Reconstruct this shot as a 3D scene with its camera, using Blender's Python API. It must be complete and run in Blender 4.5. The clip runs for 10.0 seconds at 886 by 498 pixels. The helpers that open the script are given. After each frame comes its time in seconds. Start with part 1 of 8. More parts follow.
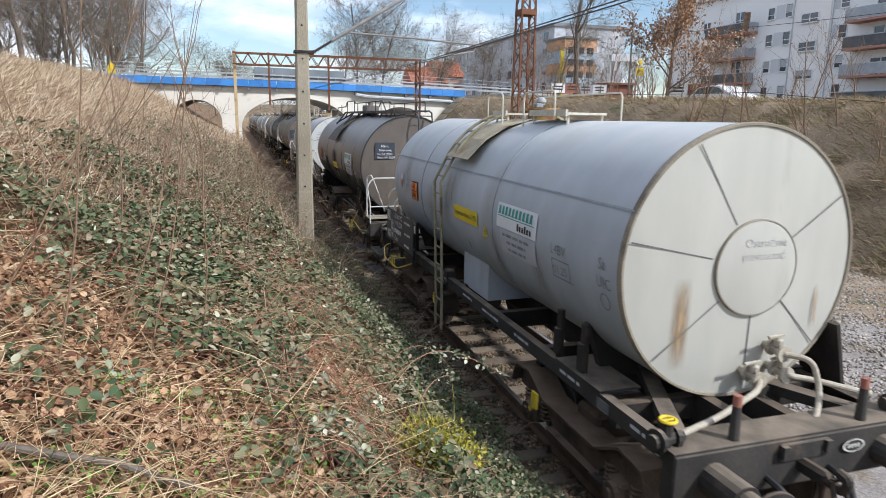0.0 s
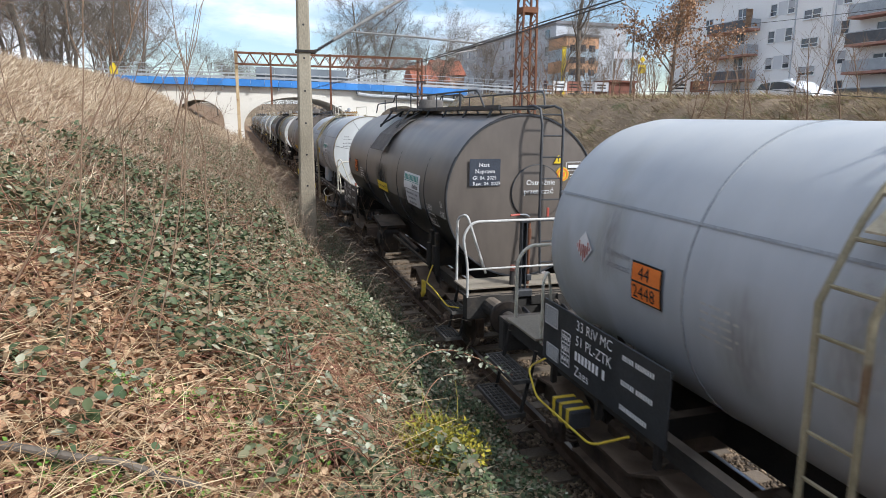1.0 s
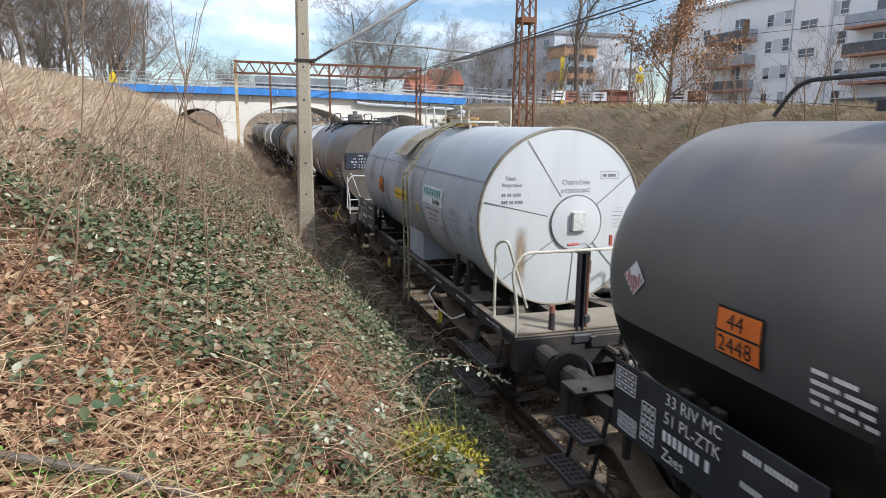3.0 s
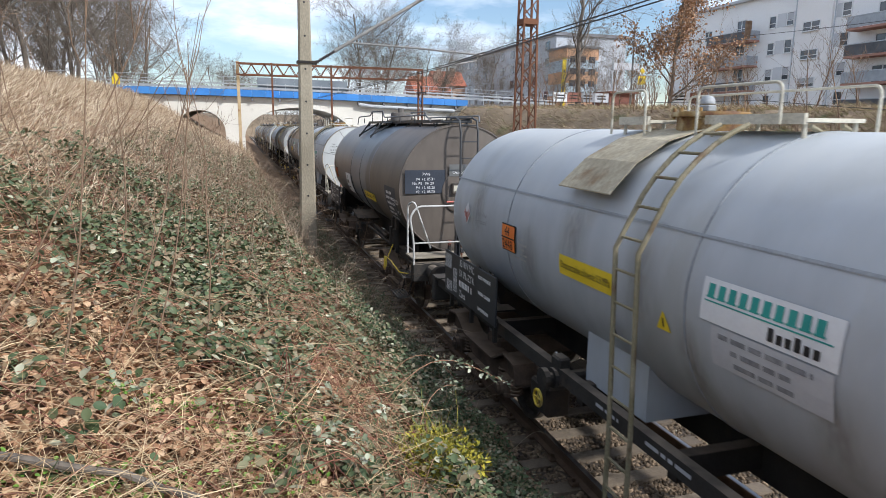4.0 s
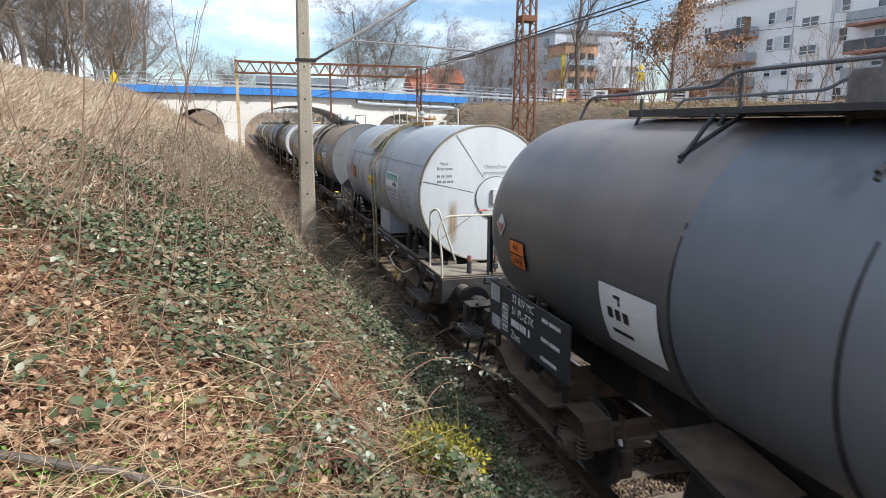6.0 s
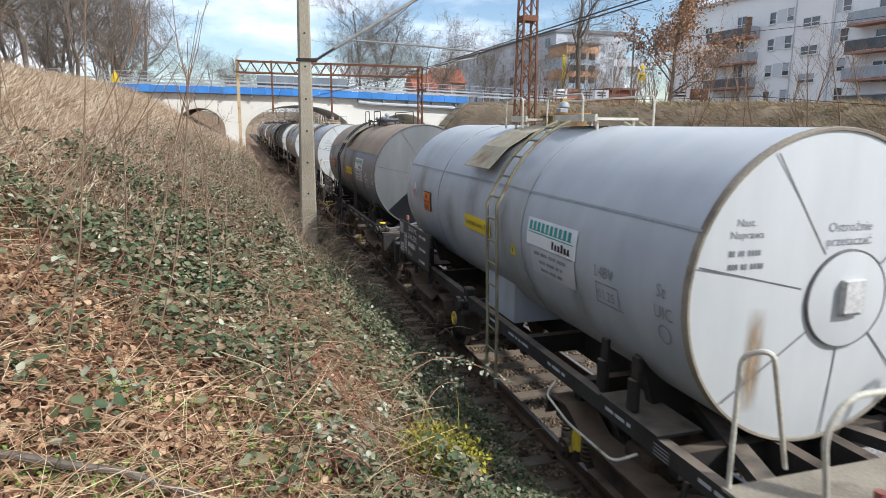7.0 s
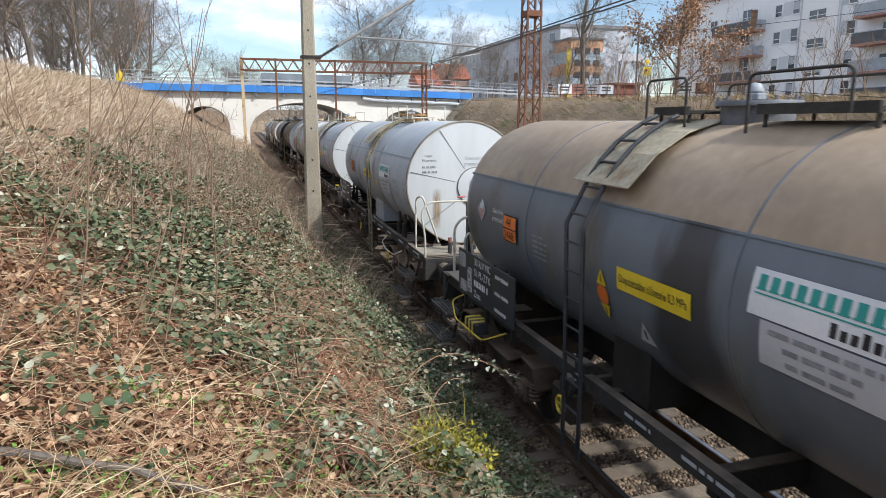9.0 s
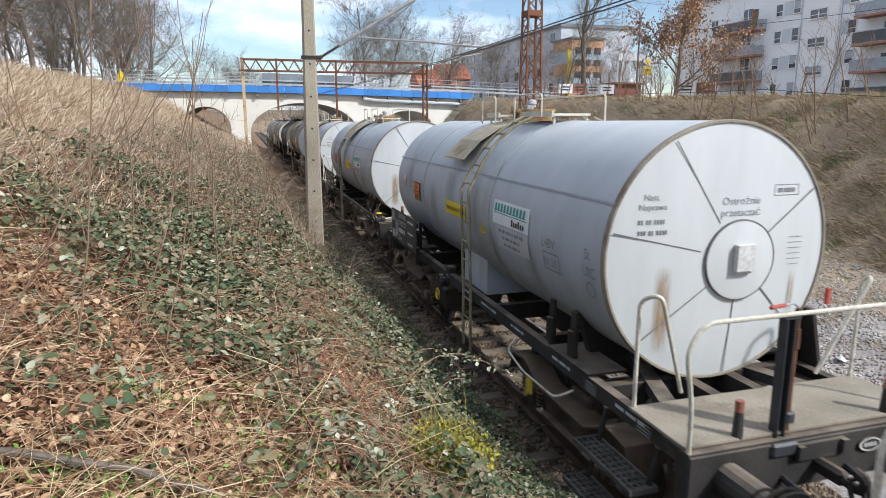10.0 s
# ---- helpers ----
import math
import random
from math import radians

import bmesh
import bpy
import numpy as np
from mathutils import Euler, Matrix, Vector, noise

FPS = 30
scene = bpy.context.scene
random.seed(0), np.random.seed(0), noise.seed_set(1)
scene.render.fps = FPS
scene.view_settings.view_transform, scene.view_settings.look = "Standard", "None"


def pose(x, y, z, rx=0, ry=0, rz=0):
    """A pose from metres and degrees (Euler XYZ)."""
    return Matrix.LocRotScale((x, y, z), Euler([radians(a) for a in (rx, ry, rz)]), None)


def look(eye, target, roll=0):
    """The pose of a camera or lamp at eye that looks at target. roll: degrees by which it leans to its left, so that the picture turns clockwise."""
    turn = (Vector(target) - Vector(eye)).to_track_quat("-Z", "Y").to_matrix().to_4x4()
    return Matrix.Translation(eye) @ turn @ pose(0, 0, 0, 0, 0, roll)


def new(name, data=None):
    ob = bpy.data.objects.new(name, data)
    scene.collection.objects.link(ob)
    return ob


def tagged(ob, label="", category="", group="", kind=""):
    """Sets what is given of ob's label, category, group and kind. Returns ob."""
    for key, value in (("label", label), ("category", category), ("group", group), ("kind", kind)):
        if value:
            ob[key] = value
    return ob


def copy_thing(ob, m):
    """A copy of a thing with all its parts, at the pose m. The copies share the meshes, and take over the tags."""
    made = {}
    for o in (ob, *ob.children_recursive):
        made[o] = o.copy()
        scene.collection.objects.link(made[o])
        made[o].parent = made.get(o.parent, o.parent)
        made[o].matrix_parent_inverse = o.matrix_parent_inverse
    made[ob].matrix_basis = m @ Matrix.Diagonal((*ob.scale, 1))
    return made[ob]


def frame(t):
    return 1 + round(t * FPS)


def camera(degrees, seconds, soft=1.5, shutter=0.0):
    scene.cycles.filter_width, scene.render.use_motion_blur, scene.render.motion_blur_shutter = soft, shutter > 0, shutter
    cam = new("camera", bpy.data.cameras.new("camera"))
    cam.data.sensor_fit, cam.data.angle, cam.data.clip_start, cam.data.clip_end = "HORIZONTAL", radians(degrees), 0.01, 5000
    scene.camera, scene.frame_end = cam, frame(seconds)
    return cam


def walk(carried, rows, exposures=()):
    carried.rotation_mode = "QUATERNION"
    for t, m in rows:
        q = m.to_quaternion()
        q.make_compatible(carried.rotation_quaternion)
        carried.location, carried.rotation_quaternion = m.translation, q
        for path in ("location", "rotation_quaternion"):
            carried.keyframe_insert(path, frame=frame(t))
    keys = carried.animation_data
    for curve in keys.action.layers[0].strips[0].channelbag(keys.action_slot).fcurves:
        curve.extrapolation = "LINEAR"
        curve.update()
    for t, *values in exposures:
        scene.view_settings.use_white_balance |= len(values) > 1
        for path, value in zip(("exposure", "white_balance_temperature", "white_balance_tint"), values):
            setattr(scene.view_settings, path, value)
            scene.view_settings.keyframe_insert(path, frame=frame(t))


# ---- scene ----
EYE = (0.0, 0.0, 3.785)
cam = camera(68.6, 10.0, soft=0.35, shutter=0.1)
# seconds, yaw, pitch, roll of the held camera
TURNS = (
    (0, -17.34, -11.37, -0.85),
    (0.5, -16.74, -11.44, -0.51),
    (1, -17.17, -11.49, -0.52),
    (1.5, -17.29, -11.16, -0.57),
    (2, -17.27, -11.03, -0.62),
    (2.5, -17.32, -10.86, -0.67),
    (4, -17.12, -10.59, -0.61),
    (4.5, -17.08, -10.54, -0.65),
    (5, -17.22, -10.53, -0.62),
    (5.5, -17.21, -10.78, -0.39),
    (7, -17.12, -10.83, -0.43),
    (7.5, -16.97, -10.63, -0.43),
    (8, -17.24, -10.70, -0.43),
    (8.5, -16.76, -10.98, -0.07),
    (9, -16.74, -11.15, 0.01),
    (9.5, -16.77, -11.16, 0.09),
    (10, -16.67, -11.15, 0.10),
)
walk(cam, [(t, pose(*EYE, 90 + p, r, y)) for t, y, p, r in TURNS], exposures=[(t, e, 6250, 10) for t, e in ((0, 0.34), (2, 0.38), (4.5, 0.36), (5, 0.38), (5.5, 0.46), (7, 0.34), (7.5, 0.23), (8, 0.19), (8.5, 0.32), (9, 0.42), (9.5, 0.43), (10, 0.38))])

# ---- light ----
SUN_AZ, SUN_EL = 137.0, 40.0   # compass-like angle from +y towards +x, height
world = bpy.data.worlds.new("sky")
scene.world = world
world.use_nodes = True
wn, wl = world.node_tree.nodes, world.node_tree.links
wn.clear()
w_out = wn.new("ShaderNodeOutputWorld")
w_bg = wn.new("ShaderNodeBackground")
w_sky = wn.new("ShaderNodeTexSky")
w_sky.sky_type = "NISHITA"
w_sky.sun_disc = False
w_sky.sun_elevation = radians(SUN_EL)
w_sky.sun_rotation = radians(SUN_AZ)
w_sky.air_density, w_sky.dust_density, w_sky.ozone_density = 1.0, 0.6, 2.0
w_co = wn.new("ShaderNodeTexCoord")
w_map = wn.new("ShaderNodeMapping")
w_map.inputs["Scale"].default_value = (1.6, 1.6, 5.0)
w_noise = wn.new("ShaderNodeTexNoise")
w_noise.inputs["Scale"].default_value = 1.7
w_noise.inputs["Detail"].default_value = 7.0
w_noise.inputs["Roughness"].default_value = 0.55
w_ramp = wn.new("ShaderNodeValToRGB")
w_ramp.color_ramp.elements[0].position = 0.43
w_ramp.color_ramp.elements[1].position = 0.60
w_cn = wn.new("ShaderNodeTexNoise")
w_cn.inputs["Scale"].default_value = 4.0
w_cn.inputs["Detail"].default_value = 5.0
w_cr = wn.new("ShaderNodeValToRGB")
w_cr.color_ramp.elements[0].position, w_cr.color_ramp.elements[0].color = 0.35, (6.9, 7.6, 8.9, 1)
w_cr.color_ramp.elements[1].position, w_cr.color_ramp.elements[1].color = 0.6, (9.5, 9.75, 10.1, 1)
w_mix = wn.new("ShaderNodeMix")
w_mix.data_type = "RGBA"
wl.new(w_co.outputs["Generated"], w_map.inputs["Vector"])
wl.new(w_map.outputs["Vector"], w_noise.inputs["Vector"])
wl.new(w_map.outputs["Vector"], w_cn.inputs["Vector"])
wl.new(w_noise.outputs["Fac"], w_ramp.inputs["Fac"])
wl.new(w_cn.outputs["Fac"], w_cr.inputs["Fac"])
wl.new(w_ramp.outputs["Color"], w_mix.inputs["Factor"])
wl.new(w_sky.outputs["Color"], w_mix.inputs["A"])
wl.new(w_cr.outputs["Color"], w_mix.inputs["B"])
wl.new(w_mix.outputs["Result"], w_bg.inputs["Color"])
wl.new(w_bg.outputs["Background"], w_out.inputs["Surface"])
w_bg.inputs["Strength"].default_value = 0.122
sun = new("sun", bpy.data.lights.new("sun", "SUN"))
sun.data.energy, sun.data.angle, sun.data.color = 3.4, radians(3.0), (1.0, 0.975, 0.935)
sd = Vector((math.sin(radians(SUN_AZ)) * math.cos(radians(SUN_EL)), math.cos(radians(SUN_AZ)) * math.cos(radians(SUN_EL)), math.sin(radians(SUN_EL))))
sun.matrix_world = look(sd * 50, (0, 0, 0))


# ---- materials ----
def surf(name, c1, c2, scale=3.0, rough=0.7, metal=0.0, bump=0.0, bscale=40.0, fine=0.25, stain=None, stain_at=0.6, stretch=(1, 1, 1), rand=0.0, island=False, spec=0.4, dust=None, up_range=(0.55, 0.95)):
    """Two colours mixed by broad noise, darkened by fine grain, with stains, relief and a further colour on upward
    faces: dust on frames, painted top light on grey tanks.
    """
    m = bpy.data.materials.new(name)
    m.use_nodes = True
    n, l = m.node_tree.nodes, m.node_tree.links
    b = n["Principled BSDF"]
    b.inputs["Roughness"].default_value, b.inputs["Metallic"].default_value = rough, metal
    b.inputs["Specular IOR Level"].default_value = spec
    co = n.new("ShaderNodeTexCoord")
    mp = n.new("ShaderNodeMapping")
    mp.inputs["Scale"].default_value = stretch
    l.new(co.outputs["Object"], mp.inputs["Vector"])

    def noise_fac(s, d, lo, hi):
        t = n.new("ShaderNodeTexNoise")
        t.inputs["Scale"].default_value, t.inputs["Detail"].default_value = s, d
        l.new(mp.outputs["Vector"], t.inputs["Vector"])
        r = n.new("ShaderNodeMapRange")
        r.inputs["From Min"].default_value, r.inputs["From Max"].default_value = lo, hi
        l.new(t.outputs["Fac"], r.inputs["Value"])
        return r.outputs["Result"]

    def mix(fac, a, bb, mode="MIX"):
        x = n.new("ShaderNodeMix")
        x.data_type, x.blend_type = "RGBA", mode
        for sock, v in (("Factor", fac), ("A", a), ("B", bb)):
            if isinstance(v, (int, float)):
                x.inputs[sock].default_value = v
            elif isinstance(v, tuple):
                x.inputs[sock].default_value = (*v, 1)
            else:
                l.new(v, x.inputs[sock])
        return x.outputs["Result"]

    col = mix(noise_fac(scale, 5, 0.35, 0.65), tuple(c1), tuple(c2))
    if stain:
        col = mix(noise_fac(scale * 0.6 + 0.37, 7, stain_at, stain_at + 0.08), col, tuple(stain))
    if fine:
        g = noise_fac(bscale, 4, 0.2, 0.8)
        rm = n.new("ShaderNodeMapRange")
        rm.inputs["To Min"].default_value, rm.inputs["To Max"].default_value = 1 - fine, 1 + fine
        l.new(g, rm.inputs["Value"])
        cv = n.new("ShaderNodeCombineColor")
        for k in ("Red", "Green", "Blue"):
            l.new(rm.outputs["Result"], cv.inputs[k])
        col = mix(1.0, col, cv.outputs["Color"], "MULTIPLY")
    if rand:
        src = n.new("ShaderNodeNewGeometry").outputs["Random Per Island"] if island else n.new("ShaderNodeObjectInfo").outputs["Random"]
        hs = n.new("ShaderNodeHueSaturation")
        r2 = n.new("ShaderNodeMapRange")
        r2.inputs["To Min"].default_value, r2.inputs["To Max"].default_value = 1 - rand, 1 + rand
        l.new(src, r2.inputs["Value"])
        l.new(r2.outputs["Result"], hs.inputs["Value"])
        l.new(col, hs.inputs["Color"])
        col = hs.outputs["Color"]
    # colour by upward normal: dust on steelwork, painted sky light on the grey cladding
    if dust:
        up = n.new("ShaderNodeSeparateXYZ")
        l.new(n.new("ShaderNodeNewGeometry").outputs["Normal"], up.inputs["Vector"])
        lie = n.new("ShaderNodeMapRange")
        lie.inputs["From Min"].default_value, lie.inputs["From Max"].default_value = up_range
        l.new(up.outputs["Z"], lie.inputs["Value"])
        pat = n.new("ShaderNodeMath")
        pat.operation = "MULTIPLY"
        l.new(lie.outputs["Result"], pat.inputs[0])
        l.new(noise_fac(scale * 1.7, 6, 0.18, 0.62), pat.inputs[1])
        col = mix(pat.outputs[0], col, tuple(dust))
    l.new(col, b.inputs["Base Color"])
    if bump:
        bp = n.new("ShaderNodeBump")
        bp.inputs["Strength"].default_value, bp.inputs["Distance"].default_value = min(1.0, bump), 0.02
        l.new(noise_fac(bscale * 0.6, 6, 0.0, 1.0), bp.inputs["Height"])
        l.new(bp.outputs["Normal"], b.inputs["Normal"])
    return m


def leafy(name, ramp, rough=0.5, spec=0.35):
    """Leaves, stalks and blades: each island takes a colour of its own from the ramp."""
    m = bpy.data.materials.new(name)
    m.use_nodes = True
    n, l = m.node_tree.nodes, m.node_tree.links
    b = n["Principled BSDF"]
    b.inputs["Roughness"].default_value = rough
    b.inputs["Specular IOR Level"].default_value = spec
    g = n.new("ShaderNodeNewGeometry")
    r = n.new("ShaderNodeValToRGB")
    r.color_ramp.interpolation = "LINEAR"
    e = r.color_ramp.elements
    while len(e) < len(ramp):
        e.new(0.5)
    for k, (p, c) in enumerate(ramp):
        e[k].position, e[k].color = p, (*c, 1)
    l.new(g.outputs["Random Per Island"], r.inputs["Fac"])
    l.new(r.outputs["Color"], b.inputs["Base Color"])
    return m


M_GROUND = surf("earth_with_litter", (0.15, 0.085, 0.05), (0.26, 0.17, 0.10), 1.3, 0.95, bump=1.0, bscale=28, fine=0.5, stain=(0.10, 0.11, 0.05), stain_at=0.60)
M_DRYBANK = surf("dry_grass_bank", (0.20, 0.148, 0.098), (0.31, 0.235, 0.16), 0.5, 0.95, bump=1.0, bscale=14, fine=0.45, stain=(0.12, 0.12, 0.055), stain_at=0.62)
M_BALLAST = surf("dark_ballast", (0.045, 0.034, 0.026), (0.095, 0.074, 0.056), 2.0, 0.95, bump=1.0, bscale=45, fine=0.6, stain=(0.16, 0.13, 0.10))
M_GRAVEL = surf("pale_gravel", (0.22, 0.195, 0.18), (0.32, 0.29, 0.27), 0.8, 0.95, bump=1.0, bscale=32, fine=0.5, stain=(0.20, 0.16, 0.11), stain_at=0.58)
M_STONE = surf("ballast_stone", (0.075, 0.054, 0.036), (0.235, 0.172, 0.115), 7.0, 0.9, bump=0.5, bscale=90, rand=0.5, island=True)
M_GSTONE = surf("gravel_stone", (0.22, 0.19, 0.165), (0.42, 0.375, 0.33), 5.0, 0.9, bump=0.4, bscale=70, rand=0.45, island=True)
M_RAIL = surf("rusty_rail", (0.075, 0.045, 0.03), (0.12, 0.08, 0.055), 5, 0.7, 0.3, bump=0.2, bscale=60)
M_RAILTOP = surf("polished_rail_head", (0.42, 0.42, 0.42), (0.30, 0.29, 0.28), 3, 0.28, 1.0, fine=0.1)
M_SLEEPER = surf("concrete_sleeper", (0.125, 0.098, 0.073), (0.22, 0.175, 0.128), 2.0, 0.9, bump=0.5, bscale=50, rand=0.25, stain=(0.08, 0.064, 0.05))
M_CONCRETE = surf("weathered_concrete", (0.25, 0.217, 0.16), (0.35, 0.308, 0.235), 1.2, 0.9, bump=0.5, bscale=45, stain=(0.17, 0.16, 0.12), stretch=(1, 1, 0.4))
M_BRIDGE = surf("cream_painted_concrete", (0.70, 0.67, 0.60), (0.78, 0.75, 0.68), 0.35, 0.85, bump=0.15, bscale=12, fine=0.08, stain=(0.50, 0.47, 0.40), stain_at=0.66)
M_BLUE = surf("blue_panel_paint", (0.045, 0.20, 0.55), (0.065, 0.25, 0.61), 0.5, 0.45, fine=0.08, bscale=6, rand=0.12)
M_SOFFIT = surf("grey_steel_girder", (0.16, 0.165, 0.18), (0.22, 0.225, 0.24), 1.0, 0.7, fine=0.15)
M_GALV = surf("galvanised_steel", (0.42, 0.44, 0.46), (0.52, 0.54, 0.56), 2.0, 0.45, 0.6, fine=0.12)
M_MESHPANEL = surf("grey_screen_panel", (0.16, 0.19, 0.22), (0.22, 0.25, 0.28), 0.8, 0.6, fine=0.1)
M_RUST = surf("rusted_steel", (0.13, 0.055, 0.03), (0.20, 0.09, 0.05), 2.5, 0.85, 0.1, bump=0.3, bscale=50, stain=(0.10, 0.05, 0.03))
M_PALEPOST = surf("peeling_cream_post", (0.45, 0.33, 0.18), (0.55, 0.42, 0.26), 1.6, 0.8, bump=0.2, bscale=30, stain=(0.26, 0.12, 0.05), stain_at=0.56)
M_WIRE = surf("dark_wire", (0.03, 0.03, 0.03), (0.05, 0.05, 0.05), 3, 0.6, fine=0)
M_TUBE = surf("grey_cantilever_tube", (0.22, 0.21, 0.20), (0.32, 0.31, 0.29), 3, 0.6, 0.3)


# ---- mesh helpers ----
def finish(bm, smooth=False):
    bmesh.ops.recalc_face_normals(bm, faces=bm.faces[:])
    if smooth:
        for f in bm.faces:
            f.smooth = True


def part(name, bm, material, parent=None, label="", smooth=False, angle=35):
    """One mesh object from a bmesh, under its thing."""
    finish(bm, smooth)
    me = bpy.data.meshes.new(name)
    bm.to_mesh(me)
    bm.free()
    me.materials.append(material)
    if smooth:
        me.set_sharp_from_angle(angle=radians(angle))
    ob = new(name, me)
    if parent is not None:
        ob.parent = parent
    if label:
        tagged(ob, label)
    return ob


def thing(name, label, category, group="", kind="", at=(0, 0, 0), rz=0):
    ob = new(name)
    ob.matrix_basis = pose(*at, 0, 0, rz)
    return tagged(ob, label, category, group, kind)


def box(bm, c, s, rot=None, bevel=0.0):
    m = Matrix.Translation(c) @ (rot if rot is not None else Matrix.Identity(4)) @ Matrix.Diagonal((*s, 1))
    r = bmesh.ops.create_cube(bm, size=1.0, matrix=m)
    if bevel:
        es = list({e for v in r["verts"] for e in v.link_edges})
        bmesh.ops.bevel(bm, geom=es, offset=bevel, segments=1, affect="EDGES")


def rod(bm, a, b, r, seg=8, r2=None):
    a, b = Vector(a), Vector(b)
    d = b - a
    q = d.to_track_quat("Z", "Y").to_matrix().to_4x4()
    bmesh.ops.create_cone(bm, cap_ends=True, segments=seg, radius1=r, radius2=r if r2 is None else r2, depth=d.length, matrix=Matrix.Translation((a + b) / 2) @ q)


def rounded(pts, rad, n=4):
    """A polyline with its inner corners rounded."""
    out = [Vector(pts[0])]
    for a, b, c in zip(pts, pts[1:], pts[2:]):
        a, b, c = Vector(a), Vector(b), Vector(c)
        d1, d2 = (a - b), (c - b)
        k = min(rad, d1.length * 0.45, d2.length * 0.45)
        p, q = b + d1.normalized() * k, b + d2.normalized() * k
        for i in range(n + 1):
            t = i / n
            out.append(p * (1 - t) ** 2 + b * 2 * t * (1 - t) + q * t * t)
    out.append(Vector(pts[-1]))
    return out


def tube(bm, pts, r, seg=7, caps=True):
    pts = [Vector(p) for p in pts]
    rings = []
    up = Vector((0.13, 0.31, 0.94))
    for i, p in enumerate(pts):
        d = (pts[min(i + 1, len(pts) - 1)] - pts[max(i - 1, 0)]).normalized()
        s = d.cross(up)
        if s.length < 0.05:
            s = d.cross(Vector((1, 0, 0)))
        s.normalize()
        t = s.cross(d).normalized()
        up = t
        rings.append([bm.verts.new(p + (s * math.cos(2 * math.pi * k / seg) + t * math.sin(2 * math.pi * k / seg)) * r) for k in range(seg)])
    for a, b in zip(rings, rings[1:]):
        for k in range(seg):
            bm.faces.new((a[k], a[(k + 1) % seg], b[(k + 1) % seg], b[k]))
    if caps:
        bm.faces.new(rings[0][::-1])
        bm.faces.new(rings[-1])


def lathe(bm, prof, seg=48, axis="y", centre=(0, 0, 0), a0=0.0, a1=2 * math.pi):
    """Turns (radius, position) pairs about an axis through centre."""
    full = abs(a1 - a0 - 2 * math.pi) < 1e-6
    n = seg if full else seg + 1
    c = Vector(centre)
    rings = []
    for r, y in prof:
        ring = []
        for k in range(n):
            a = a0 + (a1 - a0) * k / seg
            u, v = r * math.cos(a), r * math.sin(a)
            p = {"y": (u, y, v), "z": (u, v, y), "x": (y, u, v)}[axis]
            ring.append(bm.verts.new(c + Vector(p)))
        rings.append(ring)
    for a, b in zip(rings, rings[1:]):
        for k in range(seg):
            k2 = (k + 1) % n
            if not full and k + 1 >= n:
                continue
            bm.faces.new((a[k], a[k2], b[k2], b[k]))
    return rings


def prism(bm, outline, y0, y1, axis="y"):
    """An outline in the plane across the axis, drawn out along it."""
    def at(u, v, w):
        return {"y": (u, w, v), "x": (w, u, v), "z": (u, v, w)}[axis]
    a = [bm.verts.new(at(u, v, y0)) for u, v in outline]
    b = [bm.verts.new(at(u, v, y1)) for u, v in outline]
    n = len(a)
    bm.faces.new(a)
    bm.faces.new(b[::-1])
    for k in range(n):
        bm.faces.new((a[k], b[k], b[(k + 1) % n], a[(k + 1) % n]))


def raw(name, verts, faces, material, parent=None, label="", smooth=False):
    """A mesh from arrays; every face has the same number of corners."""
    me = bpy.data.meshes.new(name)
    v, f = np.asarray(verts, np.float32), np.asarray(faces, np.int32)
    me.vertices.add(len(v))
    me.vertices.foreach_set("co", v.ravel())
    k = f.shape[1]
    me.loops.add(f.size)
    me.loops.foreach_set("vertex_index", f.ravel())
    me.polygons.add(len(f))
    me.polygons.foreach_set("loop_start", np.arange(len(f), dtype=np.int32) * k)
    me.update(calc_edges=True)
    me.validate()
    me.materials.append(material)
    if smooth:
        me.polygons.foreach_set("use_smooth", np.ones(len(f), dtype=bool))
    ob = new(name, me)
    if parent is not None:
        ob.parent = parent
    if label:
        tagged(ob, label)
    return ob


# ---- the shape of the ground ----
LEFT = ((-60, 7.0), (-24, 6.5), (-13, 6.1), (-9.5, 5.85), (-7, 5.4), (-4.4, 4.42), (-2.2, 3.22), (-0.5, 2.3), (0.5, 1.95), (1.3, 1.2), (2.0, 0.35), (2.6, -0.12), (3.1, -0.26))
TRACK_X, TANK_Z, TANK_R = 4.30, 2.534, 1.253


def ground_z(x, y):
    """Height of the cutting's floor and its two banks over the rail."""
    if x < 3.1:
        z = LEFT[0][1]
        for (x0, z0), (x1, z1) in zip(LEFT, LEFT[1:]):
            if x0 <= x <= x1:
                t = (x - x0) / (x1 - x0)
                z = z0 + (z1 - z0) * t
                break
        z += 0.45 * min(1, max(0, (-3.5 - x) / 3)) * min(1, max(0, (y - 28) / 18))
        z += 0.16 * noise.noise((x * 0.5, y * 0.35, 1.7)) * min(1, max(0, (2.6 - x)))
        z -= 0.52 * max(0.0, 1 - abs(x - 1.5) / 1.1) * min(1, max(0, (y - 8) / 6))
        return z
    foot = 16.6 - 4.4 * min(1, max(0, (y - 14) / 36))
    crest = 23.5 - 6.0 * min(1, max(0, (y - 14) / 36))
    top = 4.45 + 1.0 * min(1, max(0, (y - 14) / 40))
    if x < 6.0:
        return -0.235 if x < 5.7 else -0.235 - 0.065 * (x - 5.7) / 0.3
    if x < foot:
        return -0.30 + 0.05 * noise.noise((x * 0.6, y * 0.6, 5.0)) * min(1, (x - 6.0))
    if x < crest:
        t = (x - foot) / (crest - foot)
        t = t * t * (3 - 2 * t) * 0.4 + t * 0.6
        return -0.3 + (top + 0.3) * t + 0.3 * noise.noise((x * 0.45, y * 0.3, 9.0)) * math.sin(math.pi * t)
    return top + 0.012 * min(x - crest, 60) - 0.5 * min(1, max(0, x - 27.6))


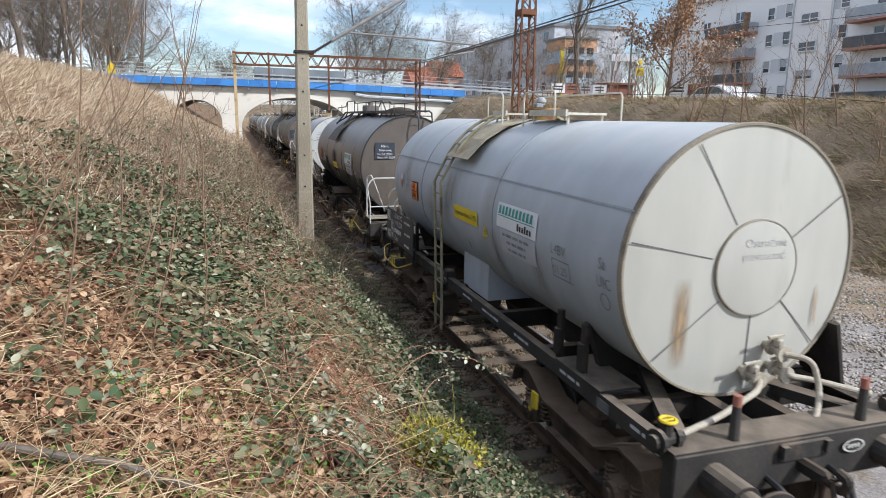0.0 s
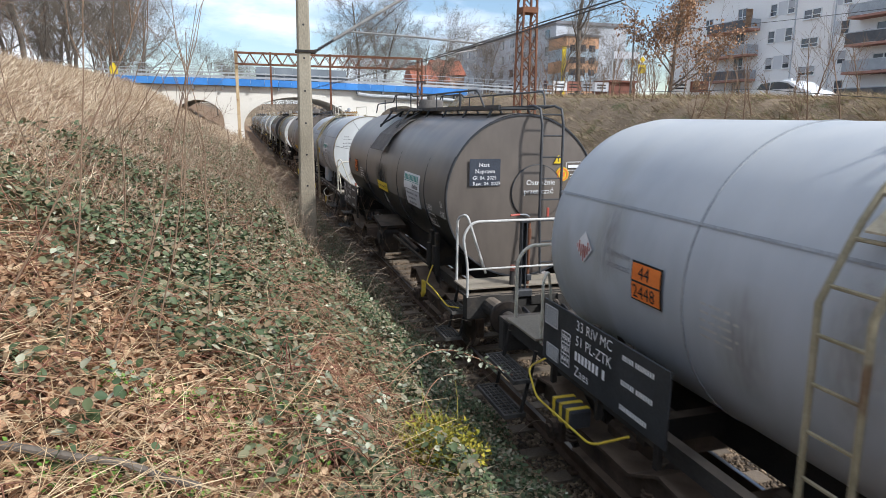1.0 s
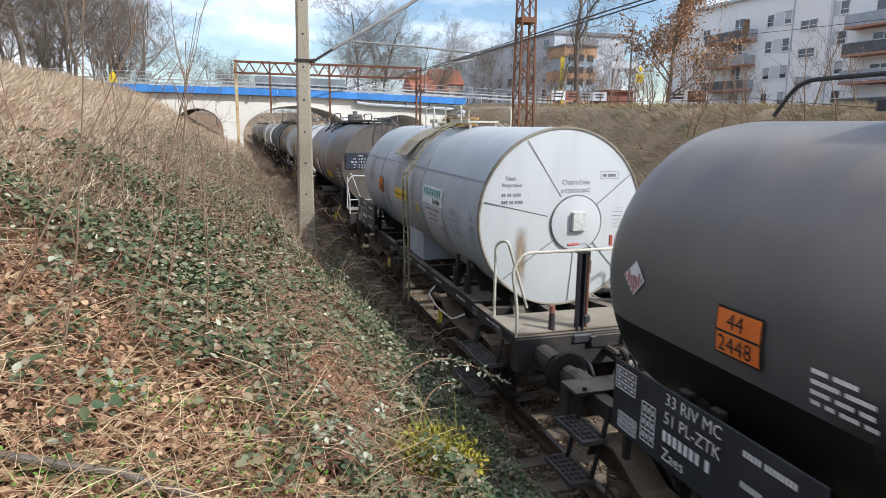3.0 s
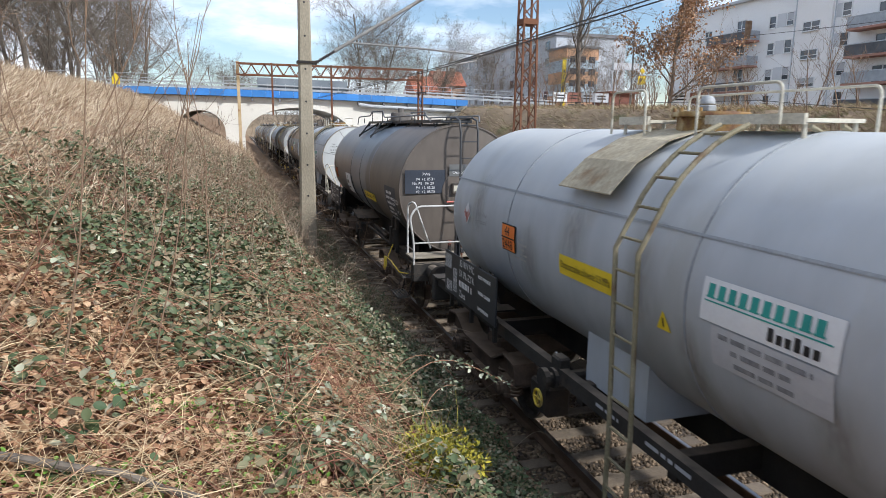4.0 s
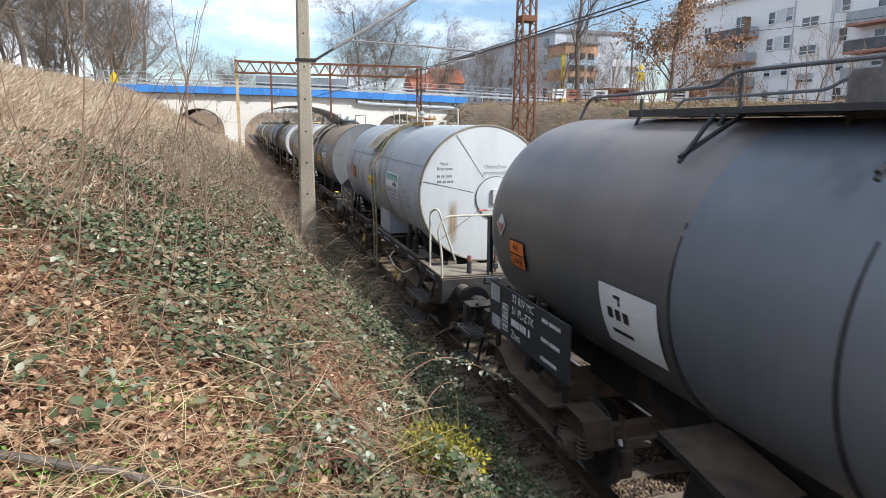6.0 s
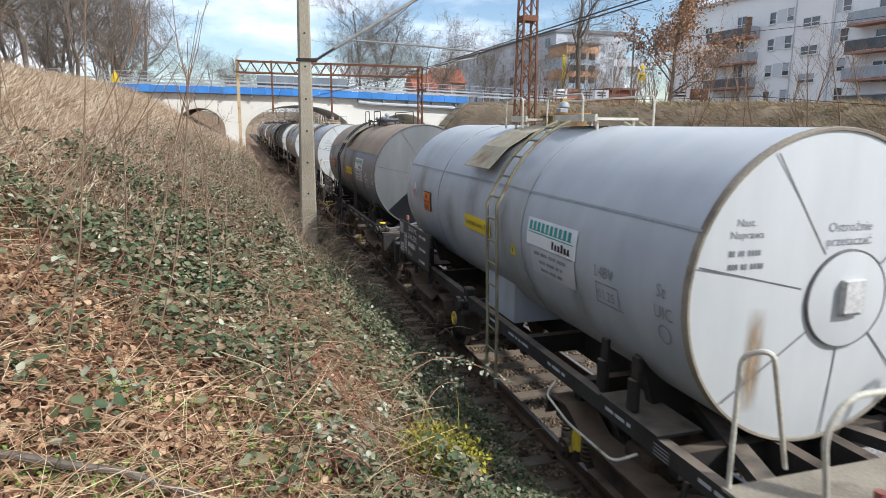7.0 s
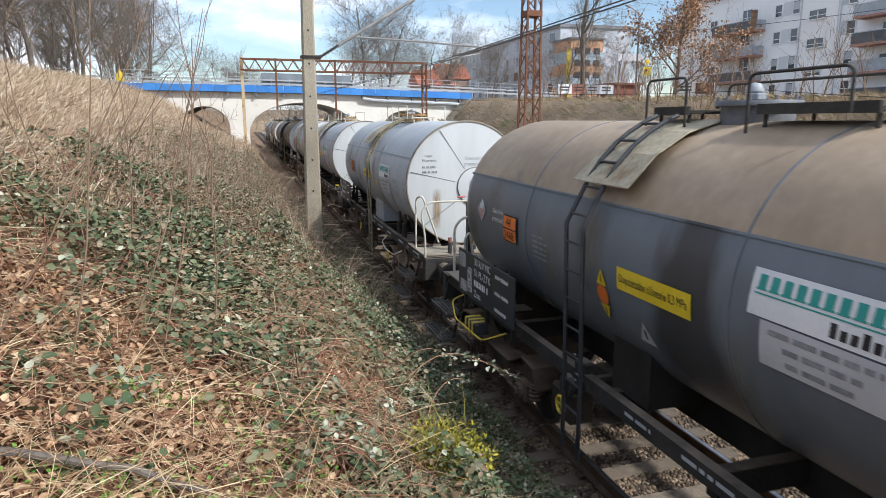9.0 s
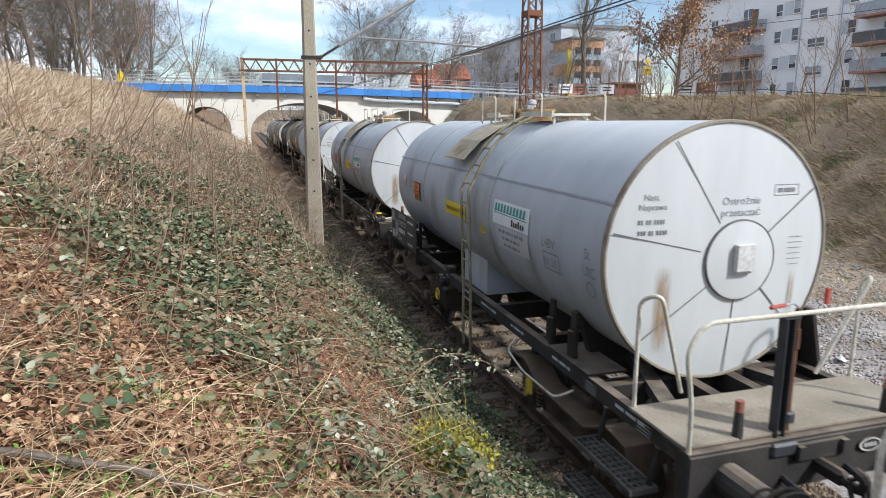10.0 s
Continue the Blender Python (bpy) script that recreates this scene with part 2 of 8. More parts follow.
def ground_strip(name, xs, ys, material, label):
    v, f = [], []
    for y in ys:
        for x in xs:
            v.append((x, y, ground_z(x, y)))
    n = len(xs)
    for j in range(len(ys) - 1):
        for i in range(n - 1):
            a = j * n + i
            f.append((a, a + 1, a + n + 1, a + n))
    ob = raw(name, v, f, material, smooth=True)
    return tagged(ob, label, "ground", kind="structure")


# ---- the setting: ground, track bed, bridge ----
YS = [-14 + 1.0 * k for k in range(80)] + [66 + 6.0 * k for k in range(20)] + [200, 300, 500, 900, 1600]
ground_strip("bank_left", [-400, -120] + [-60 + 4 * k for k in range(10)] + [-20 + 0.5 * k for k in range(46)] + [3.1], YS, M_GROUND, "leaf-littered railway bank under brambles and dry stalks")
ground_strip("ground_track_bed", [3.1, 3.2, 4.3, 5.5, 5.7, 6.0], YS, M_BALLAST, "dark ballast bed under the railway track")
ground_strip("ground_gravel", [6.0 + 0.5 * k for k in range(14)], YS, M_GRAVEL, "pale gravel strip of a lifted second track")
ground_strip("bank_right", [12.5 + 0.5 * k for k in range(24)] + [26, 30, 40, 70, 150, 500], YS, M_DRYBANK, "far bank of dry flattened winter grass")

BRIDGE_Y = 52.0
ARCHES = ((-2.75, 1.75, 4.86, 3.3), (4.45, 4.05, 5.17, 3.0), (12.65, 1.95, 4.62, 3.4))   # middle, half width, crown, springing


def deck_z(x):
    """The deck falls slightly towards its far end."""
    return 5.92 - 0.0006 * (x + 4) ** 2 - 0.006 * (x + 4)


def bridge():
    b = tagged(new("road_bridge"), "cream three-arched road bridge with a blue parapet band", "bridge", kind="structure")
    bm = bmesh.new()
    # spandrel wall in slices, each from the arch line (or the ground) up to the deck
    x0, x1, n = -14.0, 26.0, 240
    def under(x):
        for c, h, top, spring in ARCHES:
            if abs(x - c) < h:
                return spring + (top - spring) * math.sqrt(max(0, 1 - ((x - c) / h) ** 2)) if top > spring else -1
        return -1.0
    xs = sorted(set([round(x0 + (x1 - x0) * k / n, 3) for k in range(n + 1)] + [round(c + s * h * q, 3) for c, h, _, _ in ARCHES for s in (-1, 1) for q in (1.0, 0.995, 0.98, 0.95)]))
    for a, c in zip(xs, xs[1:]):
        mid = (a + c) / 2
        za, zc = under(a + 1e-4), under(c - 1e-4)
        if under(mid) < 0:
            za = zc = -1.0
        ta, tc = deck_z(a), deck_z(c)
        vs = [bm.verts.new(p) for p in ((a, BRIDGE_Y, za), (c, BRIDGE_Y, zc), (c, BRIDGE_Y, tc), (a, BRIDGE_Y, ta), (a, BRIDGE_Y + 9, za), (c, BRIDGE_Y + 9, zc), (c, BRIDGE_Y + 9, tc), (a, BRIDGE_Y + 9, ta))]
        bm.faces.new(vs[0:4])
        bm.faces.new(vs[4:8][::-1])
        bm.faces.new((vs[0], vs[4], vs[5], vs[1]))
        bm.faces.new((vs[3], vs[2], vs[6], vs[7]))
    # reveals at the arch feet
    for c, h, top, spring in ARCHES:
        for s in (-1, 1):
            x = c + s * h
            vs = [bm.verts.new(p) for p in ((x, BRIDGE_Y, -1), (x, BRIDGE_Y + 9, -1), (x, BRIDGE_Y + 9, spring), (x, BRIDGE_Y, spring))]
            bm.faces.new(vs)
    part("spandrel_wall", bm, M_BRIDGE, b)
    # arch mouldings
    for c, h, top, spring in ARCHES:
        bm = bmesh.new()
        pts = []
        for k in range(41):
            a = math.pi * k / 40
            pts.append((c + math.cos(a) * h, spring + (top - spring) * math.sin(a)))
        for (xa, za), (xb, zb) in zip(pts, pts[1:]):
            d = Vector((xb - xa, 0, zb - za))
            nrm = Vector((-d.z, 0, d.x)).normalized() * 0.34
            if nrm.z < 0:
                nrm = -nrm
            q = [(xa, za), (xb, zb), (xb + nrm.x, zb + nrm.z), (xa + nrm.x, za + nrm.z)]
            lo = [bm.verts.new((u, BRIDGE_Y - 0.05, w)) for u, w in q]
            hi = [bm.verts.new((u, BRIDGE_Y, w)) for u, w in q]
            bm.faces.new(lo)
            for k in range(4):
                bm.faces.new((lo[k], lo[(k + 1) % 4], hi[(k + 1) % 4], hi[k]))
        part("arch_ring", bm, M_BRIDGE, b)
    # deck slab with brackets
    bm = bmesh.new()
    for k in range(40):
        a, c = -14 + k, -13 + k
        z = (deck_z(a) + deck_z(c)) / 2
        ang = math.atan2(deck_z(c) - deck_z(a), 1)
        box(bm, ((a + c) / 2, BRIDGE_Y + 4.6, z + 0.10), (1.01, 9.9, 0.22), Matrix.Rotation(-ang, 4, "Y"))
    part("deck_slab", bm, M_SOFFIT, b)
    for k in range(17):
        bm = bmesh.new()
        x = -9 + 2.0 * k
        box(bm, (x, BRIDGE_Y - 0.18, deck_z(x) - 0.14), (0.14, 0.36, 0.24))
        part("bracket", bm, M_SOFFIT, b)
    # blue fascia panels
    for k in range(27):
        bm = bmesh.new()
        x = -8.5 + 1.0 * k
        z = deck_z(x) + 0.24
        ang = math.atan2(deck_z(x + 0.5) - deck_z(x - 0.5), 1)
        box(bm, (x, BRIDGE_Y - 0.40, z + 0.02), (0.985, 0.06, 0.50), Matrix.Rotation(-ang, 4, "Y"), 0.01)
        part("fascia_panel", bm, M_BLUE, b)
    # guard rail and railing
    for dz, h in ((0.62, 0.16), (0.90, 0.10)):
        bm = bmesh.new()
        for k in range(40):
            x = -13.5 + k
            box(bm, (x, BRIDGE_Y - 0.25, deck_z(x) + dz + 0.02), (1.0, 0.05, h))
        part("guard_rail", bm, M_GALV, b)
    for k in range(27):
        bm = bmesh.new()
        x = -12.5 + 1.33 * k
        box(bm, (x, BRIDGE_Y - 0.22, deck_z(x) + 0.6), (0.06, 0.08, 0.85))
        part("post", bm, M_GALV, b)
    for k in range(20):
        bm = bmesh.new()
        x = -13 + 2.0 * k
        rod(bm, (x, BRIDGE_Y + 0.9, deck_z(x) + 0.2), (x, BRIDGE_Y + 0.9, deck_z(x) + 1.5), 0.03, 6)
        for dz in (1.5, 1.2, 0.95):
            rod(bm, (x, BRIDGE_Y + 0.9, deck_z(x) + dz), (x + 2, BRIDGE_Y + 0.9, deck_z(x + 2) + dz), 0.022, 5)
        part("hand_rail", bm, M_GALV, b)
    for k in range(5):
        bm = bmesh.new()
        x = 2.1 + 1.35 * k
        box(bm, (x, BRIDGE_Y - 0.12, deck_z(x) + 0.98), (1.31, 0.04, 0.95))
        box(bm, (x - 0.66, BRIDGE_Y - 0.16, deck_z(x) + 0.95), (0.05, 0.05, 1.0))
        part("screen_panel", bm, M_MESHPANEL, b)
    # drain pipe under the deck
    bm = bmesh.new()
    tube(bm, rounded([(9.0, BRIDGE_Y - 0.22, 5.50), (10.0, BRIDGE_Y - 0.22, 5.36), (16.5, BRIDGE_Y - 0.22, 5.14), (17.4, BRIDGE_Y - 0.22, 5.05)], 0.2), 0.16, 10)
    part("drain_pipe", bm, M_GALV, b, smooth=True)
    return b


def wing_wall():
    b = tagged(new("wing_wall"), "dark stone-faced wing wall beside the bridge abutment", "retaining wall", kind="structure")
    bm = bmesh.new()
    prism(bm, [(13.7, 1.6), (17.3, 5.40), (17.75, 5.40), (17.75, 1.6)], BRIDGE_Y - 1.6, BRIDGE_Y - 0.01)
    part("masonry", bm, M_WINGSTONE, b)
    for j in range(9):
        bm = bmesh.new()
        box(bm, (13.75 + 0.42 * j, BRIDGE_Y - 1.0, 1.70 + 0.445 * j), (0.56, 1.9, 0.10), Matrix.Rotation(radians(-46.5), 4, "Y"), 0.02)
        part("coping_stone", bm, M_CONCRETE, b)


M_WINGSTONE = surf("dark_wing_stone", (0.12, 0.11, 0.095), (0.19, 0.175, 0.15), 3.0, 0.9, bump=0.6, bscale=9)


def track():
    rails = tagged(new("track"), "straight railway track with rusty rails on concrete sleepers", "railway track", kind="structure")
    for s in (-1, 1):
        x = TRACK_X + s * 0.7525
        bm = bmesh.new()
        prism(bm, [(x - 0.07, -0.17), (x + 0.07, -0.17), (x + 0.07, -0.155), (x + 0.012, -0.13), (x + 0.012, -0.045), (x + 0.036, -0.035), (x + 0.036, -0.006), (x - 0.036, -0.006), (x - 0.036, -0.035), (x - 0.012, -0.045), (x - 0.012, -0.13), (x - 0.07, -0.155)], -14, 300)
        rail = part("rail", bm, M_RAIL, rails)
        bm = bmesh.new()
        prism(bm, [(x - 0.027, -0.003), (x - 0.022, 0.0), (x + 0.022, 0.0), (x + 0.027, -0.003), (x + 0.027, -0.012), (x - 0.027, -0.012)], -14, 300)
        part("running_surface", bm, M_RAILTOP, rail)
    sl = bmesh.new()
    prism(sl, [(-0.14, -0.40), (0.14, -0.40), (0.10, -0.185), (-0.10, -0.185)], -1.25, 1.25, "x")
    # sunk middle, as cast sleepers have
    finish(sl)
    me = bpy.data.meshes.new("sleeper")
    sl.to_mesh(me)
    sl.free()
    me.materials.append(M_SLEEPER)
    fm = bmesh.new()
    for s in (-1, 1):
        for d in (-1, 1):
            box(fm, (s * 0.7525 + d * 0.10, 0, -0.155), (0.09, 0.12, 0.05), None, 0.012)
            rod(fm, (s * 0.7525 + d * 0.10, 0, -0.13), (s * 0.7525 + d * 0.10, 0, -0.09), 0.022, 6)
    finish(fm)
    fme = bpy.data.meshes.new("clip")
    fm.to_mesh(fme)
    fm.free()
    fme.materials.append(M_RAIL)
    rnd = random.Random(4)
    for k in range(170):
        y = -3.0 + 0.6 * k
        o = new("sleeper", me)
        o.parent = rails
        o.matrix_basis = pose(TRACK_X + rnd.uniform(-0.02, 0.02), y + rnd.uniform(-0.02, 0.02), rnd.uniform(-0.015, 0.0), 0, 0, rnd.uniform(-0.8, 0.8))
        if y < 30:
            c = new("clip", fme)
            c.parent = o


def stones(name, n, xr, yr, size, material, label, seed, lift=0.0):
    """Loose stones strewn over the ground, as one mesh."""
    rng = np.random.default_rng(seed)
    base = np.array([(1, 0, -.3), (-.8, .6, -.35), (-.5, -.9, -.3), (.2, .1, .75), (.5, .75, .2), (-.3, -.2, .6)], np.float32)
    tri = np.array([(0, 4, 3), (4, 1, 3), (1, 5, 3), (1, 2, 5), (2, 0, 5), (0, 3, 5), (0, 1, 4), (0, 2, 1)], np.int32)
    x = rng.uniform(*xr, n)
    u = rng.random(n) ** 1.7
    y = yr[0] + (yr[1] - yr[0]) * u
    z = np.array([ground_z(a, b) for a, b in zip(x, y)]) + lift
    a = rng.uniform(0, 6.28, n)
    s = size * rng.uniform(0.6, 1.5, n)
    jit = base[None] * (1 + rng.uniform(-.35, .35, (n, 6, 3)))
    ca, sa = np.cos(a)[:, None], np.sin(a)[:, None]
    vx = (jit[:, :, 0] * ca - jit[:, :, 1] * sa) * s[:, None] + x[:, None]
    vy = (jit[:, :, 0] * sa + jit[:, :, 1] * ca) * s[:, None] + y[:, None]
    vz = jit[:, :, 2] * s[:, None] * 0.8 + z[:, None]
    v = np.stack([vx, vy, vz], -1).reshape(-1, 3)
    f = (tri[None] + (np.arange(n) * 6)[:, None, None]).reshape(-1, 3)
    return tagged(raw(name, v, f, material), label, "stones", kind="stuff")


def far_hill():
    """Wooded rise that closes the cutting where the line bends away."""
    v, f = [], []
    n = 60
    for j, (dy, h) in enumerate(((0, 0.0), (14, 0.7), (30, 1.0), (200, 0.9))):
        for k in range(n + 1):
            x = -260 + 600 * k / n
            v.append((x, 250 + dy, -1 + (9.5 + 2.5 * noise.noise((x * 0.02, 3, 1))) * h))
    for j in range(3):
        for k in range(n):
            a = j * (n + 1) + k
            f.append((a, a + 1, a + n + 2, a + n + 1))
    tagged(raw("hill_far", v, f, M_DRYBANK, smooth=True), "distant brown wooded rise behind the bridge", "hill", kind="structure")


far_hill()
bridge()
wing_wall()
track()
stones("ballast_stones", 60000, (2.75, 6.1), (2.0, 40.0), 0.032, M_STONE, "crushed brown-grey ballast stones between the sleepers", 3, 0.004)
stones("gravel_stones", 34000, (6.0, 17.0), (6.0, 40.0), 0.034, M_GSTONE, "loose pale gravel of the lifted track", 5, 0.01)


# ---- tank wagons ----
# the paler upward colour paints sun and sky reflection onto the tank tops
M_GREY = surf("grey_tank_cladding", (0.365, 0.397, 0.435), (0.44, 0.472, 0.505), 0.8, 0.5, 0.0, bump=0.12, bscale=4, fine=0.09, stain=(0.36, 0.375, 0.38), stain_at=0.56, stretch=(1, 1, 0.35), spec=0.5, dust=(0.52, 0.53, 0.525), up_range=(0.25, 0.95))
# goes over to a lighter brown as faces turn upward
M_DARK = surf("dark_tank_paint", (0.090, 0.092, 0.098), (0.128, 0.130, 0.135), 0.7, 0.36, 0.0, bump=0.14, bscale=3.5, fine=0.12, stain=(0.125, 0.118, 0.112), stain_at=0.57, stretch=(1, 1, 0.3), spec=0.5, dust=(0.265, 0.228, 0.195), up_range=(0.05, 0.75))
M_DARKBLUE = surf("dark_slate_tank_paint", (0.115, 0.133, 0.158), (0.148, 0.168, 0.194), 0.7, 0.36, 0.0, bump=0.08, bscale=5, fine=0.1, stain=(0.055, 0.055, 0.06), stain_at=0.6, stretch=(1, 1, 0.3), spec=0.5)
# likewise a lighter brown on faces that point up
M_BROWN = surf("brown_grimed_tank_paint", (0.105, 0.088, 0.075), (0.145, 0.122, 0.104), 0.9, 0.45, 0.0, bump=0.08, bscale=6, fine=0.15, stain=(0.055, 0.052, 0.05), stain_at=0.6, stretch=(1, 1, 0.4), dust=(0.20, 0.165, 0.135), up_range=(0.1, 0.8))
M_DUSTTOP = surf("brown_dust_on_cladding", (0.29, 0.215, 0.145), (0.39, 0.30, 0.21), 0.7, 0.6, 0.0, bump=0.1, bscale=8, fine=0.14, stain=(0.11, 0.115, 0.13), stain_at=0.66)
M_WHITE = surf("cool_white_end_sheet", (0.475, 0.49, 0.485), (0.57, 0.585, 0.58), 0.9, 0.5, 0.0, bump=0.05, bscale=5, fine=0.05, stain=(0.47, 0.455, 0.41), stain_at=0.57, stretch=(1, 1, 0.25))
M_OLDWHITE = surf("dirty_cream_end_sheet", (0.41, 0.405, 0.365), (0.48, 0.475, 0.43), 0.9, 0.5, 0.0, bump=0.08, bscale=4, fine=0.07, stain=(0.33, 0.32, 0.28), stain_at=0.56, stretch=(1, 1, 0.3))
M_GREYEND = surf("bare_grey_end_sheet", (0.16, 0.165, 0.165), (0.22, 0.225, 0.22), 1.3, 0.4, 0.3, bump=0.06, bscale=6, fine=0.08, stain=(0.12, 0.12, 0.115), stain_at=0.6, stretch=(1, 1, 0.3))
M_SEAM = surf("seam_grime_and_edge_shadow", (0.10, 0.10, 0.10), (0.16, 0.155, 0.15), 6, 0.7)
M_GSEAM = surf("grey_seam_strip", (0.26, 0.28, 0.30), (0.33, 0.35, 0.37), 4, 0.6)
M_DSEAM = surf("dark_seam_strip", (0.03, 0.032, 0.036), (0.05, 0.052, 0.056), 4, 0.5)
def streaky(name, c1, c2, axis, strength=1.9, fine=60.0):
    """A run of rust or grime: it fades to its edges and runs out in drips. axis: the way across it."""
    m = surf(name, c1, c2, 5, 0.8, stretch=(4, 4, 0.5))
    n, l = m.node_tree.nodes, m.node_tree.links
    co = n.new("ShaderNodeTexCoord")
    sep = n.new("ShaderNodeSeparateXYZ")
    l.new(co.outputs["Generated"], sep.inputs["Vector"])

    def op(kind, a, b=None):
        x = n.new("ShaderNodeMath")
        x.operation = kind
        for k, v in enumerate((a, b)):
            if isinstance(v, (int, float)):
                x.inputs[k].default_value = v
            elif v is not None:
                l.new(v, x.inputs[k])
        return x.outputs[0]

    wide = op("SUBTRACT", 1.0, op("ABSOLUTE", op("SUBTRACT", op("MULTIPLY", sep.outputs[axis], 2.0), 1.0)))
    high = op("MULTIPLY", op("MULTIPLY", sep.outputs["Z"], op("SUBTRACT", 1.0, sep.outputs["Z"])), 4.0)
    t = n.new("ShaderNodeTexNoise")
    mp = n.new("ShaderNodeMapping")
    mp.inputs["Scale"].default_value = (fine, fine, 7.0)
    l.new(co.outputs["Object"], mp.inputs["Vector"])
    l.new(mp.outputs["Vector"], t.inputs["Vector"])
    t.inputs["Scale"].default_value, t.inputs["Detail"].default_value = 1.0, 4.0
    c = n.new("ShaderNodeClamp")
    l.new(op("MULTIPLY", op("MULTIPLY", wide, high), op("MULTIPLY", t.outputs["Fac"], strength)), c.inputs["Value"])
    l.new(c.outputs["Result"], n["Principled BSDF"].inputs["Alpha"])
    return m


M_STREAK = streaky("rust_streak", (0.30, 0.20, 0.11), (0.44, 0.34, 0.23), "X")
M_SIDESTREAK = streaky("brown_run_on_cladding", (0.24, 0.20, 0.14), (0.32, 0.28, 0.21), "Y", 0.65, 22.0)
M_GRIME = streaky("black_spill_stain", (0.016, 0.016, 0.017), (0.03, 0.03, 0.03), "Y", 2.0, 9.0)
M_JET = surf("near_black_lower", (0.009, 0.009, 0.011), (0.017, 0.018, 0.020), 0.7, 0.4, 0.0, bump=0.14, bscale=3.5, fine=0.12, spec=0.3)
M_FRAME = surf("grimy_black_underframe", (0.016, 0.014, 0.013), (0.034, 0.029, 0.025), 2.0, 0.75, 0.1, bump=0.25, bscale=40, stain=(0.055, 0.04, 0.03), stain_at=0.58, dust=(0.15, 0.115, 0.085))
M_FRAMETOP = surf("dusty_frame_steel", (0.026, 0.024, 0.022), (0.05, 0.045, 0.04), 2.0, 0.8, 0.0, bump=0.2, bscale=40, stain=(0.075, 0.058, 0.044), dust=(0.21, 0.17, 0.13))
M_BOGIE = surf("brown_dusted_bogie", (0.046, 0.032, 0.024), (0.115, 0.080, 0.058), 3.0, 0.85, 0.1, bump=0.3, bscale=40, dust=(0.165, 0.118, 0.082))
M_PLATE = surf("dusty_platform_plate", (0.215, 0.185, 0.14), (0.30, 0.262, 0.205), 1.6, 0.8, 0.0, bump=0.15, bscale=50, stain=(0.15, 0.125, 0.095))
M_GRILLE = surf("step_grating", (0.075, 0.07, 0.064), (0.125, 0.115, 0.105), 6, 0.6, 0.3)
M_CREAM = surf("cream_tube_paint", (0.50, 0.47, 0.38), (0.60, 0.57, 0.48), 5, 0.55, stain=(0.30, 0.24, 0.16), stain_at=0.62)
M_PALETUBE = surf("white_tube_paint", (0.48, 0.475, 0.45), (0.58, 0.575, 0.55), 5, 0.5, stain=(0.35, 0.30, 0.25), stain_at=0.66)
M_GREYTUBE = surf("grey_tube_paint", (0.26, 0.28, 0.30), (0.34, 0.36, 0.38), 4, 0.5, stain=(0.20, 0.13, 0.08), stain_at=0.62)
M_BLACKTUBE = surf("black_tube_paint", (0.03, 0.032, 0.036), (0.05, 0.052, 0.056), 4, 0.5)
M_OLIVE = surf("weathered_yellow_ladder", (0.20, 0.175, 0.105), (0.30, 0.265, 0.18), 3, 0.7, stain=(0.14, 0.09, 0.05))
M_DOME = surf("rust_stained_yellow_dome", (0.34, 0.22, 0.07), (0.14, 0.065, 0.03), 7, 0.7, bump=0.2, stain=(0.46, 0.36, 0.20), stain_at=0.58)
M_FLAP = surf("yellowed_spill_plate", (0.33, 0.285, 0.20), (0.42, 0.37, 0.27), 2.5, 0.75, bump=0.1, bscale=20, stain=(0.24, 0.17, 0.10), stain_at=0.57)
M_DFLAP = surf("dark_spill_plate", (0.10, 0.09, 0.082), (0.16, 0.145, 0.13), 2.5, 0.75, bump=0.1, bscale=20)
M_ORANGE = surf("orange_hazard_plate", (0.72, 0.17, 0.03), (0.80, 0.22, 0.045), 4, 0.5, fine=0.08)
M_YELLOW = surf("yellow_sign", (0.72, 0.52, 0.02), (0.78, 0.58, 0.04), 4, 0.5, fine=0.08)
M_YHANDLE = surf("yellow_lever_paint", (0.62, 0.44, 0.03), (0.70, 0.52, 0.06), 4, 0.5, stain=(0.25, 0.19, 0.07))
M_BLACK = surf("black_lettering", (0.015, 0.015, 0.017), (0.03, 0.03, 0.032), 4, 0.6, fine=0)
M_GREYTEXT = surf("faded_grey_lettering", (0.20, 0.205, 0.22), (0.29, 0.295, 0.31), 9, 0.7)
M_WHITETEXT = surf("white_lettering", (0.70, 0.71, 0.72), (0.80, 0.81, 0.82), 9, 0.6, fine=0.1)
M_NAVY = surf("navy_panel_paint", (0.030, 0.037, 0.052), (0.048, 0.056, 0.074), 2, 0.5)
M_BOARD = surf("black_number_board", (0.028, 0.03, 0.034), (0.045, 0.048, 0.053), 2, 0.5)
M_TEAL = surf("teal_mark", (0.03, 0.28, 0.25), (0.04, 0.33, 0.29), 4, 0.5, fine=0.05)
M_PANEL = surf("white_sign_panel", (0.68, 0.70, 0.72), (0.76, 0.77, 0.78), 2, 0.5, fine=0.05)
M_PANEL2 = surf("pale_grey_sign_panel", (0.44, 0.45, 0.48), (0.52, 0.53, 0.55), 2, 0.5, fine=0.05)
M_RED = surf("red_paint", (0.36, 0.06, 0.045), (0.44, 0.09, 0.065), 4, 0.5)
M_REDCAP = surf("faded_red_cap", (0.26, 0.10, 0.075), (0.33, 0.14, 0.10), 4, 0.7)
M_PIPE = surf("grimy_beige_pipe", (0.34, 0.30, 0.235), (0.44, 0.40, 0.33), 4, 0.6, stain=(0.22, 0.16, 0.10))
M_DPIPE = surf("dark_grey_pipe", (0.10, 0.105, 0.115), (0.16, 0.165, 0.175), 4, 0.55)
